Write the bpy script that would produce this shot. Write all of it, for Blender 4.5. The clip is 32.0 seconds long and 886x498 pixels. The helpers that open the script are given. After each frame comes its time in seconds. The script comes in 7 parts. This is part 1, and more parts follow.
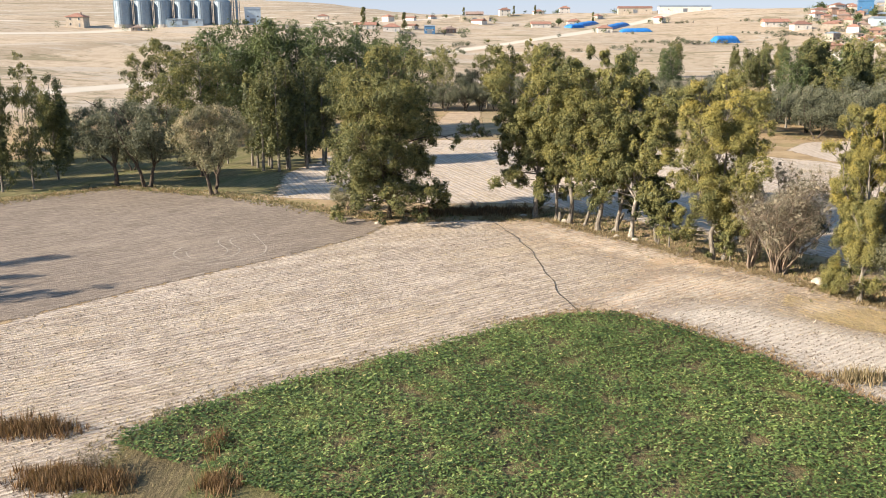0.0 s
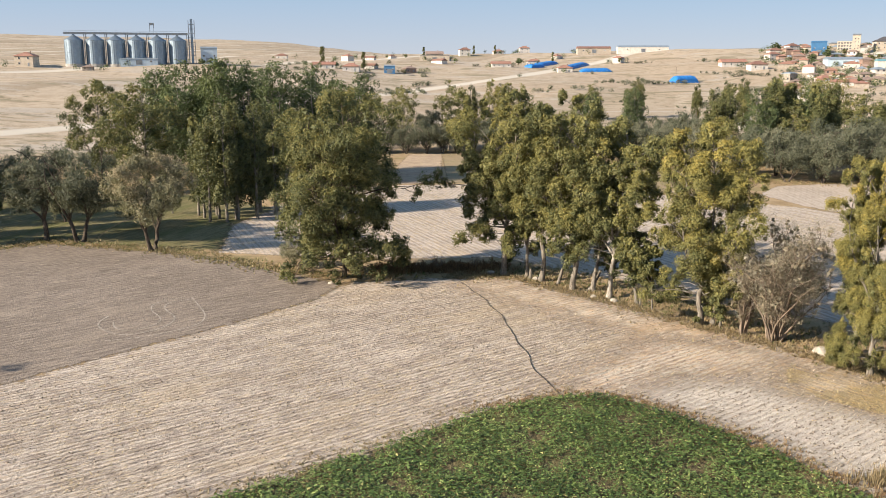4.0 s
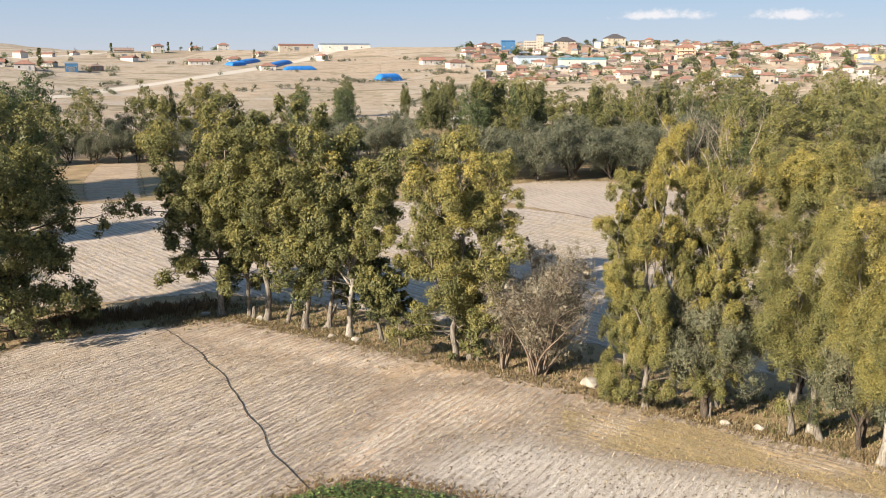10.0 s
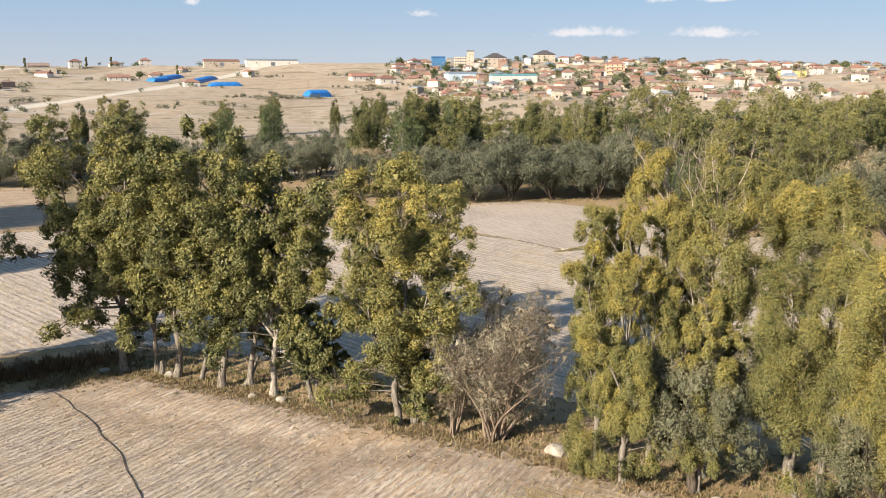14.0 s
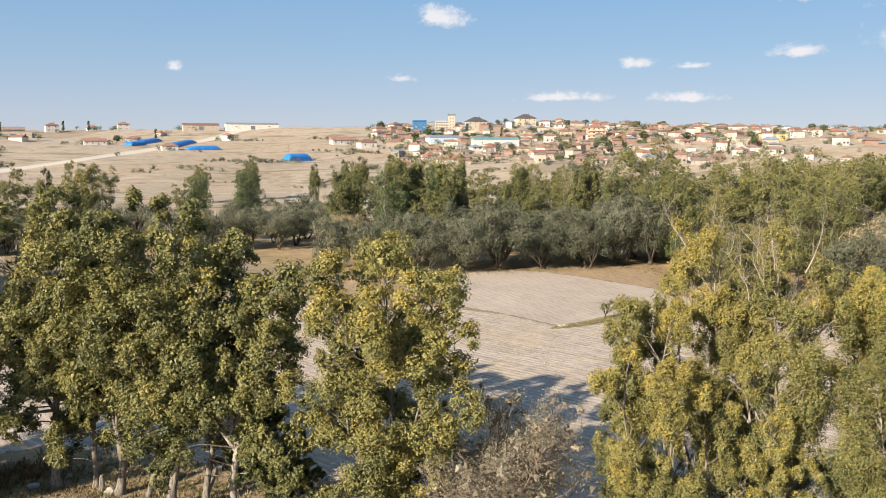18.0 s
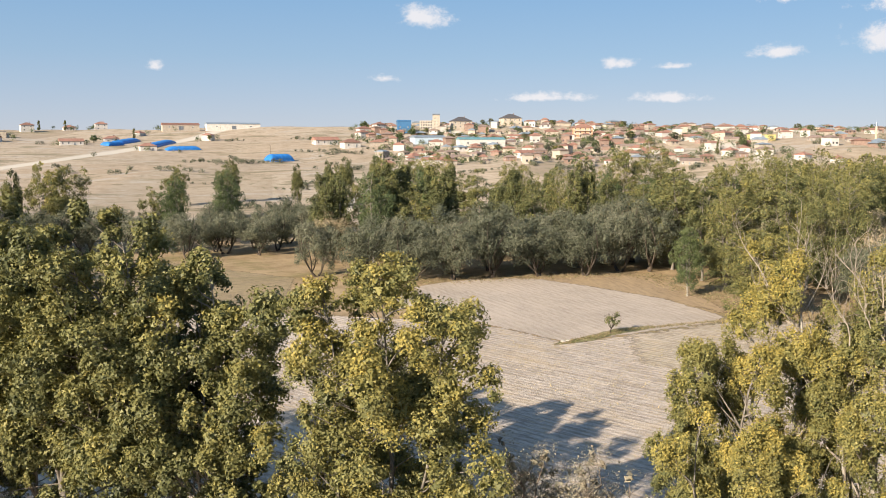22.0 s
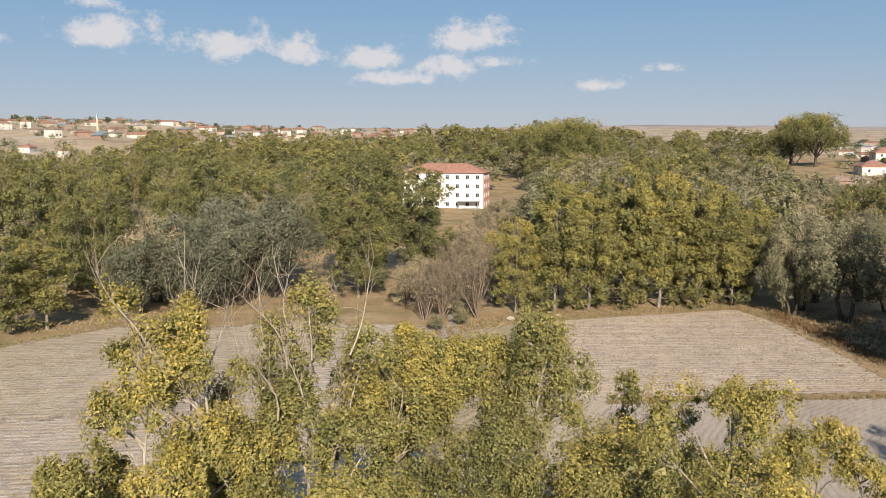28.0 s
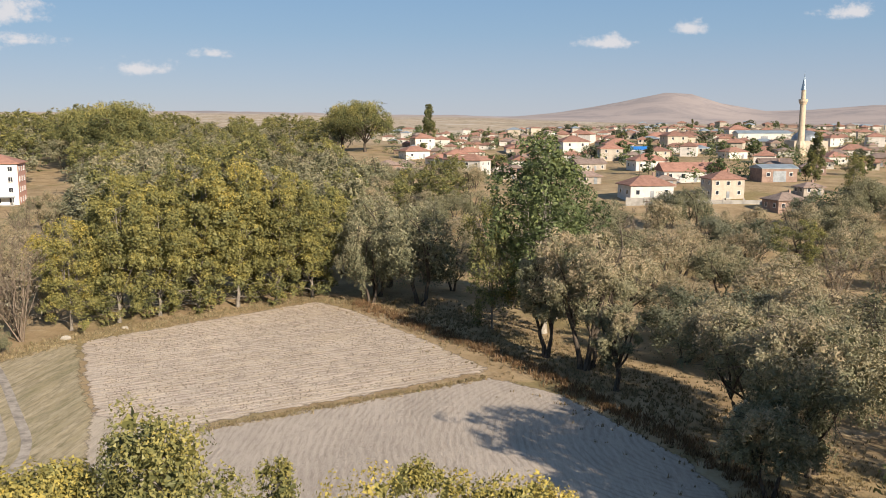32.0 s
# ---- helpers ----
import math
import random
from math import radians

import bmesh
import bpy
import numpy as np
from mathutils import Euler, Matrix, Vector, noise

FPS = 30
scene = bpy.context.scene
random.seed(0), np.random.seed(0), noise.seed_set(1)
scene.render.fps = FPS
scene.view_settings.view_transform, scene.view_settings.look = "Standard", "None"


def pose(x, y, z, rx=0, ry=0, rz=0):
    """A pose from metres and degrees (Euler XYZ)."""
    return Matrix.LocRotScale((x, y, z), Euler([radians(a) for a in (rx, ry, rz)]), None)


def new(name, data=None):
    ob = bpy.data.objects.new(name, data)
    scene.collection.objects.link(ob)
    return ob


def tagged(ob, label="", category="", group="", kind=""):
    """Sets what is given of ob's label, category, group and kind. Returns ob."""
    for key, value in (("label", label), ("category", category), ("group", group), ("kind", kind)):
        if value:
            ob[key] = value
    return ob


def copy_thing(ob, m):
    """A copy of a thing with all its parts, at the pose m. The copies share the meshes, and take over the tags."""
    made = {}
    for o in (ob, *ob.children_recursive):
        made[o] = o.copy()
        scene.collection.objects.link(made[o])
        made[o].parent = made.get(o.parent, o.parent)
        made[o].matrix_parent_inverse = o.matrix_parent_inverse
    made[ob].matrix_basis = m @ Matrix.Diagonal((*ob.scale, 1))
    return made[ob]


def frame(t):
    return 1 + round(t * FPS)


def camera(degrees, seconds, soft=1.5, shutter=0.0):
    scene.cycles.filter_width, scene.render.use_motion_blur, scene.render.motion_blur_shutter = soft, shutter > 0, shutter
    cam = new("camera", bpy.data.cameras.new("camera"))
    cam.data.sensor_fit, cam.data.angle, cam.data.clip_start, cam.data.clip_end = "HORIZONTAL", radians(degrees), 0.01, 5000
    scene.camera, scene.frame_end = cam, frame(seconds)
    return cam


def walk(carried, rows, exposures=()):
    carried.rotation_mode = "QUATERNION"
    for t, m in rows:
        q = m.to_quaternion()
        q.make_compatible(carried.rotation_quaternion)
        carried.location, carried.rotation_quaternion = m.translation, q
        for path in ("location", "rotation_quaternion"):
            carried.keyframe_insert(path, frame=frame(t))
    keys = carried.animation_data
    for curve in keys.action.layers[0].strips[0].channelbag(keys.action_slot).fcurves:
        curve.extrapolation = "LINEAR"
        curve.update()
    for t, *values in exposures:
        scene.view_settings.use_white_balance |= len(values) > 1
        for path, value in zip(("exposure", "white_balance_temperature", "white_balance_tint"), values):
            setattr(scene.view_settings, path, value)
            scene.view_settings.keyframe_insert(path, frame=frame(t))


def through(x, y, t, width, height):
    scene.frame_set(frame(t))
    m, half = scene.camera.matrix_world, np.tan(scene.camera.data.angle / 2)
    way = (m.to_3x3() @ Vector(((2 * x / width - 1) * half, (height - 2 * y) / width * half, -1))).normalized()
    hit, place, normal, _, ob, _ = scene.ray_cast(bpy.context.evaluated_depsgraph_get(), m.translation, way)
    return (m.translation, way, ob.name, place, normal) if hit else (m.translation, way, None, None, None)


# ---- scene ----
cam = camera(54.02, 32.0, 0.7)
# seconds, place in metres, pitch, roll, yaw in degrees
ROWS = [
    (0.0, -0.000, 0.000, 26.972, -14.079, 0.027, 0.000),
    (0.5, 0.004, 1.418, 27.055, -13.277, 0.040, -0.362),
    (1.0, 0.006, 2.825, 27.134, -12.372, 0.001, -0.724),
    (1.5, 0.010, 4.222, 27.210, -11.609, 0.014, -1.066),
    (2.0, 0.025, 5.613, 27.281, -11.603, 0.011, -1.377),
    (2.5, 0.055, 7.006, 27.343, -11.610, 0.003, -1.682),
    (3.0, 0.096, 8.408, 27.395, -11.618, 0.020, -1.969),
    (3.5, 0.142, 9.827, 27.434, -11.626, -0.012, -2.247),
    (5.5, 0.330, 15.570, 27.534, -11.635, -0.028, -3.264),
    (6.0, 0.385, 16.984, 27.554, -11.618, -0.014, -3.499),
    (6.5, 0.461, 18.371, 27.570, -11.662, -0.004, -5.882),
    (7.0, 0.557, 19.747, 27.590, -11.692, -0.072, -8.308),
    (7.5, 0.677, 21.128, 27.623, -11.687, -0.068, -10.411),
    (8.0, 0.824, 22.518, 27.665, -11.683, -0.059, -12.555),
    (8.5, 1.009, 23.909, 27.713, -11.697, -0.093, -14.672),
    (9.0, 1.245, 25.298, 27.758, -11.729, -0.101, -16.833),
    (9.5, 1.545, 26.686, 27.798, -11.749, -0.077, -19.216),
    (10.0, 1.909, 28.076, 27.830, -11.784, -0.018, -21.644),
    (10.5, 2.318, 29.452, 27.847, -11.792, 0.048, -23.868),
    (11.0, 2.757, 30.814, 27.851, -11.819, 0.019, -24.944),
    (11.5, 3.219, 32.165, 27.848, -11.853, 0.037, -25.157),
    (12.0, 3.693, 33.523, 27.846, -11.869, 0.008, -25.377),
    (12.5, 4.184, 34.908, 27.855, -11.874, -0.021, -25.594),
    (13.0, 4.695, 36.313, 27.882, -11.767, -0.029, -25.809),
    (13.5, 5.229, 37.730, 27.923, -11.142, -0.050, -26.035),
    (15.5, 7.448, 43.342, 28.096, -9.449, -0.031, -26.773),
    (16.0, 8.011, 44.724, 28.112, -6.943, 0.011, -26.933),
    (16.5, 8.582, 46.095, 28.113, -6.640, -0.011, -27.118),
    (17.0, 9.145, 47.457, 28.112, -6.688, 0.036, -27.291),
    (17.5, 9.683, 48.805, 28.121, -6.708, 0.033, -27.411),
    (18.0, 10.185, 50.133, 28.140, -6.690, 0.027, -27.486),
    (18.5, 10.650, 51.432, 28.162, -6.708, 0.040, -27.593),
    (19.0, 11.089, 52.698, 28.186, -6.701, 0.056, -27.769),
    (19.5, 11.511, 53.943, 28.209, -6.697, 0.047, -27.926),
    (20.0, 11.933, 55.181, 28.232, -6.693, 0.050, -28.088),
    (20.5, 12.359, 56.435, 28.255, -6.678, 0.090, -28.267),
    (21.0, 12.794, 57.710, 28.278, -6.672, 0.058, -28.421),
    (21.5, 13.252, 58.980, 28.298, -6.678, 0.031, -28.521),
    (22.0, 13.721, 60.245, 28.318, -6.691, 0.028, -28.613),
    (22.5, 14.192, 61.517, 28.341, -6.697, 0.014, -28.749),
    (23.0, 14.652, 62.831, 28.367, -6.707, 0.029, -28.888),
    (23.5, 15.132, 64.154, 28.397, -6.709, 0.001, -31.262),
    (24.0, 15.642, 65.457, 28.424, -6.729, -0.082, -36.744),
    (24.5, 16.209, 66.680, 28.448, -6.750, -0.002, -42.072),
    (25.0, 16.839, 67.812, 28.461, -6.813, 0.031, -46.040),
    (25.5, 17.526, 68.904, 28.465, -6.871, 0.009, -51.742),
    (26.0, 18.319, 69.947, 28.472, -6.886, -0.024, -57.636),
    (26.5, 19.255, 70.891, 28.481, -6.953, -0.055, -62.973),
    (28.5, 23.730, 73.893, 28.501, -7.382, 0.140, -81.050),
    (29.0, 25.041, 74.438, 28.520, -7.470, 0.116, -85.058),
    (29.5, 26.463, 74.862, 28.523, -7.598, 0.055, -88.995),
    (30.0, 27.959, 75.199, 28.497, -7.739, 0.010, -92.975),
    (30.5, 29.527, 75.428, 28.459, -7.849, -0.040, -96.665),
    (31.0, 31.128, 75.565, 28.421, -7.959, -0.061, -99.630),
    (31.5, 32.747, 75.595, 28.391, -8.057, -0.073, -102.629),
    (32.0, 34.370, 75.549, 28.365, -8.168, -0.100, -105.579),
]
walk(cam, [(t, pose(x, y, z, 90 + pitch, roll, yaw)) for t, x, y, z, pitch, roll, yaw in ROWS], [(0.0, 1.24), (1.0, 1.12), (2.5, 0.98), (6.0, 1.02), (16.0, 0.95), (23.0, 0.91), (26.0, 0.72), (29.0, 0.6), (32.0, 0.68)])

# ---- world, sun ----
SUN_UP, SUN_AZ = radians(25.0), radians(250.5)          # the sun stands in the west-south-west
world = bpy.data.worlds.new("sky")
scene.world = world
world.use_nodes = True
wn, wl = world.node_tree.nodes, world.node_tree.links
wn.clear()


def wnode(kind, **kw):
    n = wn.new(kind)
    for k, v in kw.items():
        n.inputs[k].default_value = v
    return n


def wmath(op, a, b=None, c=None):
    n = wn.new("ShaderNodeMath")
    n.operation = op
    for i, v in enumerate((a, b, c)):
        if v is None:
            continue
        if isinstance(v, (int, float)):
            n.inputs[i].default_value = v
        else:
            wl.new(v, n.inputs[i])
    return n.outputs[0]


sky = wn.new("ShaderNodeTexSky")
sky.sky_type = "NISHITA"
sky.sun_disc = False
sky.sun_elevation, sky.sun_rotation = SUN_UP, SUN_AZ
sky.altitude, sky.air_density, sky.dust_density, sky.ozone_density = 1000, 1.0, 0.6, 4.0
geo = wn.new("ShaderNodeTexCoord")
sep = wn.new("ShaderNodeSeparateXYZ")
wl.new(geo.outputs["Generated"], sep.inputs[0])
az = wmath("ARCTAN2", sep.outputs[0], sep.outputs[1])
el = wmath("ARCSINE", sep.outputs[2])
cloud_noise = wnode("ShaderNodeTexNoise", Scale=30.0, Detail=8.0, Roughness=0.68)
cmap = wn.new("ShaderNodeMapping")
cmap.inputs["Scale"].default_value = (1, 1, 1.35)
wl.new(geo.outputs["Generated"], cmap.inputs[0])
wl.new(cmap.outputs[0], cloud_noise.inputs["Vector"])
cover = None


def cloud(a, e, ra, re):
    """One cumulus: its azimuth and height over the horizon, half its width and height, in degrees."""
    global cover
    ra, re, e = 1.12 * ra, 1.3 * re, e + 0.12 * re
    du = wmath("DIVIDE", wmath("SUBTRACT", az, radians(a)), radians(ra))
    dv = wmath("DIVIDE", wmath("SUBTRACT", el, radians(e)), radians(re))
    below = wmath("MINIMUM", dv, 0.0)
    dv = wmath("ADD", dv, wmath("MULTIPLY", below, 0.8))       # flat underneath
    r = wmath("SQRT", wmath("ADD", wmath("MULTIPLY", du, du), wmath("MULTIPLY", dv, dv)))
    w = wmath("SUBTRACT", 1.0, r)
    cover = w if cover is None else wmath("MAXIMUM", cover, w)


cloud(56.10, 6.04, 3.54, 1.19)
cloud(55.23, 7.89, 1.79, 0.71)
cloud(63.49, 5.66, 3.35, 1.19)
cloud(67.62, 5.36, 1.86, 1.04)
cloud(72.10, 4.82, 2.05, 0.82)
cloud(77.36, 4.29, 2.05, 0.89)
cloud(79.83, 6.13, 2.16, 0.97)
cloud(80.36, 4.70, 1.56, 0.52)
cloud(39.97, 5.18, 0.89, 0.41)
cloud(49.14, 5.55, 1.79, 0.41)
cloud(49.91, 8.89, 2.05, 0.56)
cloud(74.25, 3.68, 2.79, 0.52)
cloud(42.93, 3.00, 2.24, 0.34)
cloud(27.30, 8.06, 2.05, 0.71)
cloud(10.44, 4.84, 0.63, 0.37)
cloud(24.91, 4.34, 0.93, 0.30)
cloud(39.93, 5.19, 0.82, 0.37)
cloud(43.33, 4.97, 1.04, 0.26)
cloud(78.60, 6.02, 3.35, 1.04)
cloud(80.27, 4.84, 1.68, 0.45)
cloud(90.97, 4.24, 1.19, 0.41)
cloud(116.14, 5.01, 2.05, 0.45)
cloud(121.18, 5.73, 1.12, 0.45)
cloud(130.00, 6.42, 1.56, 0.48)
cloud(86.25, 3.22, 2.05, 0.52)
cloud(35.27, 3.09, 2.98, 0.34)
cloud(43.04, 2.97, 2.24, 0.34)
dense = wmath("ADD", cover, wmath("MULTIPLY", wmath("SUBTRACT", cloud_noise.outputs["Fac"], 0.47), 3.4))
ramp = wn.new("ShaderNodeMapRange")
ramp.interpolation_type = "SMOOTHSTEP"
wl.new(dense, ramp.inputs["Value"])
for k, v in (("From Min", 0.05), ("From Max", 0.95), ("To Min", 0.0), ("To Max", 0.9)):
    ramp.inputs[k].default_value = v
white = wn.new("ShaderNodeMixRGB")
white.inputs[2].default_value = (8.3, 8.1, 8.3, 1)
air = wn.new("ShaderNodeValToRGB")
for i, (p, col) in enumerate(((0.0, (5.6, 5.8, 6.7)), (0.05, (4.5, 5.3, 6.7)), (0.10, (3.4, 4.9, 6.7)), (0.17, (2.5, 4.35, 6.7)), (0.30, (1.9, 3.5, 5.9)), (1.0, (1.7, 2.5, 4.0)))):
    e = air.color_ramp.elements[0] if i == 0 else air.color_ramp.elements[1] if i == 1 else air.color_ramp.elements.new(p)
    e.position, e.color = p, (*col, 1)
wl.new(wmath("MAXIMUM", sep.outputs[2], 0.0), air.inputs[0])
blue = wn.new("ShaderNodeMixRGB")
blue.inputs[0].default_value = 0.8
wl.new(sky.outputs[0], blue.inputs[1])
wl.new(air.outputs[0], blue.inputs[2])
wl.new(ramp.outputs[0], white.inputs[0])
wl.new(blue.outputs[0], white.inputs[1])
back = wnode("ShaderNodeBackground", Strength=0.057)
wl.new(white.outputs[0], back.inputs[0])
wout = wn.new("ShaderNodeOutputWorld")
wl.new(back.outputs[0], wout.inputs[0])

sun = new("sun", bpy.data.lights.new("sun", "SUN"))
sun.data.energy, sun.data.angle, sun.data.color = 5.0, radians(0.6), (1.0, 0.88, 0.72)
toward = Vector((-math.sin(SUN_AZ) * math.cos(SUN_UP), -math.cos(SUN_AZ) * math.cos(SUN_UP), -math.sin(SUN_UP)))
sun.matrix_basis = toward.to_track_quat("-Z", "Y").to_matrix().to_4x4()

# ---- the lie of the land: heights by azimuth (clockwise from north) and distance ----
AZ = np.radians([-30, -12, 0, 20, 34, 50, 75, 90, 104, 122, 200])
RD = np.array([0, 150, 250, 330, 480, 640, 820, 1100, 1700, 3000, 4600])
HT_N = ((0, 0, 0, 4, 19, 33, 36, 42, 60, 137, 150), (0, 0, 0, 4, 18, 32, 37, 43, 60, 127, 130),
        (0, 0, 0, 3, 13, 26, 41, 45, 55, 80, 95), (0, 0, 0, 3, 14, 25, 46, 51, 54, 60, 60))
HT_E = ((0, 0, 0, 3, 13, 29, 47, 52, 52, 50, 50), (0, 0, 0, 3, 14, 33, 43, 46, 46, 40, 40),
        (0, 0, 2, 4, 7, 12, 25, 38, 46, 60, 60), (0, 0, 2, 4, 7, 11, 16, 22, 34, 70, 70))
HT_S = ((0, 0, 7, 9, 12, 15, 19, 23, 30, 60, 60), (0, 0, 11, 13, 17, 20, 24, 27, 28, 26, 26), (0,) * 11)
HT = np.array(HT_N + HT_E + HT_S, float)
CX, CY = 40.0, 60.0


def land(x, y):
    x, y = np.atleast_1d(np.asarray(x, float)), np.atleast_1d(np.asarray(y, float))
    a, r = np.arctan2(x - CX, y - CY), np.hypot(x - CX, y - CY)
    prof = np.stack([np.interp(r, RD, h) for h in HT])
    i = np.clip(np.searchsorted(AZ, a) - 1, 0, len(AZ) - 2)
    u = np.clip((a - AZ[i]) / (AZ[i + 1] - AZ[i]), 0, 1)
    u = u * u * (3 - 2 * u)
    lo, hi = np.take_along_axis(prof, i[None], 0)[0], np.take_along_axis(prof, i[None] + 1, 0)[0]
    z = lo * (1 - u) + hi * u
    d = np.degrees(a)
    # the bare mountain beyond the village, and its lower ridge
    far = np.clip((r - 2600) / 1300, 0, 1)
    far = far * far * (3 - 2 * far)
    crest = 104 * np.exp(-((d - 120.5) / 3.3) ** 2) + 82 * np.exp(-((d - 133) / 9.0) ** 2) + 60 * np.exp(-((d - 116) / 4.5) ** 2)
    z = z + far * crest
    # rough ground on the slopes
    rough = np.clip((r - 270) / 200, 0, 1)
    z = z + rough * (1.1 * np.sin(x / 37 + 1.3 * np.sin(y / 53)) + 0.9 * np.sin(y / 29 + x / 71) + 0.5 * np.sin(x / 13 - y / 17))
    return z


def ground_z(x, y):
    return float(land(x, y)[0])


# ---- materials ----
def shader(name):
    m = bpy.data.materials.new(name)
    m.use_nodes = True
    m.node_tree.nodes.clear()
    return m


class Net:
    """Short hand for building a node material."""

    def __init__(self, name):
        self.m = shader(name)
        self.n, self.l = self.m.node_tree.nodes, self.m.node_tree.links

    def add(self, kind, **kw):
        n = self.n.new(kind)
        for k, v in kw.items():
            self.put(n.inputs[k.replace("_", " ")], v)
        return n

    def put(self, socket, v):
        if isinstance(v, bpy.types.NodeSocket):
            self.l.new(v, socket)
        elif isinstance(v, tuple) and len(v) == 3 and socket.type == "RGBA":
            socket.default_value = (*v, 1)
        else:
            socket.default_value = v

    def math(self, op, a, b=0.0, clamp=False):
        n = self.n.new("ShaderNodeMath")
        n.operation, n.use_clamp = op, clamp
        self.put(n.inputs[0], a)
        self.put(n.inputs[1], b)
        return n.outputs[0]

    def mix(self, f, a, b, how="MIX"):
        n = self.n.new("ShaderNodeMixRGB")
        n.blend_type = how
        self.put(n.inputs[0], f)
        self.put(n.inputs[1], a)
        self.put(n.inputs[2], b)
        return n.outputs[0]

    def place(self, rot=0.0, scale=(1, 1, 1), world=True):
        t = self.n.new("ShaderNodeNewGeometry") if world else self.n.new("ShaderNodeTexCoord")
        m = self.n.new("ShaderNodeMapping")
        m.inputs["Rotation"].default_value = (0, 0, radians(rot))
        self.l.new(t.outputs["Position" if world else "Object"], m.inputs[0])
        if scale == (1, 1, 1):
            return m.outputs[0]
        s = self.n.new("ShaderNodeMapping")          # turned first, stretched after
        s.inputs["Scale"].default_value = scale
        self.l.new(m.outputs[0], s.inputs[0])
        return s.outputs[0]

    def noise(self, vec, scale, detail=4.0, rough=0.55, dist=0.0):
        return self.add("ShaderNodeTexNoise", Vector=vec, Scale=scale, Detail=detail, Roughness=rough, Distortion=dist).outputs["Fac"]

    def step(self, v, a, b, lo=0.0, hi=1.0):
        n = self.n.new("ShaderNodeMapRange")
        n.interpolation_type = "SMOOTHSTEP"
        for k, val in (("Value", v), ("From Min", a), ("From Max", b), ("To Min", lo), ("To Max", hi)):
            self.put(n.inputs[k], val)
        return n.outputs[0]

    def ramp(self, v, *stops):
        n = self.n.new("ShaderNodeValToRGB")
        self.put(n.inputs[0], v)
        e = n.color_ramp.elements
        e[0].position, e[0].color = stops[0][0], (*stops[0][1], 1)
        e[1].position, e[1].color = stops[-1][0], (*stops[-1][1], 1)
        for p, c in stops[1:-1]:
            e.new(p).color = (*c, 1)
        return n.outputs[0]

    def attr(self, name):
        n = self.n.new("ShaderNodeAttribute")
        n.attribute_name = name
        return n.outputs["Fac"]

    def surface(self, color, rough=0.9, bump=None, strength=0.4, dist=0.1, metal=0.0, spec=0.3, alpha=None, glow=None):
        p = self.add("ShaderNodeBsdfPrincipled", Base_Color=color, Roughness=rough, Metallic=metal)
        p.inputs["Specular IOR Level"].default_value = spec
        if bump is not None:
            b = self.add("ShaderNodeBump", Strength=strength, Distance=dist, Height=bump)
            self.l.new(b.outputs[0], p.inputs["Normal"])
        out = p.outputs[0]
        if alpha is not None:
            t = self.n.new("ShaderNodeBsdfTransparent")
            s = self.n.new("ShaderNodeMixShader")
            self.put(s.inputs[0], alpha)
            self.l.new(t.outputs[0], s.inputs[1])
            self.l.new(out, s.inputs[2])
            out = s.outputs[0]
        o = self.n.new("ShaderNodeOutputMaterial")
        self.l.new(out, o.inputs[0])
        return self.m


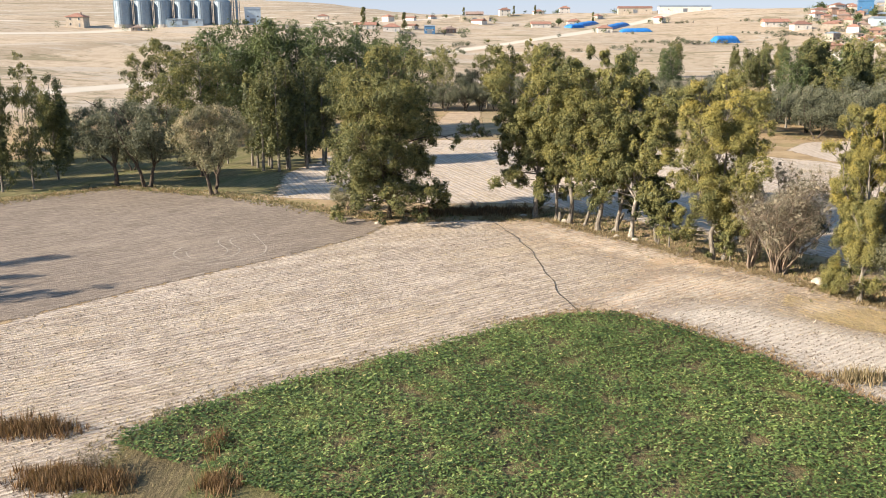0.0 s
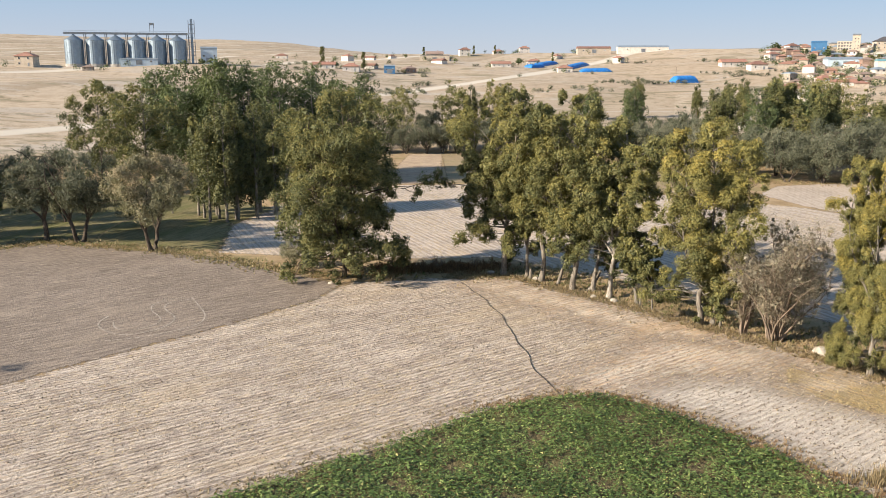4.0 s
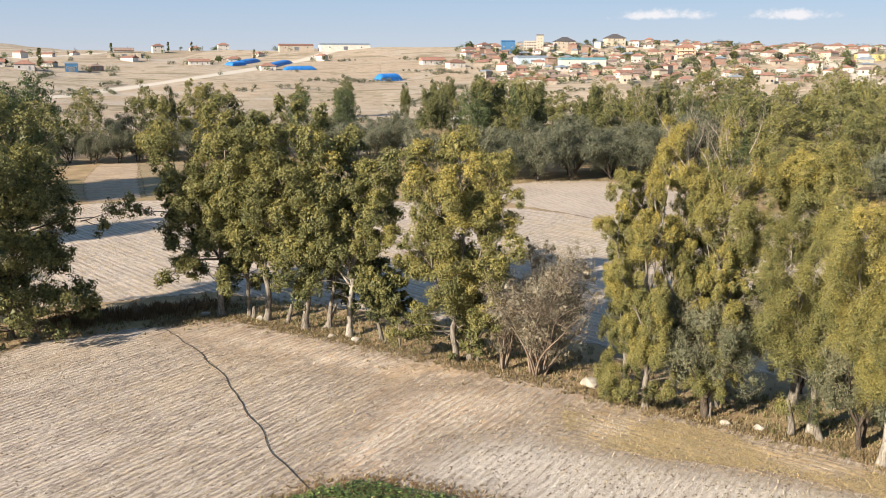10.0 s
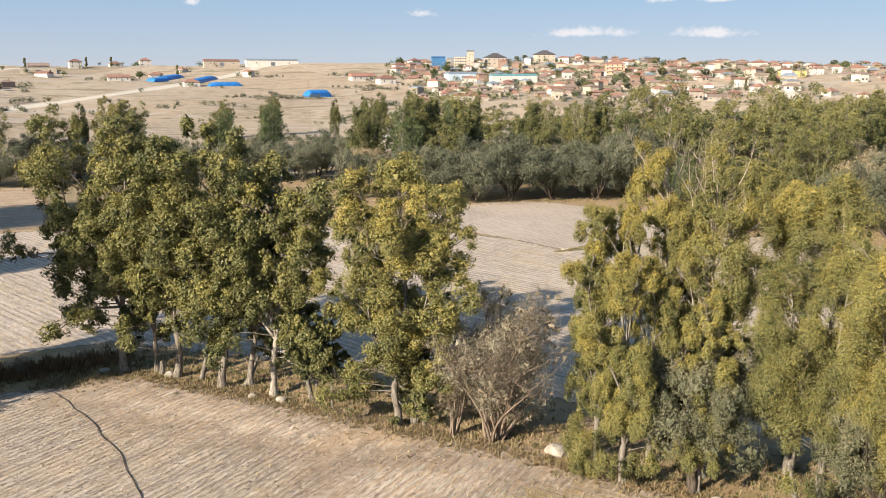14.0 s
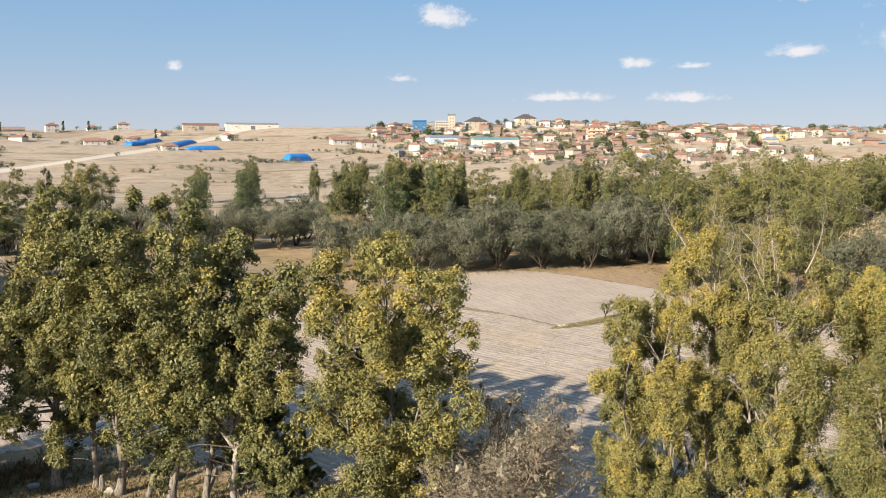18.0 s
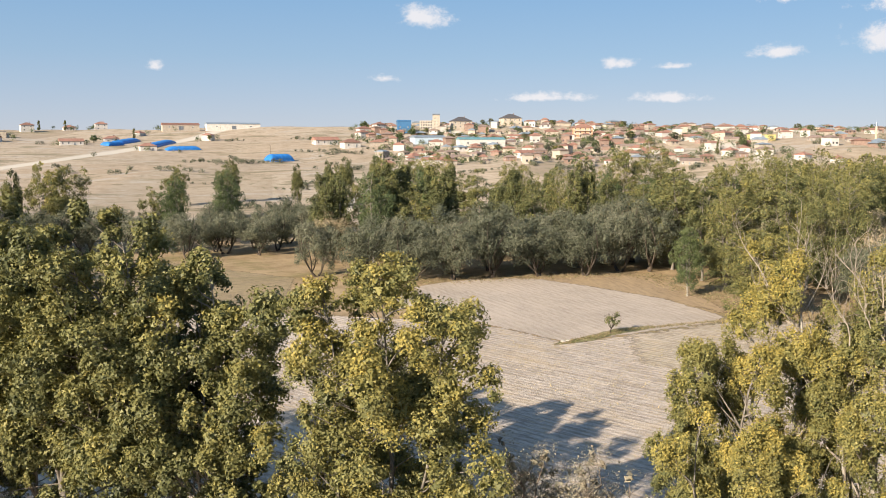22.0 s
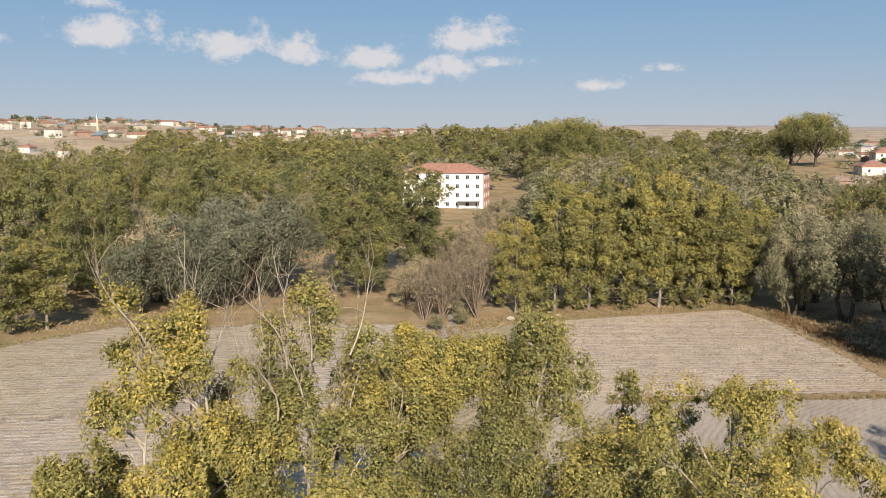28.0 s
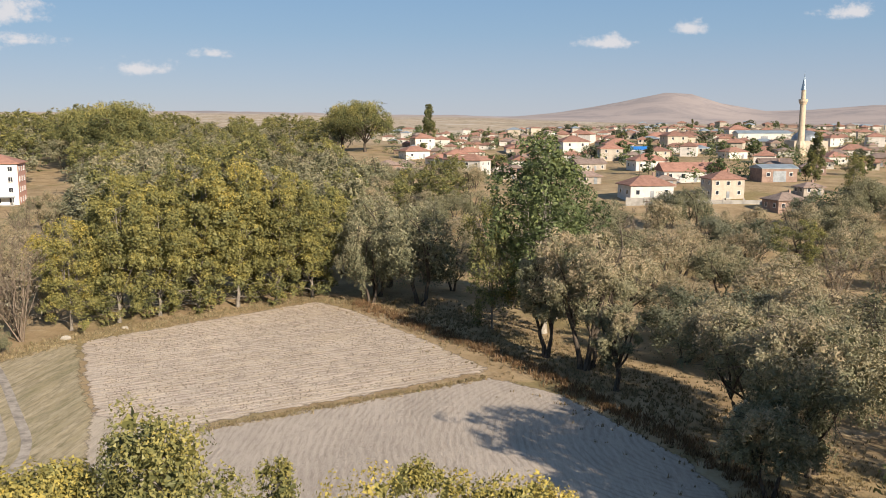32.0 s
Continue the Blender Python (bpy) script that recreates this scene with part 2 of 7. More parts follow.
def field_mat(name, pale, dark, straw, rot, pitch, rows=0.5, straws=0.4, clods=0.35, green=0.0, tracks=0.0, rings=None, feather=0.0):
    """Farm land with faint rows every pitch metres, straw lying along them, clods and patches of another colour."""
    k = Net(name)
    flat = k.place()
    along = k.place(rot)
    thin = k.place(rot, (1, 0.14, 1))
    big = k.noise(flat, 0.045, 3, 0.6, 0.4)
    mid = k.noise(flat, 0.35, 5, 0.65)
    fine = k.noise(flat, 3.2, 5, 0.75)
    wave = k.add("ShaderNodeTexWave", Vector=along, Scale=0.314 / pitch, Distortion=2.2, Detail=4.0, Detail_Scale=1.4, Detail_Roughness=0.7)
    row = wave.outputs["Fac"]
    lying = k.noise(thin, 2.6 / pitch, 5, 0.8)
    streak = k.noise(k.place(rot, (1, 0.05, 1)), 1.1 / pitch, 4, 0.7)
    c = k.mix(k.step(big, 0.35, 0.65), pale, tuple(0.85 * v for v in pale))
    c = k.mix(k.math("MULTIPLY", k.step(streak, 0.56, 0.42), 0.7 * rows), c, dark)
    gap = k.math("MULTIPLY", k.step(row, 0.6, 0.1), k.step(mid, 0.35, 0.62))
    c = k.mix(k.math("MULTIPLY", gap, 0.85 * rows), c, dark)
    c = k.mix(k.math("MULTIPLY", k.math("MULTIPLY", k.step(row, 0.72, 0.95), k.step(mid, 0.6, 0.4)), 0.6 * rows), c, tuple(min(0.8, 1.25 * v) for v in pale))
    c = k.mix(k.math("MULTIPLY", k.step(lying, 0.50, 0.60), min(1.0, straws + 0.2)), c, straw)
    c = k.mix(k.math("MULTIPLY", k.step(lying, 0.48, 0.41), 0.8 * clods + 0.5 * rows), c, tuple(0.85 * v for v in dark))
    dash = k.noise(k.place(rot, (1, 0.22, 1)), 4.5 / pitch, 4, 0.75)
    c = k.mix(k.math("MULTIPLY", k.step(dash, 0.47, 0.39), 0.55 * rows), c, tuple(0.8 * v for v in dark))
    c = k.mix(k.math("MULTIPLY", k.step(dash, 0.55, 0.63), 0.5 * rows), c, tuple(min(0.8, 1.2 * v) for v in pale))
    patch = k.noise(k.place(rot, (1, 0.4, 1)), 0.13, 5, 0.75)
    c = k.mix(k.math("MULTIPLY", k.step(patch, 0.50, 0.68), 0.75 * straws + 0.08), c, straw)
    c = k.mix(k.math("MULTIPLY", k.step(fine, 0.55, 0.72), clods), c, dark)
    speck = k.noise(flat, 1.1, 6, 0.85)
    c = k.mix(k.math("MULTIPLY", k.step(speck, 0.60, 0.68), clods), c, tuple(0.7 * v for v in dark))
    c = k.mix(k.math("MULTIPLY", k.step(k.noise(flat, 7.0, 3, 0.8), 0.58, 0.66), 0.6 * clods), c, tuple(min(0.8, 1.35 * v) for v in pale))
    if green:
        g = k.noise(thin, 0.22, 5, 0.7)
        c = k.mix(k.math("MULTIPLY", k.step(g, 0.45, 0.65), green), c, (0.12, 0.13, 0.045))
    if tracks:
        ring = k.add("ShaderNodeTexWave", Vector=k.place(rot + 20), Scale=0.314 / 1.3, Distortion=18.0, Detail=1.0, Detail_Scale=0.05)
        c = k.mix(k.math("MULTIPLY", k.math("MULTIPLY", k.step(ring.outputs["Fac"], 0.6, 0.95), k.step(big, 0.35, 0.6)), tracks), c, tuple(0.6 * v for v in dark))
    if rings:
        # the harrow's lines sweep round a centre
        mp = k.n.new("ShaderNodeMapping")
        mp.inputs["Location"].default_value = (-rings[0], -rings[1], 0)
        k.l.new(k.place(), mp.inputs[0])
        arc = k.add("ShaderNodeTexWave", Vector=mp.outputs[0], Scale=0.314 / 0.7, Distortion=6.0, Detail=3.0, Detail_Scale=0.5)
        arc.wave_type, arc.rings_direction = "RINGS", "Z"
        c = k.mix(k.math("MULTIPLY", k.math("MULTIPLY", k.step(arc.outputs["Fac"], 0.35, 0.05), k.step(mid, 0.4, 0.6)), 0.35), c, tuple(0.75 * v for v in dark))
        c = k.mix(k.math("MULTIPLY", k.step(arc.outputs["Fac"], 0.75, 0.95), 0.12), c, tuple(min(0.8, 1.2 * v) for v in pale))
    h = k.math("ADD", k.math("MULTIPLY", row, 0.22 * rows), k.math("ADD", k.math("MULTIPLY", fine, 0.9), k.math("MULTIPLY", lying, 0.6)))
    edge = k.math("ADD", k.attr("edge"), k.math("MULTIPLY", k.math("SUBTRACT", k.noise(flat, 0.5, 6, 0.75), 0.5), 1.3))
    return k.surface(c, 0.95, h, 0.8, 0.16, spec=0.12, alpha=k.step(edge, 0.40 - feather, 0.60 + feather))


def leaf_mat(name, *stops, shine=0.3, through=0.18):
    k = Net(name)
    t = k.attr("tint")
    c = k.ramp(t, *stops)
    rnd = k.n.new("ShaderNodeNewGeometry").outputs["Random Per Island"]
    c = k.mix(1.0, c, k.ramp(rnd, (0.0, (0.62, 0.66, 0.66)), (0.6, (1.0, 1.0, 1.0)), (1.0, (1.2, 1.18, 1.14))), "MULTIPLY")
    p = k.add("ShaderNodeBsdfPrincipled", Base_Color=c, Roughness=0.55)
    p.inputs["Specular IOR Level"].default_value = shine
    tr = k.add("ShaderNodeBsdfTranslucent", Color=k.mix(1.0, c, (1.1, 1.1, 0.75), "MULTIPLY"))
    s = k.n.new("ShaderNodeMixShader")
    s.inputs[0].default_value = through
    k.l.new(p.outputs[0], s.inputs[1])
    k.l.new(tr.outputs[0], s.inputs[2])
    o = k.n.new("ShaderNodeOutputMaterial")
    k.l.new(s.outputs[0], o.inputs[0])
    return k.m


def plain_mat(name, color, rough=0.8, vary=0.18, scale=1.5, metal=0.0, bump=0.25, spec=0.3, world_scale=False, own=0.0):
    """A painted or natural surface with stains at two scales; own: how far one object differs from the next."""
    k = Net(name)
    v = k.place(world=world_scale)
    a, b = k.noise(v, scale, 6, 0.65), k.noise(v, scale * 9, 4, 0.6)
    c = k.mix(k.step(a, 0.35, 0.7), color, tuple(max(0, q * (1 - 1.6 * vary)) for q in color))
    c = k.mix(k.math("MULTIPLY", k.step(b, 0.5, 0.75), vary * 1.6), c, tuple(q * 0.55 for q in color))
    if own:
        r = k.n.new("ShaderNodeObjectInfo").outputs["Random"]
        c = k.mix(1.0, c, k.ramp(r, (0.0, (1 - own, 1 - own, 1 - own * 0.8)), (1.0, (1 + own * 0.5, 1 + own * 0.4, 1 + own * 0.3))), "MULTIPLY")
    return k.surface(c, rough, b, bump, 0.03, metal, spec)


def bark_mat(name, light, dark):
    k = Net(name)
    v = k.place(0, (3.0, 3.0, 0.6), world=False)
    a, b = k.noise(v, 2.2, 6, 0.7, 0.6), k.noise(k.place(world=False), 0.6, 3)
    c = k.mix(k.step(a, 0.35, 0.62), dark, light)
    c = k.mix(k.math("MULTIPLY", k.step(b, 0.4, 0.7), 0.5), c, tuple(0.6 * q for q in light))
    return k.surface(c, 0.92, a, 0.8, 0.06, spec=0.15)


def tile_mat(name, color):
    """Rows of clay roof tiles, seen from afar."""
    k = Net(name)
    v = k.place(world=False)
    w = k.add("ShaderNodeTexWave", Vector=v, Scale=0.314 / 0.28, Distortion=0.4, Detail=1.0).outputs["Fac"]
    a, b = k.noise(v, 0.7, 6, 0.7), k.noise(v, 6.0, 3, 0.7)
    r = k.n.new("ShaderNodeObjectInfo").outputs["Random"]
    c = k.mix(k.step(a, 0.35, 0.7), color, tuple(0.66 * q for q in color))
    c = k.mix(k.math("MULTIPLY", k.step(b, 0.55, 0.75), 0.6), c, (0.16, 0.085, 0.06))
    c = k.mix(1.0, c, k.ramp(r, (0.0, (0.72, 0.72, 0.75)), (0.5, (1.0, 1.0, 1.0)), (1.0, (1.15, 1.1, 1.1))), "MULTIPLY")
    return k.surface(c, 0.85, w, 0.35, 0.05, spec=0.2)


def ground_mat():
    """Dry pasture in the valley; bare slopes, stubble fields and tracks beyond."""
    k = Net("dry_land")
    v = k.place()
    big, mid, fine = k.noise(v, 0.02, 4, 0.6, 0.5), k.noise(v, 0.16, 6, 0.65), k.noise(v, 1.7, 6, 0.75)
    c = k.mix(k.step(mid, 0.35, 0.65), (0.31, 0.22, 0.125), (0.43, 0.315, 0.185))
    c = k.mix(k.math("MULTIPLY", k.step(k.noise(v, 0.06, 5, 0.65), 0.50, 0.64), 0.45), c, (0.16, 0.155, 0.055))
    c = k.mix(k.math("MULTIPLY", k.step(fine, 0.5, 0.75), 0.7), c, (0.12, 0.08, 0.042))
    c = k.mix(k.math("MULTIPLY", k.step(k.noise(v, 0.09, 6, 0.7), 0.58, 0.7), 0.55), c, (0.52, 0.43, 0.31))
    # open slopes and far fields
    cell = k.add("ShaderNodeTexVoronoi", Vector=k.place(24, (1, 0.42, 0)), Scale=0.011)
    vor = k.n.new("ShaderNodeSeparateColor")
    k.l.new(cell.outputs["Color"], vor.inputs[0])
    f = k.ramp(vor.outputs[0], (0.0, (0.42, 0.33, 0.24)), (0.35, (0.51, 0.41, 0.305)), (0.6, (0.39, 0.31, 0.228)), (0.8, (0.54, 0.445, 0.34)), (1.0, (0.32, 0.255, 0.182)))
    wide = k.place(0, (1, 2.6, 1))
    f = k.mix(k.math("MULTIPLY", k.step(mid, 0.4, 0.65), 0.4), f, (0.28, 0.205, 0.13))
    f = k.mix(k.math("MULTIPLY", k.step(k.noise(wide, 0.012, 7, 0.75, 0.9), 0.52, 0.60), 0.75), f, (0.46, 0.40, 0.335))
    f = k.mix(k.math("MULTIPLY", k.step(k.noise(wide, 0.02, 7, 0.75, 0.5), 0.53, 0.60), 0.7), f, (0.20, 0.175, 0.10))
    f = k.mix(k.math("MULTIPLY", k.step(k.noise(v, 0.12, 6, 0.8), 0.57, 0.64), 0.6), f, (0.17, 0.15, 0.085))
    f = k.mix(k.math("MULTIPLY", k.step(fine, 0.5, 0.7), 0.35), f, (0.20, 0.15, 0.09))
    # pale farm tracks that wind over the slopes
    bend_ = k.add("ShaderNodeTexWave", Vector=k.place(35), Scale=0.314 / 210, Distortion=7.0, Detail=2.0, Detail_Scale=0.006)
    f = k.mix(k.math("MULTIPLY", k.step(bend_.outputs["Fac"], 0.985, 0.998), 0.85), f, (0.62, 0.56, 0.47))
    c = k.mix(k.attr("open"), c, f)
    # bare stony mountain; distant haze is put into its pale grey colours
    hill = k.mix(k.step(k.noise(v, 0.004, 8, 0.7, 0.6), 0.4, 0.65), (0.40, 0.335, 0.31), (0.29, 0.255, 0.25))
    c = k.mix(k.attr("bare"), c, hill)
    return k.surface(c, 0.95, k.math("ADD", fine, mid), 0.6, 0.25, spec=0.1)


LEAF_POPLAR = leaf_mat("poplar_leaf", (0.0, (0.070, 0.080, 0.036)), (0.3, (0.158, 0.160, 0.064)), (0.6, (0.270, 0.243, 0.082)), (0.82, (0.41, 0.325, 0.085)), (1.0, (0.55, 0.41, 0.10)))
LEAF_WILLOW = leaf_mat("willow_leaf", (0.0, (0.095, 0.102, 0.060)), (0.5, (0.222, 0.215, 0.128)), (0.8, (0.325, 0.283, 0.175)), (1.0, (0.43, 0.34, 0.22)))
LEAF_SILVER = leaf_mat("silver_leaf", (0.0, (0.062, 0.070, 0.043)), (0.6, (0.158, 0.162, 0.104)), (1.0, (0.245, 0.238, 0.165)))
LEAF_DARK = leaf_mat("dark_leaf", (0.0, (0.045, 0.066, 0.028)), (0.6, (0.118, 0.145, 0.060)), (1.0, (0.185, 0.205, 0.068)))
LEAF_DRY = leaf_mat("withered_leaf", (0.0, (0.16, 0.12, 0.08)), (0.6, (0.265, 0.22, 0.155)), (1.0, (0.35, 0.31, 0.23)), through=0.2)
LEAF_BEET = leaf_mat("beet_leaf", (0.0, (0.040, 0.072, 0.021)), (0.5, (0.145, 0.21, 0.055)), (0.85, (0.32, 0.38, 0.125)), (1.0, (0.44, 0.40, 0.16)), shine=0.45)
GRASS_BROWN = leaf_mat("brown_weed", (0.0, (0.12, 0.07, 0.035)), (0.5, (0.25, 0.15, 0.08)), (1.0, (0.36, 0.25, 0.13)), through=0.2)
GRASS_DRY = leaf_mat("dry_grass_blade", (0.0, (0.17, 0.125, 0.065)), (0.5, (0.32, 0.245, 0.14)), (0.9, (0.43, 0.345, 0.21)), (1.0, (0.12, 0.14, 0.04)), through=0.2)
STRAW = leaf_mat("straw_blade", (0.0, (0.40, 0.30, 0.16)), (0.6, (0.58, 0.46, 0.27)), (1.0, (0.66, 0.50, 0.22)), through=0.1)
STRAW_PALE = leaf_mat("bleached_straw", (0.0, (0.15, 0.115, 0.085)), (0.5, (0.36, 0.28, 0.20)), (1.0, (0.66, 0.56, 0.44)), through=0.05)
BARK_GREY = bark_mat("grey_bark", (0.30, 0.265, 0.22), (0.085, 0.07, 0.055))
BARK_PALE = bark_mat("pale_bark", (0.43, 0.39, 0.33), (0.19, 0.16, 0.125))
BARK_DARK = bark_mat("dark_bark", (0.14, 0.11, 0.085), (0.04, 0.033, 0.026))
DEADWOOD = bark_mat("dead_wood", (0.50, 0.43, 0.35), (0.27, 0.22, 0.17))
TWIG = bark_mat("twig_bark", (0.30, 0.235, 0.18), (0.15, 0.11, 0.08))

# ---- mesh helpers ----
def mesh_of(name, verts, faces, mat, tint=None, smooth=False):
    """A mesh from an (n, 3) array of places and an (m, k) array of corners."""
    verts, faces = np.asarray(verts, np.float32), np.asarray(faces, np.int32)
    me = bpy.data.meshes.new(name)
    m, k = faces.shape
    me.vertices.add(len(verts))
    me.vertices.foreach_set("co", verts.ravel())
    me.loops.add(m * k)
    me.loops.foreach_set("vertex_index", faces.ravel())
    me.polygons.add(m)
    me.polygons.foreach_set("loop_start", np.arange(0, m * k, k, dtype=np.int32))
    if smooth:
        me.polygons.foreach_set("use_smooth", np.ones(m, bool))
    me.update(calc_edges=True)
    if tint is not None:
        me.attributes.new("tint", "FLOAT", "POINT").data.foreach_set("value", np.asarray(tint, np.float32))
    me.materials.append(mat)
    return me


def part(name, bm, material, parent, label=""):
    """A bmesh, or a ready mesh, as ONE object under a thing or under a part."""
    if isinstance(bm, bmesh.types.BMesh):
        me = bpy.data.meshes.new(name)
        bm.to_mesh(me)
        bm.free()
        me.materials.append(material)
    else:
        me = bm
    ob = new(name, me)
    ob.parent = parent
    if label:
        ob["label"] = label
    return ob


def tube(path, radii, sides=6):
    """A tapered tube along a path: verts and quads."""
    path, radii = np.asarray(path, float), np.asarray(radii, float)
    d = np.gradient(path, axis=0)
    d /= np.linalg.norm(d, axis=1)[:, None] + 1e-9
    ref = np.where(np.abs(d[:, 2:]) > 0.9, np.array([[1.0, 0, 0]]), np.array([[0, 0, 1.0]]))
    u = np.cross(d, ref)
    u /= np.linalg.norm(u, axis=1)[:, None] + 1e-9
    v = np.cross(d, u)
    a = np.arange(sides) * 2 * np.pi / sides
    ring = path[:, None] + radii[:, None, None] * (np.cos(a)[None, :, None] * u[:, None] + np.sin(a)[None, :, None] * v[:, None])
    n = len(path)
    i = (np.arange(n - 1)[:, None] * sides + np.arange(sides)[None]).ravel()
    j = (np.arange(n - 1)[:, None] * sides + (np.arange(sides)[None] + 1) % sides).ravel()
    return ring.reshape(-1, 3), np.stack([i, j, j + sides, i + sides], 1)


class Limbs:
    def __init__(self):
        self.v, self.f, self.n = [], [], 0

    def add(self, path, radii, sides=6):
        v, f = tube(path, radii, sides)
        self.v.append(v)
        self.f.append(f + self.n)
        self.n += len(v)

    def mesh(self, name, mat):
        return mesh_of(name, np.concatenate(self.v), np.concatenate(self.f), mat, smooth=True)


def leaf_cloud(name, centre, radius, tint, out, count, size, slim, mat, rng, droop=0.0, inner=0.06):
    """Leaves in tufts: centre (n, 3), radius (n, 3), tint (n,), the way that each tuft faces (n, 3); a few larger ones
    hang within, tinted darker for the shade there.
    """
    w = radius[:, 0] * radius[:, 2]
    idx = np.repeat(np.arange(len(centre)), rng.multinomial(count, w / w.sum()))
    n = len(idx)
    g = rng.normal(size=(n, 3)) + 0.75 * out[idx]
    g /= np.linalg.norm(g, axis=1)[:, None] + 1e-9
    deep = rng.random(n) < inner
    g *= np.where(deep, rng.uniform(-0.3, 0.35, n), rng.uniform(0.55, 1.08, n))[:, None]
    c = centre[idx] + g * radius[idx]
    nrm = 0.75 * g + 0.2 * out[idx] + 0.5 * rng.normal(size=(n, 3)) + (0, 0, 0.15)
    nrm /= np.linalg.norm(nrm, axis=1)[:, None] + 1e-9
    u = np.cross(nrm, rng.normal(size=(n, 3)))
    u[:, 2] -= droop
    u /= np.linalg.norm(u, axis=1)[:, None] + 1e-9
    v = np.cross(nrm, u)
    s = (size * np.where(deep, max(1.6, min(3.2, 0.62 / size)), 1.0) * rng.uniform(0.65, 1.3, n))[:, None]
    v = v * s * np.where(deep, max(slim, 0.8), slim)[:, None] * 0.5
    # deep leaves lose tint: the crown's inner shade is put into their colour
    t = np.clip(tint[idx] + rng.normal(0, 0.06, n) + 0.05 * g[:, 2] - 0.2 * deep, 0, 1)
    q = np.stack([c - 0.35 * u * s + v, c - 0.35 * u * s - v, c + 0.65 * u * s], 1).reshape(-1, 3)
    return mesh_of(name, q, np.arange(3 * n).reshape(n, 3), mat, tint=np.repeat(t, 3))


def leaf_mesh(name, centre, radius, tint, count, size, slim, mat, rng):
    """Loose round bushes of leaves."""
    return leaf_cloud(name, centre, radius * 1.2, tint, np.tile((0.0, 0.0, 0.6), (len(centre), 1)), count, size, slim, mat, rng)


class Crown:
    """The leaf masses of one tree: each a lump of tufts on its outer and upper side."""

    def __init__(self, rng, tufts=12):
        self.rng, self.tufts = rng, tufts
        self.c, self.r, self.t, self.o = [], [], [], []

    def mass(self, e, rad, out, hue, up=0.45, squash=0.95, tall=1.2, most=None):
        rng, n = self.rng, self.tufts
        d = rng.normal(size=(n, 3))
        d /= np.linalg.norm(d, axis=1)[:, None]
        d = d + 0.5 * np.asarray(out, float) + (0, 0, up)
        d /= np.linalg.norm(d, axis=1)[:, None] + 1e-9
        c = e + d * (rad * rng.uniform(0.3, 1.0, n))[:, None] * (1, 1, squash)
        s = rad * rng.uniform(0.34, 0.58, n)
        over = c[:, 2] + s * tall - most if most else 0 * s
        c[:, 2] -= np.where(over > 0, 0.75 * over + 0.25 * rng.random(n) * rad, 0)
        self.c.append(c)
        self.r.append(np.stack([s, s, s * tall], 1))
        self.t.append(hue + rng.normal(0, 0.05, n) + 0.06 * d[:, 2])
        self.o.append(d)

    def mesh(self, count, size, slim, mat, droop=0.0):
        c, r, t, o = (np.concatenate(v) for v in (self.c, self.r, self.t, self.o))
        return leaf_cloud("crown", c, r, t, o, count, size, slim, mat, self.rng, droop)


def bend(a, b, rng, sag=0.0, wob=0.06, n=6):
    a, b = np.asarray(a, float), np.asarray(b, float)
    t = np.linspace(0, 1, n)[:, None]
    length = np.linalg.norm(b - a)
    p = a + (b - a) * t + rng.normal(0, wob * length, (1, 3)) * np.sin(np.pi * t) + rng.normal(0, wob * length * 0.4, (1, 3)) * np.sin(2 * np.pi * t)
    p[:, 2] += sag * length * np.sin(np.pi * t[:, 0])
    return p


def finish_tree(name, label, trunk, limbs, crown, bark, twigs=None, simple=False):
    t = tagged(new(name), label, "tree")
    if simple and limbs.v:
        trunk.v += limbs.v
        trunk.f += [f + trunk.n for f in limbs.f]
        limbs = Limbs()
    part("trunk", trunk.mesh("trunk", bark), None, t)
    if limbs.v:
        tagged(part("branching", limbs.mesh("branching", twigs or bark), None, t), kind="stuff")
    if crown is not None:
        part("crown", crown, None, t)
    return t


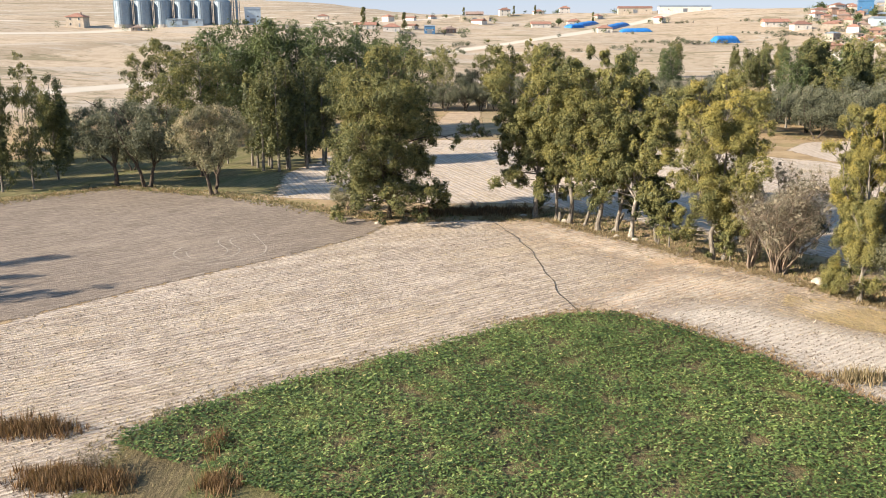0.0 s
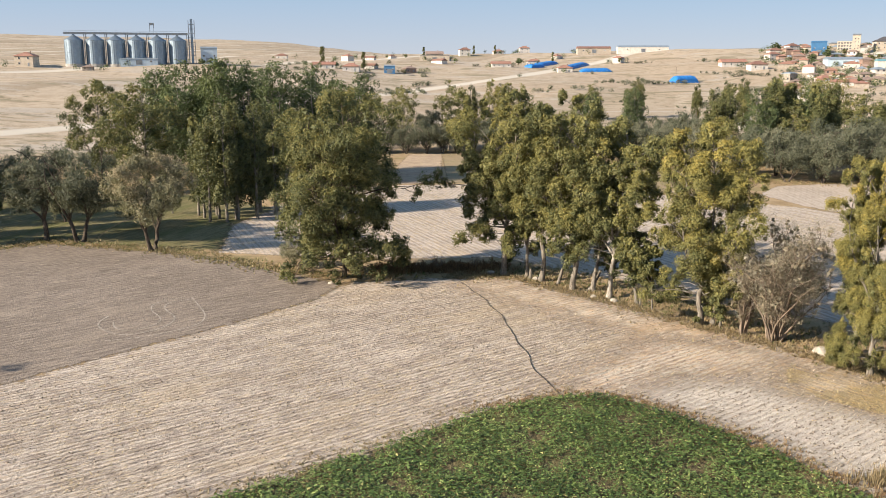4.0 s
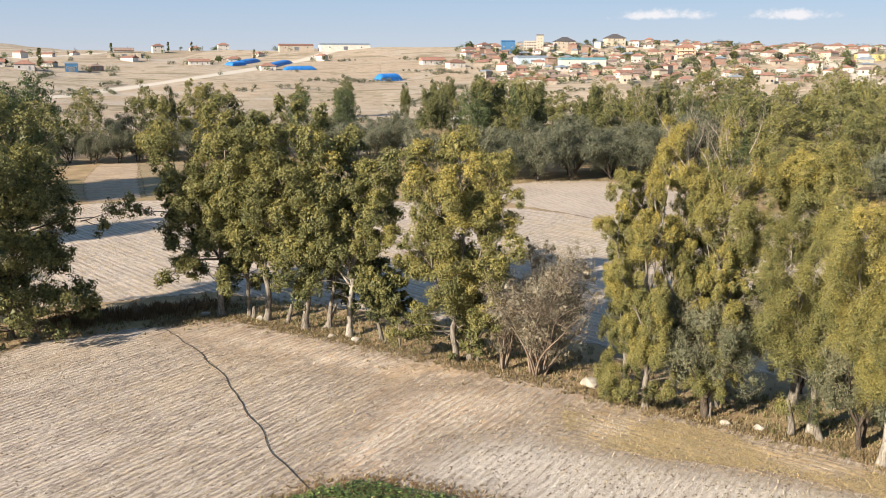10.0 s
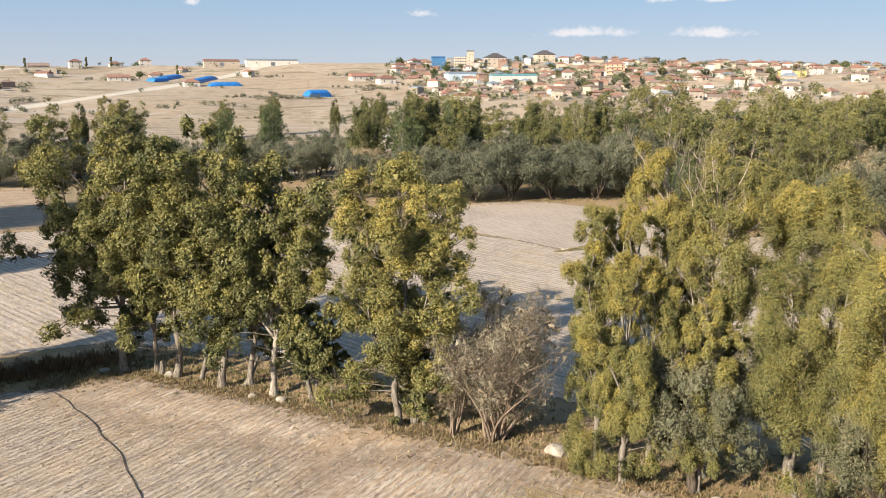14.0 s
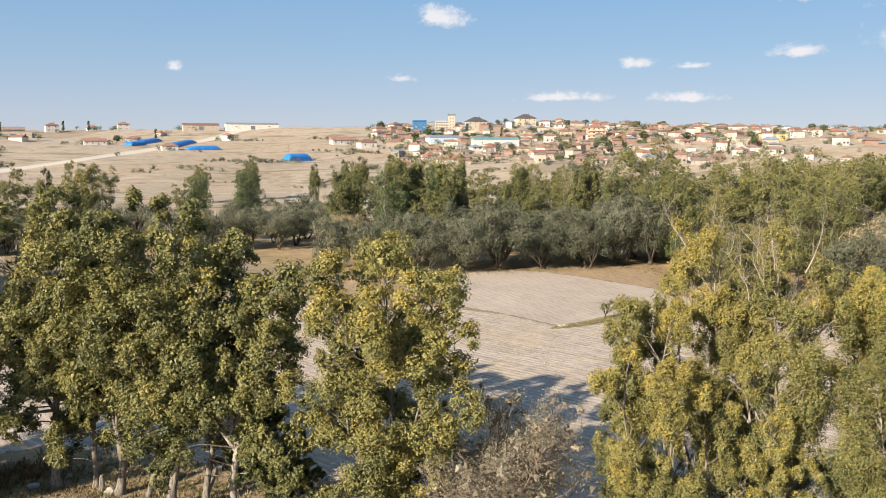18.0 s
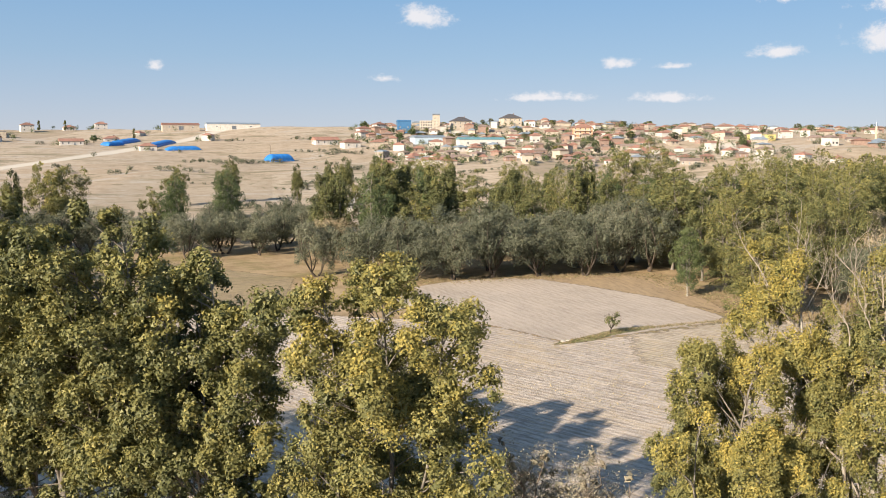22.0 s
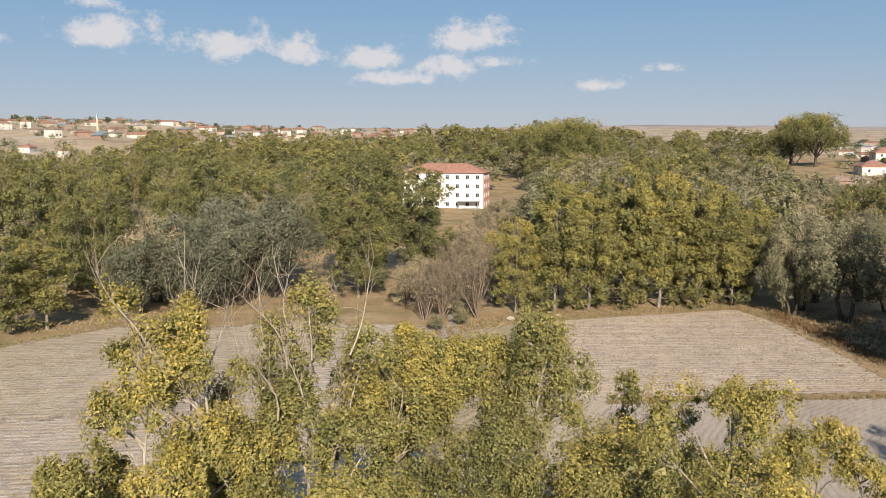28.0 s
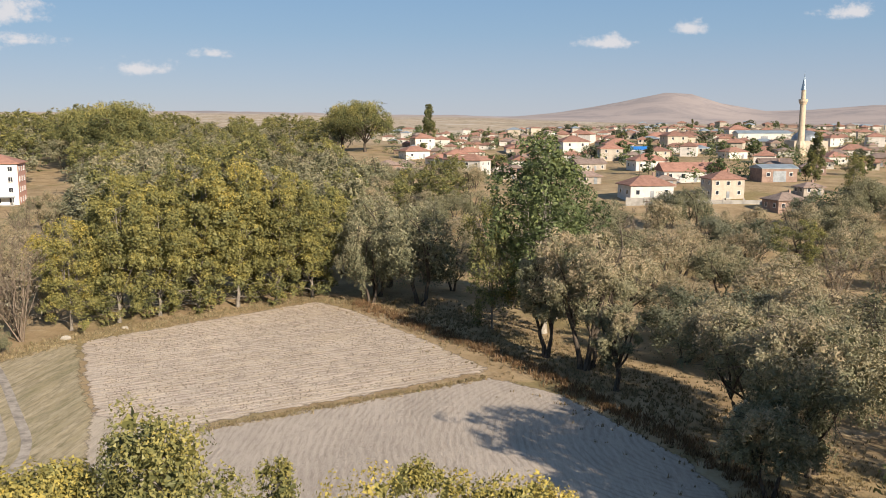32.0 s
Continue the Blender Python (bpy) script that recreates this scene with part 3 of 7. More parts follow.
def poplar(label, h, w, seed, leaves=16000, size=0.26, base=0.14, yellow=0.45, spread=0.15, leaders=4, lean=(0, 0), dead=0, bark=None, mat=None, low=1.0, name="poplar_tree", cone=False, tufts=12, fine=True, arms=(), reach=0.30, squash=0.85, dense=1.0, simple=False, rise=(0.15, 0.85), lobe=1.0):
    """A tall poplar: a trunk that parts into steep leaders, whose boughs end in lumps of leafy tufts with gaps between."""
    rng = np.random.default_rng(seed)
    trunk, limbs, crown = Limbs(), Limbs(), Crown(rng, tufts)
    r0 = 0.0135 * h
    segs, sides = (5, 4) if fine else (3, 3)
    top_of = 0.95 if dead else 0.97
    fork = np.array([lean[0] * 0.4, lean[1] * 0.4, h * (base + 0.08)])
    trunk.add(bend((0, 0, -0.3), fork, rng, 0, 0.03, 7), r0 * np.array([1.75, 1.2, 1.0, 0.95, 0.92, 0.88, 0.8]), 9 if fine else 6)

    def bough(q, e, rad, hue):
        limbs.add(bend(q, e, rng, 0.03, 0.06, segs), max(0.03, 0.2 * r0) * np.linspace(1, 0.25, segs), sides)
        out = (e - q) * (1, 1, 0.3)
        out = out / (np.linalg.norm(out) + 1e-6)
        crown.mass(e, rad, out, hue, 0.35, squash * rng.uniform(0.8, 1.15), max(1.0, squash), h)
        if fine:
            for c in crown.c[-1][::3]:
                limbs.add(bend(e * 0.75 + q * 0.25, c, rng, 0.02, 0.06, 3), 0.05 * r0 * np.linspace(1, 0.4, 3), 3)

    for i in range(leaders):
        a = 2 * np.pi * (i + rng.uniform(-0.3, 0.3)) / leaders
        out = w * spread * rng.uniform(0.7, 1.35) * (0 if i == 0 else 1)
        tall = h * (1.0 if i == 0 else rng.uniform(0.55, 0.8) if cone else rng.uniform(0.74, 0.97)) * top_of
        top = np.array([lean[0] + math.cos(a) * out, lean[1] + math.sin(a) * out, tall])
        p = bend(fork, top, rng, 0.0, 0.035, 10)
        p[1:-1, :2] += 0.35 * (top[:2] - fork[:2])[None] * np.sin(np.linspace(0, np.pi, 10))[1:-1, None]
        trunk.add(p, r0 * (0.72 if i == 0 else 0.52) * np.linspace(1, 0.2, 10) ** 1.5, 6 if fine else 4)
        n = int((5 + h * 0.28) * (3.0 if cone and i == 0 else 1) * dense * (1.8 if fine else 1.6))
        for j in range(n):
            t = 0.04 + 0.92 * (j + rng.uniform(0, 1)) / n
            q = np.array([np.interp(t * 9, np.arange(10), p[:, k]) for k in range(3)])
            f = min(1, max(0.0, (q[2] / h / top_of - base) / (1 - base)))
            prof = (1.05 - f) ** 0.48 if cone else 0.3 + 0.7 * math.sin(np.pi * min(1, f * 0.84 + 0.16)) ** 0.8
            b = rng.uniform(0, 2 * np.pi) if i == 0 else a + rng.normal(0, 0.95)
            length = w * reach * prof * rng.uniform(0.15, 1.05)
            e = q + np.array([math.cos(b), math.sin(b), rng.uniform(*rise)]) * length
            rad = (0.028 * h + 0.055 * w) * lobe * (1.0 if fine else 1.2) * rng.uniform(0.55, 1.35) * (0.5 + 0.5 * prof)
            e[2] = min(e[2], h - rng.uniform(0.75, 1.3) * rad)
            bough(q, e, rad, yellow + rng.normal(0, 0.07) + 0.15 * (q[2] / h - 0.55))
        bough(p[-2], top - (0, 0, 0.03 * h), 0.034 * h, yellow + 0.12)
    for j in range(int(5 * low)):
        a, z = rng.uniform(0, 2 * np.pi), h * rng.uniform(base * 0.8, base + 0.2)
        q = np.array([lean[0] * z / h, lean[1] * z / h, z])
        e = q + np.array([math.cos(a), math.sin(a), rng.uniform(-0.15, 0.4)]) * w * rng.uniform(0.16, 0.42)
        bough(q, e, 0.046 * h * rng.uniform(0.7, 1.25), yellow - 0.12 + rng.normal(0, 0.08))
    for ax, ay, az, foot in arms:
        # a long side limb with leaf masses along it
        q = np.array([0, 0, h * foot])
        end = q + (ax, ay, az)
        limbs.add(bend(q, end, rng, 0.08, 0.04, 8), 0.42 * r0 * np.linspace(1, 0.2, 8), 6)
        for t in (0.45, 0.62, 0.8, 1.0, 1.05):
            bough(q + (end - q) * (t - 0.15), q + (end - q) * t + rng.normal(0, 0.035 * h, 3) * (1, 1, 0.7), 0.052 * h * rng.uniform(0.7, 1.2), yellow + rng.normal(0, 0.06))
    for j in range(dead):
        a = rng.uniform(0, 2 * np.pi)
        q = np.array([lean[0], lean[1], h * rng.uniform(0.70, 0.90)]) + np.array([math.cos(a), math.sin(a), 0]) * w * rng.uniform(0, 0.26)
        e = q + np.array([math.cos(a) * rng.uniform(0.1, 0.7), math.sin(a) * rng.uniform(0.1, 0.7), 1.0]) * h * rng.uniform(0.06, 0.12)
        pth = bend(q, e, rng, 0, 0.05, 7)
        limbs.add(pth, 0.13 * r0 * np.linspace(1, 0.25, 7), 4)
        for m in range(14 if fine else 8):
            s = pth[rng.integers(2, 7)]
            limbs.add(bend(s, s + rng.normal(0, 0.018 * h, 3) + np.array([0, 0, 0.032 * h]), rng, 0, 0.08, 4), 0.036 * r0 * np.linspace(1, 0.35, 4), 3)
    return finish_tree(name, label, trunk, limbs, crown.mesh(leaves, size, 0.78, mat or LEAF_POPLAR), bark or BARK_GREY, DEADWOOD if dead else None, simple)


def willow(label, h, w, seed, leaves=14000, size=0.34, mat=None, tone=0.5, stems=2, bark=None, base=0.14, name="willow_tree", slim=0.3, gaps=0.0, fuzz=1.0, mid=0.57, tall=0.41, twigs=5, tufts=10, simple=False):
    """A round-headed willow or oleaster: short leaning stems, spreading limbs, a lumpy dome of fine leaves."""
    rng = np.random.default_rng(seed)
    trunk, limbs, crown = Limbs(), Limbs(), Crown(rng, tufts)
    r0 = 0.026 * h / stems ** 0.4
    nl = 7 if stems == 1 else 4
    for s in range(stems):
        a0 = 2 * np.pi * s / stems + rng.uniform(0, 1.5)
        off = np.array([math.cos(a0), math.sin(a0), 0]) * (0 if stems == 1 else 0.03 * w)
        f = off * 3.5 + np.array([0, 0, h * (base + rng.uniform(0.03, 0.10))])
        trunk.add(bend(off + (0, 0, -0.3), f, rng, 0, 0.05, 6), r0 * np.array([1.6, 1.2, 1.0, 0.95, 0.9, 0.8]), 8)
        for i in range(nl):
            a = a0 + rng.normal(0, 1.0) if stems > 1 else 2 * np.pi * (i + rng.uniform(-0.3, 0.3)) / nl
            rise = rng.uniform(0.5, 0.96)
            out = 0.5 * w * math.sqrt(max(0.05, 1 - (1.55 * (rise - 0.62)) ** 2)) * rng.uniform(0.55, 0.85)
            e = np.array([math.cos(a) * out, math.sin(a) * out, h * rise])
            p = bend(f, e, rng, 0.10, 0.06, 8)
            limbs.add(p, r0 * 0.6 * np.linspace(1, 0.15, 8), 5)
            for m in range(twigs):
                q = p[rng.integers(3, 8)]
                e2 = q + rng.normal(0, 1, 3) * np.array([0.13 * w, 0.13 * w, 0.10 * h])
                limbs.add(bend(q, e2, rng, 0.05, 0.06, 4), 0.16 * r0 * np.linspace(1, 0.2, 4), 4)
    for i in range(int(46 * fuzz)):
        d = rng.normal(size=3)
        d /= np.linalg.norm(d)
        d[2] = d[2] * 0.95 + 0.05
        k = rng.uniform(0.55, 0.92) if rng.random() > 0.15 else rng.uniform(0.2, 0.55)
        c = np.array([0, 0, h * mid]) + d * k * np.array([0.45 * w, 0.45 * w, tall * h - 0.10 * w])
        if (d[2] < -0.75 and rng.random() < 0.7) or rng.random() < gaps:
            continue
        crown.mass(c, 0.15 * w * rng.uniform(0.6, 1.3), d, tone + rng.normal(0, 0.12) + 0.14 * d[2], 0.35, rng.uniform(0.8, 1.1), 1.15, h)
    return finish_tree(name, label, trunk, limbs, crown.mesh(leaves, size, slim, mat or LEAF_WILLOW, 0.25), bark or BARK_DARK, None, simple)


def column(label, h, w, seed, leaves=7000, size=0.34, tone=0.35, mat=None, base=0.08, name="lombardy_poplar", stems=1, simple=False):
    """A columnar poplar: upright flames of twigs close to the stem."""
    rng = np.random.default_rng(seed)
    trunk, limbs, crown = Limbs(), Limbs(), Crown(rng, 12)
    for s in range(stems):
        a = 2 * np.pi * s / stems + 0.4
        o = np.array([math.cos(a), math.sin(a), 0]) * (0 if stems == 1 else 0.30 * w)
        hh = h * (1 if s == 0 else rng.uniform(0.80, 0.97))
        trunk.add(bend(o + (0, 0, -0.3), o + (0, 0, hh * 0.93), rng, 0, 0.004, 8), 0.013 * h * np.linspace(1.1, 0.1, 8), 7)
        ww = w if stems == 1 else w * 0.55
        for i in range(26):
            z = rng.uniform(base, 0.95)
            prof = min(1, (z - base) / 0.25 + 0.35) * min(1, (1.02 - z) / 0.4) ** 0.7
            b = rng.uniform(0, 2 * np.pi)
            d = np.array([math.cos(b), math.sin(b), 0])
            c = o + d * ww * 0.26 * prof + (0, 0, z * hh)
            limbs.add(bend(o + (0, 0, max(0.3, z * hh - 0.10 * h)), c, rng, 0, 0.02, 4), 0.003 * h * np.linspace(1, 0.3, 4), 4)
            crown.mass(c, ww * 0.31 * (0.45 + 0.55 * prof) * rng.uniform(0.8, 1.2), d, tone + rng.normal(0, 0.1) + 0.1 * (z - 0.5), 0.3, 2.3, 1.7, hh)
    return finish_tree(name, label, trunk, limbs, crown.mesh(leaves, size, 0.7, mat or LEAF_POPLAR), BARK_GREY, None, simple)


def thicket(label, h, w, seed, leaves=2600, size=0.22, mat=None, name="bare_shrub", stems=14, tone=0.5, bark=None):
    """A half-bare shrub: many thin stems that fork, with few withered leaves."""
    rng = np.random.default_rng(seed)
    trunk, limbs = Limbs(), Limbs()
    cs, rs, ts = [], [], []
    for i in range(stems):
        a = rng.uniform(0, 2 * np.pi)
        out = w * 0.5 * rng.uniform(0.1, 0.95)
        e = np.array([math.cos(a) * out, math.sin(a) * out, h * rng.uniform(0.6, 1.0) * math.sqrt(1.05 - (out / w * 1.5) ** 2)])
        p = bend(rng.normal(0, 0.03 * w, 3) * (1, 1, 0) + (0, 0, -0.2), e, rng, 0.10, 0.05, 8)
        trunk.add(p, 0.011 * h * np.linspace(1, 0.12, 8), 5)
        for m in range(16):
            q = p[rng.integers(2, 8)]
            e2 = q + rng.normal(0, 1, 3) * np.array([0.08 * w, 0.08 * w, 0.06 * h]) + np.array([0, 0, 0.06 * h])
            pp = bend(q, e2, rng, 0, 0.06, 4)
            limbs.add(pp, 0.0028 * h * np.linspace(1, 0.3, 4), 3)
            for g in range(2):
                s = pp[rng.integers(1, 4)]
                limbs.add(bend(s, s + rng.normal(0, 0.035 * h, 3) + (0, 0, 0.03 * h), rng, 0, 0.05, 3), 0.0015 * h * np.linspace(1, 0.5, 3), 3)
            cs.append(e2), rs.append((0.055 * w,) * 3), ts.append(tone + rng.normal(0, 0.25))
    crown = leaf_mesh("crown", np.array(cs), np.array(rs), np.array(ts), leaves, size, 0.5, mat or LEAF_DRY, rng)
    return finish_tree(name, label, trunk, limbs, crown, bark or TWIG)


def conifer(label, h, w, seed, leaves=4000, size=0.5, name="conifer_tree", tone=0.3):
    rng = np.random.default_rng(seed)
    trunk, limbs = Limbs(), Limbs()
    trunk.add(bend((0, 0, -0.3), (0, 0, h * 0.97), rng, 0, 0.004, 8), 0.016 * h * np.linspace(1.2, 0.1, 8), 7)
    cs, rs, ts = [], [], []
    for i in range(60):
        z = rng.uniform(0.10, 0.97)
        a, out = rng.uniform(0, 2 * np.pi), 0.5 * w * (1 - z) ** 0.8 * rng.uniform(0.5, 1)
        c = np.array([math.cos(a) * out, math.sin(a) * out, h * z - 0.15 * out])
        limbs.add(bend((0, 0, h * z), c, rng, 0, 0.02, 4), 0.004 * h * np.linspace(1, 0.3, 4), 4)
        rad = 0.07 * w * rng.uniform(0.7, 1.3) + 0.1
        cs.append(c), rs.append((rad * 1.3, rad * 1.3, rad * 0.8)), ts.append(tone + rng.normal(0, 0.15))
    crown = leaf_mesh("crown", np.array(cs), np.array(rs), np.array(ts), leaves, size, 0.35, LEAF_DARK, rng)
    return finish_tree(name, label, trunk, limbs, crown, BARK_DARK)


def stand(tree, x, y, turn=0.0, group=""):
    tree.matrix_basis = pose(x, y, ground_z(x, y), 0, 0, turn)
    if group:
        tree["group"] = group
    return tree


class Stock:
    """One model of a tree or house: the first call sets it down itself, the later ones copies of it."""

    def __init__(self, make, h=1.0):
        self.make, self.first, self.h = make, None, h

    def put(self, x, y, turn=0.0, height=None, wide=1.0, group="", label="", z=None):
        s = 1.0 if height is None else height / self.h
        m = pose(x, y, ground_z(x, y) if z is None else z, 0, 0, turn) @ Matrix.Diagonal((s * wide, s * wide, s, 1))
        if self.first is None:
            self.first = ob = self.make()
            ob.matrix_basis = m
        else:
            keep = self.first.scale.copy()
            self.first.scale = (1, 1, 1)
            ob = copy_thing(self.first, m)
            self.first.scale = keep
        return tagged(ob, label, "", group)


# ---- ground ----
def axis(lo, fine_lo, fine_hi, hi, step, grow=1.09):
    c = list(np.arange(fine_lo, fine_hi + step, step))
    s = step
    while c[-1] < hi:
        s *= grow
        c.append(c[-1] + s)
    s = step
    while c[0] > lo:
        s *= grow
        c.insert(0, c[0] - s)
    return np.array(c)


gx, gy = axis(-4300, -90, 380, 4300, 5.0, 1.07), axis(-3300, -120, 420, 4300, 5.0, 1.07)
X, Y = np.meshgrid(gx, gy)
Z = land(X.ravel(), Y.ravel())
nx, ny = len(gx), len(gy)
ii = (np.arange(ny - 1)[:, None] * nx + np.arange(nx - 1)[None]).ravel()
ground_me = mesh_of("ground", np.stack([X.ravel(), Y.ravel(), Z], 1), np.stack([ii, ii + 1, ii + nx + 1, ii + nx], 1), ground_mat(), smooth=True)
away = np.hypot(X.ravel() - CX, Y.ravel() - CY)
bearing = np.degrees(np.arctan2(X.ravel() - CX, Y.ravel() - CY))
openness = np.clip((away - 235) / 60, 0, 1) * np.clip((62 - bearing) / 12, 0, 1)
openness = np.maximum(openness, np.clip((away - 600) / 200, 0, 1))
ground_me.attributes.new("open", "FLOAT", "POINT").data.foreach_set("value", openness.astype(np.float32))
ground_me.attributes.new("bare", "FLOAT", "POINT").data.foreach_set("value", (np.clip((away - 2300) / 500, 0, 1) * np.clip((bearing - 60) / 30, 0, 1)).astype(np.float32))
tagged(new("ground", ground_me), "dry pasture and open slopes round the fields", "ground", kind="structure")


def field(name, label, pts, mat, z, soft=2.0, seed=1, step=1.6):
    """A field as a thin sheet on the valley floor; its attribute edge runs from 0 outside to 1 inside, over soft metres."""
    p = np.array(pts, float)
    q = np.roll(p, -1, 0)
    lo, hi = p.min(0) - soft - step, p.max(0) + soft + step
    xs, ys = np.arange(lo[0], hi[0], step), np.arange(lo[1], hi[1], step)
    X, Y = np.meshgrid(xs, ys)
    P = np.stack([X.ravel(), Y.ravel()], 1)
    best, odd = np.full(len(P), 1e9), np.zeros(len(P), bool)
    for a, b in zip(p, q):
        d = b - a
        t = np.clip(((P - a) @ d) / (d @ d), 0, 1)
        best = np.minimum(best, np.hypot(*(P - a - t[:, None] * d).T))
        cross = (a[1] > P[:, 1]) != (b[1] > P[:, 1])
        odd ^= cross & (P[:, 0] < (b[0] - a[0]) * (P[:, 1] - a[1]) / (b[1] - a[1] + 1e-12) + a[0])
    edge = np.clip(0.5 + 0.5 * np.where(odd, best, -best) / soft, 0, 1)
    nx, ny = len(xs), len(ys)
    i = (np.arange(ny - 1)[:, None] * nx + np.arange(nx - 1)[None]).ravel()
    f = np.stack([i, i + 1, i + nx + 1, i + nx], 1)
    f = f[(edge[f] > 0).any(1)]
    used = np.unique(f)
    back = np.zeros(len(P), int)
    back[used] = np.arange(len(used))
    me = mesh_of(name, np.stack([P[used, 0], P[used, 1], z + land(P[used, 0], P[used, 1])], 1), back[f], mat)
    me.attributes.new("edge", "FLOAT", "POINT").data.foreach_set("value", edge[used].astype(np.float32))
    return tagged(new(name, me), label, "field", kind="structure")


EARTH, STRAWC = (0.25, 0.195, 0.15), (0.55, 0.40, 0.22)
field("stubble_field", "pale stubble field with thin rows of cut straw", [(-75, 20), (-60, 55), (-42, 78.2), (-30.3, 92.5), (-19.8, 103.6), (-11, 114.2), (-6.9, 122.8), (4, 124.6), (13.5, 125.2), (24.2, 111.6), (31.7, 101.4), (38, 92.4), (45, 81), (50, 74.8), (58, 60), (66, 45), (74, 18), (0, 8)],
      field_mat("main_stubble", (0.62, 0.53, 0.445), (0.21, 0.16, 0.125), (0.56, 0.43, 0.27), 55, 0.62, 0.8, 0.34, 0.34), 0.03, 2.2, 1)
YELLOW = field_mat("yellow_stubble", (0.70, 0.56, 0.40), EARTH, (0.66, 0.45, 0.19), -30, 0.7, 0.6, 0.6, 0.35, feather=0.3)
RUSSET = field_mat("russet_stubble", (0.74, 0.63, 0.52), (0.35, 0.25, 0.18), (0.66, 0.45, 0.27), 55, 0.7, 0.75, 0.55, 0.35, feather=0.35)
field("straw_field", "stubble strip thick with yellow straw", [(33.5, 82), (36, 87.5), (39.6, 85.7), (44.8, 79.9), (48, 74.3), (54, 64), (51, 62), (46, 70), (42.5, 73.6), (37.7, 77.3)], YELLOW, 0.045, 3.5, 2)
field("bare_strip", "pale bare strip beside the beet field", [(21, 80.5), (27, 86.5), (33.5, 81.5), (37.7, 77), (42.5, 73.3), (46, 69.5), (51, 61), (56, 50), (40, 50), (34, 60), (29, 68), (25, 75)],
      field_mat("pale_bare_soil", (0.72, 0.63, 0.54), (0.40, 0.33, 0.265), (0.66, 0.56, 0.43), 55, 0.62, 0.4, 0.12, 0.4, feather=0.4), 0.04, 4.0, 25)
field("straw_patch", "russet stubble round the tip of the beet field", [(13, 81), (16, 87), (19.6, 90.5), (24, 96), (29.4, 97), (36, 94), (38.5, 90), (33, 86.5), (29, 86), (25, 86.5), (20.7, 84), (18, 81)], RUSSET, 0.052, 4.5, 22)
field("straw_patch", "russet stubble along the poplar row", [(7, 121), (13, 124.5), (24, 111), (31.5, 101), (37.5, 92.5), (31, 96), (25, 99), (19, 106), (12, 114)], RUSSET, 0.060, 4.5, 23)
field("ploughed_field", "bare grey-brown harrowed field with tyre tracks", [(-44, 77), (-30.3, 92.5), (-19.8, 103.6), (-11, 114.2), (-8.5, 121), (-12, 125.8), (-19.5, 131.2), (-28.8, 140.2), (-36.3, 143), (-57, 151.5), (-66, 146), (-76, 134), (-105, 118), (-100, 70), (-62, 62)],
      field_mat("harrowed", (0.30, 0.245, 0.20), (0.165, 0.13, 0.103), (0.50, 0.41, 0.31), 50, 0.9, 0.55, 0.12, 0.3, tracks=0.16), 0.05, 1.6, 3)
# green grass, with some of the grove's shade put into its dark colours
field("grass_meadow", "dull green grass under the grove, darkened for its shade", [(-78, 140), (-58, 154), (-36, 146), (-29, 145), (-31, 168), (-26, 186), (-40, 205), (-80, 215), (-100, 170)],
      field_mat("shaded_meadow_grass", (0.22, 0.19, 0.10), (0.11, 0.105, 0.045), (0.30, 0.24, 0.13), 20, 1.6, 0.3, 0.3, 0.4, green=0.7), 0.035, 3.0, 24)
field("stubble_field", "pale stubble field behind the poplar row", [(-31, 166), (-28, 143), (-3, 137.5), (14, 138), (28, 124), (40, 112), (50, 99), (60, 86), (74, 83), (98, 83), (112, 86), (128, 95), (147, 104), (149, 112), (143, 122), (138, 140), (137, 150), (124, 159), (107, 159.5), (89, 160), (86, 174), (82, 182), (60, 202), (24, 222), (-1.5, 222), (-10, 217), (-27, 190)],
      field_mat("north_stubble", (0.64, 0.55, 0.465), (0.25, 0.195, 0.15), STRAWC, -20, 1.0, 0.6, 0.3, 0.28), 0.03, 2.0, 4)
field("stubble_field", "brown stubble on a low rise", [(-1, 224), (10, 226.5), (11, 262), (13, 303), (2, 302), (-2, 262)],
      field_mat("rise_stubble", (0.52, 0.40, 0.29), (0.28, 0.20, 0.14), (0.56, 0.42, 0.25), 88, 1.3, 0.6, 0.3, 0.3), 0.04, 1.5, 5)
field("fallow_field", "brown fallow field grown with dry weeds", [(11, 226), (24, 223.5), (60, 205), (75, 240), (50, 290), (13, 301)],
      field_mat("fallow", (0.38, 0.29, 0.185), (0.20, 0.155, 0.09), (0.42, 0.32, 0.17), 88, 1.3, 0.35, 0.4, 0.4, green=0.3), 0.048, 1.5, 6)
field("ploughed_field", "bare beige harrowed field with a rounded end", [(104, 219.5), (112, 220), (120, 214), (124, 200), (127, 182), (124, 164), (119, 161), (107, 160.6), (89, 161), (86.5, 174), (83, 184), (80, 202), (90, 216)],
      field_mat("beige_harrowed", (0.53, 0.445, 0.365), (0.37, 0.29, 0.225), (0.57, 0.47, 0.36), 5, 1.4, 0.35, 0.1, 0.2, tracks=0.12), 0.055, 1.2, 7)
field("fallow_field", "brown dry pasture by the wood's edge", [(106, 221), (122, 220), (144, 211), (142, 190), (134, 178), (126, 163), (127, 182), (124, 200), (119, 214)],
      field_mat("brown_pasture", (0.42, 0.305, 0.19), (0.25, 0.18, 0.11), (0.47, 0.34, 0.19), 20, 1.6, 0.3, 0.35, 0.35), 0.045, 1.8, 8)
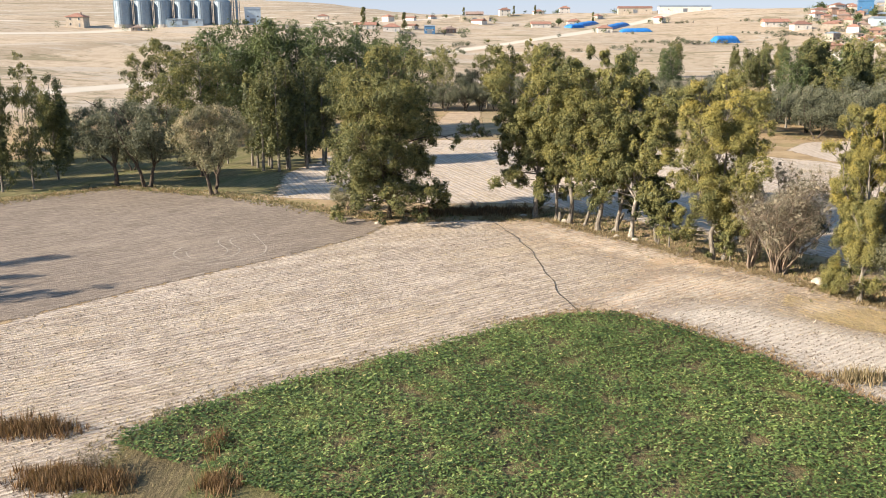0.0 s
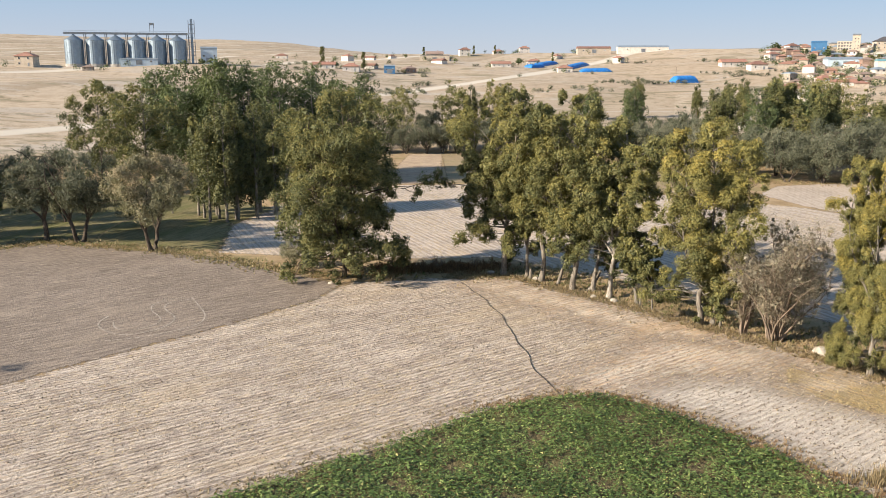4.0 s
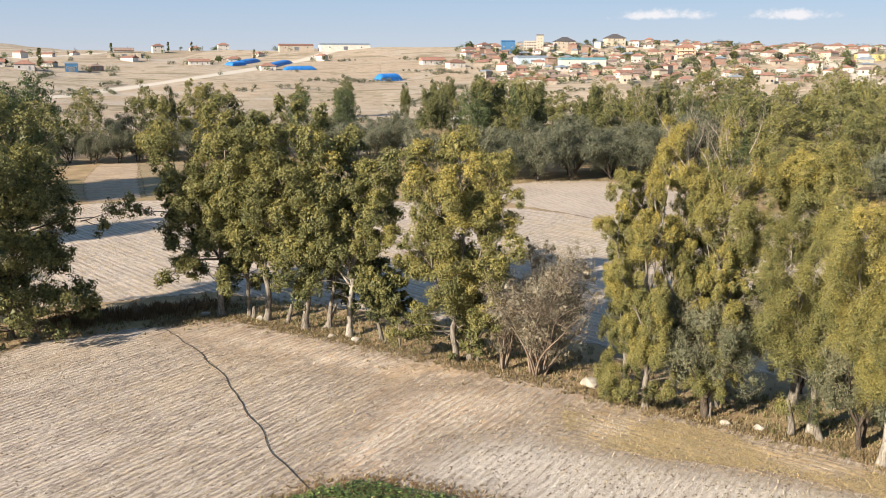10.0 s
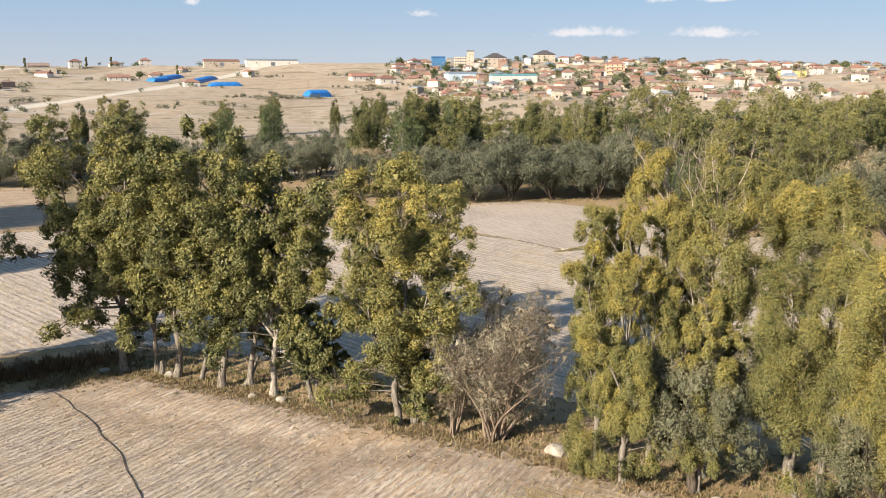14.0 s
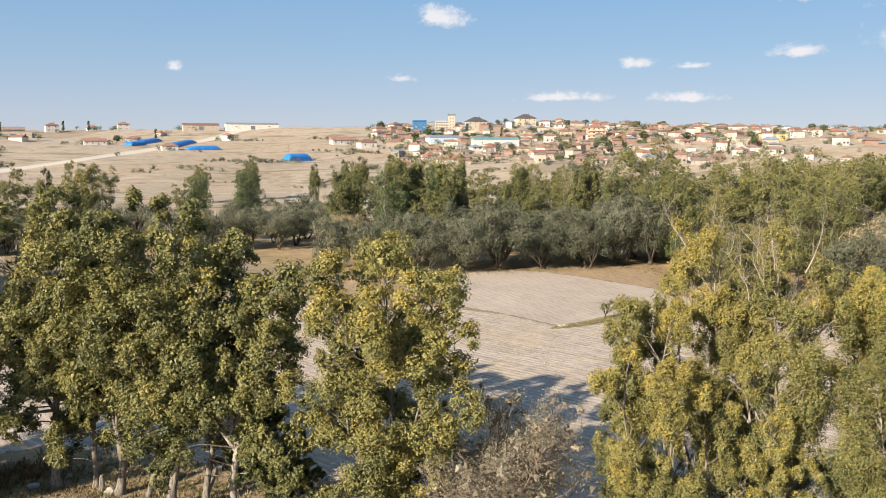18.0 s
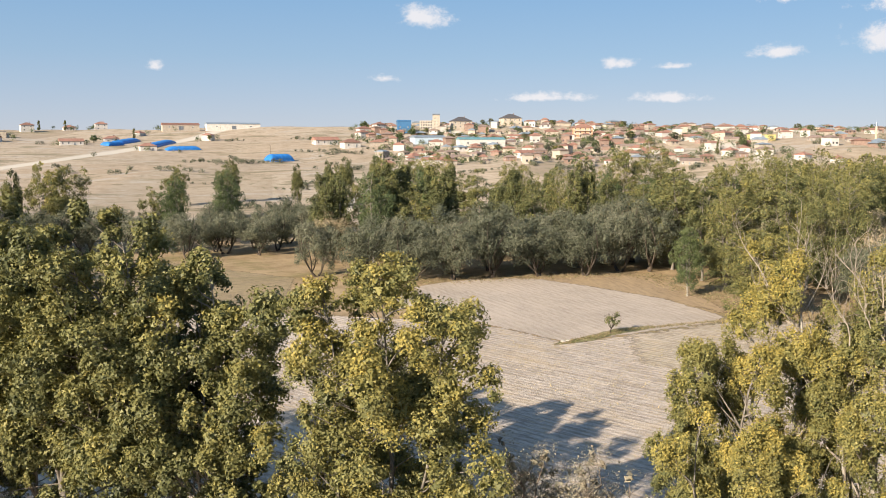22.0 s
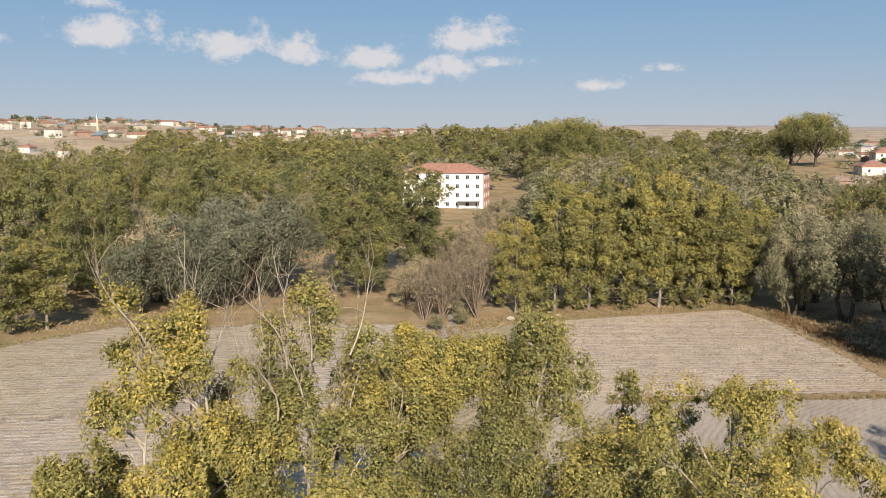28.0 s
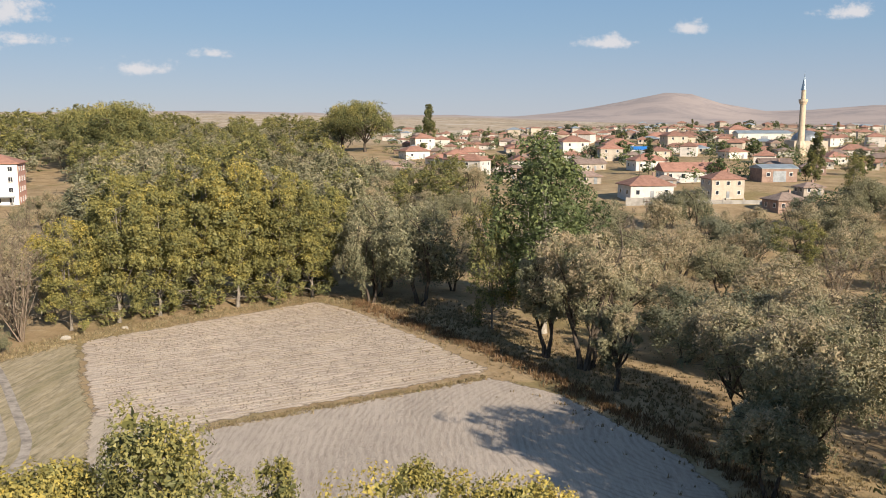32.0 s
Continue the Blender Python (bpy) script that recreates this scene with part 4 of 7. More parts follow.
field("fallow_field", "brown stubble strip thinly grown with grass", [(100, 160), (120, 160), (137, 152), (140, 138), (150, 120), (140, 112), (120, 115), (100, 128), (90, 145)],
      field_mat("thin_stubble", (0.60, 0.51, 0.41), (0.29, 0.225, 0.16), (0.56, 0.42, 0.24), -20, 1.0, 0.7, 0.35, 0.3, green=0.12), 0.05, 4.0, 9)
field("grass_bank", "narrow grassy bank between two fields", [(86, 160.2), (93, 162.2), (101, 164.4), (108, 163.6), (109, 162.2), (100, 161.6), (92, 159.6)],
      field_mat("bank_grass", (0.30, 0.26, 0.13), (0.13, 0.13, 0.05), (0.35, 0.29, 0.14), 0, 2.0, 0.3, 0.3, 0.4, green=0.7), 0.075, 0.8, 10)
field("stubble_field", "small cut stubble field with short stalks", [(154.3, 91), (163, 75), (172, 58.3), (165, 54), (146, 48.5), (127.4, 43.7), (122, 60), (117, 77.5), (122, 86), (138, 89)],
      field_mat("east_stubble", (0.66, 0.55, 0.45), (0.34, 0.26, 0.20), (0.60, 0.46, 0.29), -14, 0.9, 0.7, 0.28, 0.45), 0.05, 1.2, 11)
field("ploughed_field", "grey harrowed field with curved harrow lines", [(115.5, 76), (120, 60), (124.4, 44.6), (116, 39.4), (98.5, 36.6), (84, 37.5), (70, 50), (66, 70), (74, 82), (100, 78)],
      field_mat("grey_harrowed", (0.49, 0.415, 0.345), (0.32, 0.26, 0.21), (0.52, 0.44, 0.36), 105, 0.8, 0.25, 0.08, 0.2, rings=(100, 30)), 0.045, 1.0, 12)
field("grass_strip", "headland strip with thin green growth", [(146, 99.5), (154.5, 92), (138, 89.6), (122, 86.6), (112, 86), (98, 84), (96, 92), (113, 94), (130, 97)],
      field_mat("headland", (0.48, 0.39, 0.27), (0.24, 0.20, 0.11), (0.50, 0.39, 0.23), -70, 1.1, 0.6, 0.35, 0.3, green=0.3), 0.06, 1.0, 13)
field("farm_track", "bare sandy headland at the field's end", [(60, 82), (74, 78), (100, 75), (117, 75), (124, 87), (100, 94), (74, 92), (60, 92)],
      field_mat("sandy_headland", (0.56, 0.47, 0.375), (0.34, 0.275, 0.205), (0.58, 0.48, 0.36), -70, 1.2, 0.4, 0.2, 0.3), 0.022, 1.5, 26)
field("farm_track", "sandy wheel track along the field's end", [(152.6, 101.6), (150, 102.4), (132, 98.6), (113, 94.6), (100, 93), (90, 96), (90, 99), (102, 96), (116, 96.8), (134, 101)],
      field_mat("sandy_track", (0.58, 0.48, 0.36), (0.40, 0.32, 0.22), (0.60, 0.50, 0.38), -70, 1.6, 0.4, 0.15, 0.2), 0.07, 0.7, 14)

# ---- the poplar row and the trees along the stream ----
ROW = "poplars along the field edge"


def near(label, x, y, h, w, seed, turn=0, **kw):
    close = kw.get("size", 0.25) < 0.18          # those that the walk passes nearest have the finest leaves
    kw["size"] = (0.62 if close else 0.84) * kw.get("size", 0.25)
    kw["leaves"] = int((2.15 if close else 1.55) * kw["leaves"])
    kw["yellow"] += 0.0 if close else 0.06
    kw.setdefault("squash", 1.4 if close else 1.0)
    kw.setdefault("rise", (0.7, 1.7) if close else (0.3, 1.1))
    kw.setdefault("lobe", 0.80 if close else 0.92)
    return stand(poplar(label, h, w, seed, **kw), x, y, turn, ROW)


near("tall green poplar with a leaning pale trunk at the field edge", 13.7, 126.6, 25.5, 14.5, 11, yellow=0.36, leaves=50000, lean=(0.8, 0.6), base=0.17, leaders=5, low=2.0, spread=0.22, arms=((-7.5, 0.5, 1.5, 0.42), (-5.5, -3.0, -0.5, 0.26)))
near("slim green poplar between two larger ones", 16.7, 125.3, 17.5, 8.5, 12, yellow=0.32, leaves=18000, leaders=3, low=1.5)
near("tall green poplar of the dense row", 18.2, 122.9, 24, 11.5, 13, yellow=0.36, leaves=36000, low=1.0)
near("tall green poplar with two grey stems", 21.6, 118.0, 25.4, 13.5, 14, yellow=0.35, leaves=46000, leaders=5, low=1.5, spread=0.19)
near("leaning poplar with a thin crown", 24.0, 117.2, 20, 8.5, 15, yellow=0.32, leaves=20000, lean=(1.8, 1.0), leaders=3, low=1.5)
near("green poplar with bare white inner branches", 25.2, 113.6, 22.4, 14.0, 16, yellow=0.35, leaves=48000, lean=(1.2, 0.4), base=0.15, leaders=5, bark=BARK_PALE, low=2.0, spread=0.19)
near("low young poplar with a short trunk", 28.0, 109.9, 8.5, 7.0, 17, yellow=0.30, leaves=12000, base=0.3, leaders=3)
near("small leaning poplar at the field edge", 29.0, 107.8, 7.5, 6.0, 18, yellow=0.30, leaves=10000, base=0.3, leaders=3, lean=(-0.6, 0.5))
near("large poplar turning yellow, with two tall heads", 32.7, 102.4, 22.9, 14.5, 219, yellow=0.47, leaves=84000, size=0.19, base=0.10, leaders=5, spread=0.24, low=3.0, dense=1.2, reach=0.24)
near("small green poplar under the large one", 34.6, 101.2, 9.5, 7.5, 20, yellow=0.44, leaves=12000, leaders=3)
near("bushy yellow poplar with a dark green foot", 42.8, 85.4, 20.2, 8.5, 21, yellow=0.60, leaves=70000, size=0.16, base=0.06, leaders=5, spread=0.22, low=3.0, dense=0.75)
near("pointed green poplar turning yellow", 43.4, 89.4, 19.6, 5.5, 36, yellow=0.46, leaves=36000, size=0.17, base=0.06, leaders=3, spread=0.1, low=2.0, cone=True)
near("green poplar under the dead-topped ones", 46.4, 81.8, 14.5, 6.0, 37, yellow=0.56, leaves=28000, size=0.17, base=0.1, leaders=3, low=2.0)
near("poplar with dead white top branches and yellowing leaves", 47.0, 87.2, 24.6, 6.2, 22, yellow=0.58, leaves=40000, size=0.16, dead=14, base=0.18, leaders=3, bark=BARK_PALE, low=1.5)
near("poplar with a dead bare top and red-brown twigs", 48.4, 83.6, 24.6, 8.5, 23, yellow=0.50, leaves=64000, size=0.16, dead=20, dense=0.8, base=0.18, leaders=5, bark=BARK_PALE, low=1.5)
near("yellow poplar with a rounded side crown", 54.6, 81.3, 21.4, 7.0, 24, yellow=0.62, leaves=30000, size=0.16, base=0.70, leaders=3, spread=0.2, low=0.6)
near("tall cone-shaped poplar with dense yellow-green leaves", 52.0, 76.4, 22.9, 11.0, 25, yellow=0.46, leaves=130000, size=0.14, base=0.10, leaders=6, spread=0.20, bark=BARK_PALE, low=2.5, cone=True, dense=0.95, reach=0.32, lobe=1.1, rise=(0.4, 1.1), squash=1.2)
near("bright yellow poplar at the end of the row", 52.4, 70.2, 20.8, 12.0, 26, yellow=0.62, leaves=110000, size=0.14, base=0.16, leaders=6, spread=0.2, bark=BARK_PALE, dense=0.85, reach=0.28, lobe=1.05, rise=(0.5, 1.3))
near("green young poplar with a pointed head", 58.5, 73.9, 19.0, 4.5, 27, yellow=0.42, leaves=22000, size=0.15, leaders=3, cone=True)
near("green young poplar with a thin head", 57.6, 69.9, 19.0, 4.5, 28, yellow=0.50, leaves=22000, size=0.15, leaders=3)
near("green young poplar half hidden by the yellow one", 57.0, 72.2, 17.8, 6, 29, yellow=0.45, leaves=22000, size=0.15, leaders=3)
near("slim young poplar with yellowing tips", 56.8, 66.4, 18.0, 6, 30, yellow=0.62, leaves=24000, size=0.15, leaders=3)

big = stand(poplar("great dark green poplar with yellow patches, standing alone", 25.4, 20, 31, leaves=140000, yellow=0.36, base=0.02, size=0.20, leaders=6, spread=0.19, low=7.0, bark=BARK_DARK, arms=((9.0, -2.0, 2.5, 0.40), (-7.5, -1.0, 0.8, 0.20), (7.5, -1.0, 0.5, 0.14), (2.0, -6.5, 0.3, 0.14), (-6.0, -3.5, -0.5, 0.12)), dense=1.2), -7.9, 125.9)

STREAM = "willows along the stream"
stand(thicket("half-bare shrub with grey-brown withered leaves", 12.5, 14.0, 41, 52000, 0.115, stems=30, tone=0.85), 38.5, 96.2, 0, STREAM)
stand(thicket("thin brown shrub among the poplars", 9.0, 6.5, 42, 12000, 0.115, stems=14, tone=0.6), 35.9, 98.4, 0, STREAM)
stand(willow("dusty olive willow with a low dense crown", 11.4, 10.0, 43, 52000, 0.17, tone=0.36, slim=0.4), 46.3, 82.3, 0, STREAM)
stand(willow("grey-green willow beside the pale poplar trunks", 11.2, 8.5, 44, 46000, 0.17, tone=0.42, slim=0.4), 53.2, 73.0, 0, STREAM)
stand(willow("low silvery willow under the poplars", 8.5, 7.5, 45, 20000, 0.19, mat=LEAF_SILVER, slim=0.4), 41.6, 100.5, 0, STREAM)
stand(willow("low green willow in the row's shade", 9.5, 7.0, 46, 22000, 0.19, tone=0.45, slim=0.4), 57.5, 83.5, 0, STREAM)

# by the ploughed field
stand(willow("round tawny willow on the field's edge", 16.4, 13.0, 51, 26400, 0.36, tone=0.72, stems=2, base=0.12), -38.8, 145.6, 0, STREAM)
stand(willow("silver-grey willow with a leaning dark trunk", 16.6, 14.5, 52, 24200, 0.36, mat=LEAF_SILVER, stems=2), -52.5, 152.7, 0, STREAM)
stand(willow("silver-green willow with a broad crown", 16.0, 13.0, 53, 22000, 0.36, mat=LEAF_SILVER, tone=0.6, stems=1), -58.6, 153.9, 40, STREAM)

# willows by the eastern fields
stand(willow("dusty willow with twin dark trunks", 14.5, 8.0, 61, 27000, 0.27, slim=0.42, tone=0.62, stems=2, gaps=0.05), 131.2, 35.5, 0, STREAM)
stand(willow("tall half-bare willow, reddish brown at the top", 19.6, 13.0, 62, 31500, 0.27, slim=0.42, tone=0.88, stems=3, gaps=0.1), 125.1, 33.0, 0, STREAM)
stand(willow("small slanting willow with a pale trunk", 10.4, 5.5, 63, 11550, 0.27, slim=0.42, tone=0.6, stems=1, gaps=0.08), 116.5, 33.2, 0, STREAM)
stand(willow("broad olive willow over dry grass", 12.2, 14.0, 64, 42000, 0.27, slim=0.42, tone=0.66, stems=3), 104.0, 26.0, 0, STREAM)
stand(willow("dusty green willow with slender stems", 13.4, 13.5, 65, 42000, 0.27, slim=0.42, tone=0.62, stems=3), 91.6, 28.4, 0, STREAM)
stand(willow("low dusty willow in the hollow", 8.0, 8.0, 66, 18000, 0.27, slim=0.42, tone=0.6), 88.5, 34.5, 0, STREAM)
stand(willow("olive willow in the shade of the wood", 11.0, 12.0, 67, 19800, 0.27, slim=0.42, tone=0.6), 110.0, 14.0, 0, STREAM)

# ---- models for the woods ----
dk = dict(mat=LEAF_DARK, size=0.6)
POP = [Stock(lambda i=i: poplar("green poplar in the wood", 24, (12, 10, 14)[i], 70 + i, leaves=9500, size=0.37, yellow=(0.36, 0.26, 0.42)[i], base=0.03, low=3.0, fine=False, tufts=9), 24) for i in range(3)]
POPY = [Stock(lambda i=i: poplar("yellowing poplar at the wood's edge", 23, (11, 13)[i], 75 + i, leaves=16000, size=0.31, yellow=(0.54, 0.46)[i], base=0.08, low=3.0, fine=False, spread=0.24, squash=0.85), 23) for i in range(2)]
EASTP = [Stock(lambda i=i: poplar("broad yellow-green poplar with rounded boughs", 23, (13, 12)[i], 175 + i, leaves=26000, size=0.30, yellow=(0.62, 0.54)[i], base=0.05, low=4.0, leaders=6, spread=0.26, fine=False, squash=0.95, rise=(0.3, 1.1), lobe=0.9), 23) for i in range(2)]
POPD = [Stock(lambda i=i: poplar("dark green poplar of a dense grove", 29, (15, 13)[i], 80 + i, leaves=13000, size=0.42, mat=LEAF_DARK, yellow=(0.5, 0.62)[i], base=0.07, leaders=5, bark=BARK_PALE, fine=False, tufts=9, dense=1.3, low=2.0), 29) for i in range(2)]
DEADP = [Stock(lambda i=i: poplar("half-dead poplar with bare pale branches", 25, 13, 84 + i, leaves=10000, size=0.34, yellow=0.44, dead=16, base=0.05, fine=False, tufts=8, low=4.0), 25) for i in range(2)]
OLV = [Stock(lambda i=i: willow("grey-green oleaster at the field's edge", 14, (13, 14, 12)[i], 90 + i, 12500, 0.36, mat=LEAF_SILVER, tone=(0.6, 0.45, 0.65)[i], base=0.04, name="oleaster_tree", slim=0.45, mid=0.5, tall=0.49, twigs=1), 14) for i in range(3)]
WIL = [Stock(lambda i=i: willow("olive-green willow in the wood", 14, (13, 12)[i], 95 + i, 12000, 0.36, tone=(0.45, 0.58)[i], slim=0.45, mid=0.5, tall=0.48, twigs=1), 14) for i in range(2)]
COL = [Stock(lambda i=i: column("slim dark green columnar poplar", 21, (4.2, 5.0)[i], 100 + i, 13000, 0.33, tone=(0.26, 0.32)[i]), 21) for i in range(2)]
CLUMP = [Stock(lambda i=i: column("clump of columnar poplars with bare lower stems", 21, (8, 7)[i], 104 + i, 26000, 0.33, tone=(0.24, 0.28)[i], base=0.14, stems=(4, 3)[i]), 21) for i in range(2)]
WILB = [Stock(lambda i=i: willow("dusty brown willow losing its leaves", 14, (13, 11)[i], 97 + i, 8500, 0.32, tone=(0.74, 0.88)[i], slim=0.4, mid=0.52, tall=0.45, gaps=0.15, twigs=5), 14) for i in range(2)]
BARE = [Stock(lambda i=i: thicket("bare brown tree without leaves", 12, 10, 110 + i, 900, 0.35, stems=12, name="bare_tree"), 12) for i in range(2)]
PINE = [Stock(lambda i=i: conifer("dark green conifer among the houses", 14, 6, 115 + i, 3200, 0.55), 14) for i in range(1)]
POPG = [Stock(lambda i=i: poplar("broad green poplar with layered boughs", 26, (17, 15)[i], 160 + i, leaves=26000, size=0.34, yellow=(0.36, 0.30)[i], base=0.05, low=4.0, leaders=5, spread=0.24, fine=False, squash=0.85, name="broad_tree"), 26) for i in range(2)]
BROAD = [Stock(lambda i=i: willow("broad dark-green tree with spreading boughs", 26, 30, 120 + i, 22000, 0.62, mat=LEAF_POPLAR, tone=(0.38, 0.32)[i], name="broad_tree", slim=0.6, base=0.12, stems=1, fuzz=1.5), 26) for i in range(2)]
FAR = [Stock(lambda i=i: willow("small leafy garden tree by the houses", 7, 6, 130 + i, 900, 0.62, mat=(LEAF_POPLAR, LEAF_DARK, LEAF_SILVER)[i], tone=(0.25, 0.5, 0.4)[i], name="garden_tree", slim=0.6, fuzz=0.5, mid=0.52, tall=0.44, twigs=0, tufts=5, simple=True), 7) for i in range(3)]
FARC = [Stock(lambda i=i: column("slim green poplar by the houses", 12, 2.6, 134, 900, 0.7, tone=0.25, name="garden_poplar", simple=True), 12) for i in range(1)]

POPF = [Stock(lambda i=i: poplar("distant green poplar of the wood", 21, (12, 14)[i], 150 + i, leaves=3000, size=0.62, yellow=(0.38, 0.46)[i], base=0.03, low=2.0, leaders=4, fine=False, tufts=6, simple=True), 21) for i in range(2)]
WILF = [Stock(lambda i=i: willow("distant olive-green tree of the wood", 14, 14, 155 + i, 2600, 0.68, tone=(0.45, 0.55)[i], slim=0.5, fuzz=0.7, mid=0.5, tall=0.48, twigs=0, tufts=6, simple=True), 14) for i in range(2)]

rs = random.Random(5)


def plant(stocks, x, y, h, wide=1.0, group="", label=""):
    return rs.choice(stocks).put(x, y, rs.uniform(0, 360), h * rs.uniform(0.96, 1.04), wide, group, label)


# north-west grove
GROVE = "dense poplar grove"
plant(POPG, -72, 222, 25, 1.0, GROVE, "leafy green tree on the grove's corner")
plant(POPG, -57.7, 208, 24.5, 1.1, GROVE, "leafy yellow-green tree before the grove")
for x, y, h in ((-60, 232, 28), (-52, 226, 30), (-44, 222, 31), (-37, 226, 31), (-30, 221, 30), (-22, 225, 29), (-16, 232, 27), (-48, 240, 31), (-34, 240, 31), (-22, 244, 30), (-12, 246, 27), (-62, 246, 29)):
    plant(POPD, x, y, h, 1.0, GROVE)
for x, y, h in ((-37.6, 177.4, 20), (-33.5, 172.5, 21.7), (-29.5, 175.5, 21.5), (-26.5, 181, 21.4)):
    plant(CLUMP, x, y, h, 1.0, "columnar poplars")
plant(COL, -45, 181, 13, 1.0, "columnar poplars")
plant(COL, -72.1, 161.3, 20.1, 1.0, "columnar poplars", "dark columnar poplar by the ploughed field")
for x, y, h in ((-72, 151, 24.3), (-76, 148, 23.8), (-80, 155, 22)):
    plant(POP, x, y, h, 0.6, "columnar poplars", "slender green poplar with bare lower stems")
plant(COL, -76, 175, 14)
plant(WIL, -46, 165, 9, 1.2), plant(WIL, -62, 172, 8, 1.2), plant(WIL, -15, 133, 5, 1.2)
for x, y, h in ((-82, 190, 11), (-95, 178, 10), (-105, 200, 12), (-88, 165, 9)):
    plant(WIL, x, y, h)

for x, y, h in ((-94, 150, 22), (-99, 162, 23), (-92, 170, 22), (-104, 144, 21), (-98, 178, 22), (-110, 155, 23)):
    plant(POPD, x, y, h, 1.0, GROVE)

# belt behind the northern field
BELT = "trees along the northern stream"
for x, y, h, s in ((0, 312, 23, POP), (15.7, 314, 24, POP), (31, 317, 24.5, POPY), (-19, 330, 20, POP), (-32, 320, 17, POP), (38, 322, 23, POPY), (60, 322, 17, POP), (24, 324, 22, COL), (-12, 326, 18, DEADP), (-24, 316, 14, BARE), (-14, 314, 13, BARE)):
    plant(s, x, y, h, 0.9, BELT)
for x, y, h in ((7.6, 304, 12), (23.7, 312, 13), (-6, 308, 11), (-18, 302, 10), (30, 303, 13), (40, 305, 12), (52, 303, 12), (62, 300, 11), (72, 296, 12), (84, 300, 12), (-28, 296, 9), (78, 312, 12), (96, 306, 13), (-40, 300, 10), (1, 303, 10), (13, 306, 11), (18, 304, 12), (-12, 304, 10), (-24, 304, 11), (35, 309, 13), (8, 318, 14), (22, 317, 14), (46, 310, 13), (-34, 308, 12), (-46, 306, 12)):
    plant(OLV, x, y, h, 1.0, BELT)
for x, y, h, w in ((76, 368, 19, 1.0), (97, 378, 21, 1.3), (111, 425, 18, 1.2), (88, 417, 17, 1.0)):
    plant(POP, x, y, h, w, BELT)
for x, y, h in ((81, 324, 12), (98, 316, 13), (66, 332, 9), (110, 322, 11)):
    plant(OLV, x, y, h, 1.2, BELT)
plant(WIL, 45, 400, 7, 1.1), plant(COL, 131, 399, 17), plant(COL, 141, 390, 19), plant(COL, 147, 386, 21, 1.2), plant(COL, 160, 386, 20)
plant(POP, 159, 378, 23), plant(POP, 181, 389, 20), plant(WIL, -30, 420, 6, 1.3), plant(WIL, -55, 410, 6, 1.4), plant(WIL, -5, 445, 5, 1.3)

# edge of the north-eastern wood
EDGE = "oleasters at the wood's edge"
for x, y, h in ((96, 224, 13), (104, 221, 15), (113, 219, 17), (122.8, 216.5, 13.5), (132.3, 212.5, 14.7), (143.8, 214, 17), (149.6, 211, 18), (108, 231, 16), (118, 229, 17), (128, 226, 16), (139, 224, 17), (88, 232, 14), (80, 240, 13), (99, 238, 16), (150, 224, 18)):
    plant(OLV, x, y, h, 1.0, EDGE)
plant(POPD, 132.8, 181.5, 14.2, 1.0, "", "dark green tree standing before the wood")
plant(POPY, 129.6, 163.4, 14.5, 1.5, "yellow trees at the wood's edge"), plant(POPY, 134.0, 160.4, 16.0, 1.3, "yellow trees at the wood's edge")
for x, y, h in ((150, 145, 16), (158, 141, 18), (167, 139, 19), (172, 146, 19), (146, 152, 14), (162, 150, 19)):
    plant(OLV, x, y, h, 1.0, EDGE)
for x, y, h in ((92.4, 263, 23), (106.9, 257, 25), (117, 252, 25.5), (132, 243, 23), (146, 233, 23.5)):
    plant(CLUMP, x, y, h, 1.1, EDGE, "dark clump of columnar poplars behind the oleasters")
for x, y, h in ((65.7, 317, 21), (80, 314, 22)):
    plant(POPD, x, y, h, 0.9, BELT)
for x, y, h in ((73, 290, 14), (87.6, 291, 13), (80, 283, 12), (62, 286, 12), (96, 284, 13)):
    plant(OLV, x, y, h, 1.1, BELT)
BIG = "broad dark trees of the wood"
plant(POPG, 177, 125.5, 27, 1.0, BIG), plant(POPG, 187, 115, 24, 1.15, BIG), plant(POPG, 169, 123, 20, 1.0, BIG)
for x, y, h in ((117.6, 286, 26), (149, 312, 26), (173, 303, 24), (194, 292, 25), (108.7, 300, 24), (128, 290, 25), (140, 300, 22)):
    plant(POP, x, y, h, 0.95, EDGE)
for x, y, h in ((223, 293, 30), (206, 284, 29), (180, 190, 28), (170, 205, 27), (220, 242, 30), (205, 225, 28), (190, 215, 27), (240, 225, 27)):
    plant(DEADP, x, y, h, 1.1, "half-dead poplars")


def inside(x, y, poly):
    c, n = False, len(poly)
    for i in range(n):
        (x1, y1), (x2, y2) = poly[i], poly[(i + 1) % n]
        if (y1 > y) != (y2 > y) and x < (x2 - x1) * (y - y1) / (y2 - y1) + x1:
            c = not c
    return c


taken = []


def wood(poly, n, gap, choice, group, keep=None):
    """Trees set at random in a polygon, gap metres apart at least."""
    xs, ys = [p[0] for p in poly], [p[1] for p in poly]
    made = tries = 0
    while made < n and tries < 40 * n:
        tries += 1
        x, y = rs.uniform(min(xs), max(xs)), rs.uniform(min(ys), max(ys))
        if not inside(x, y, poly) or any((x - a) ** 2 + (y - b) ** 2 < gap * gap for a, b in taken) or (keep and not keep(x, y)):
            continue
        stocks, lo, hi, wide = rs.choice(choice)
        plant(stocks, x, y, rs.uniform(lo, hi), wide, group)
        taken.append((x, y))
        made += 1


def clear_of_school(x, y):
    """Leaves open the ground between the fields and the school."""
    dx, dy = 335 - 27, 132 - 76
    t = ((x - 27) * dx + (y - 76) * dy) / (dx * dx + dy * dy)
    return not (0 < t < 1.12 and abs((x - 27) * dy - (y - 76) * dx) / math.hypot(dx, dy) < 17)


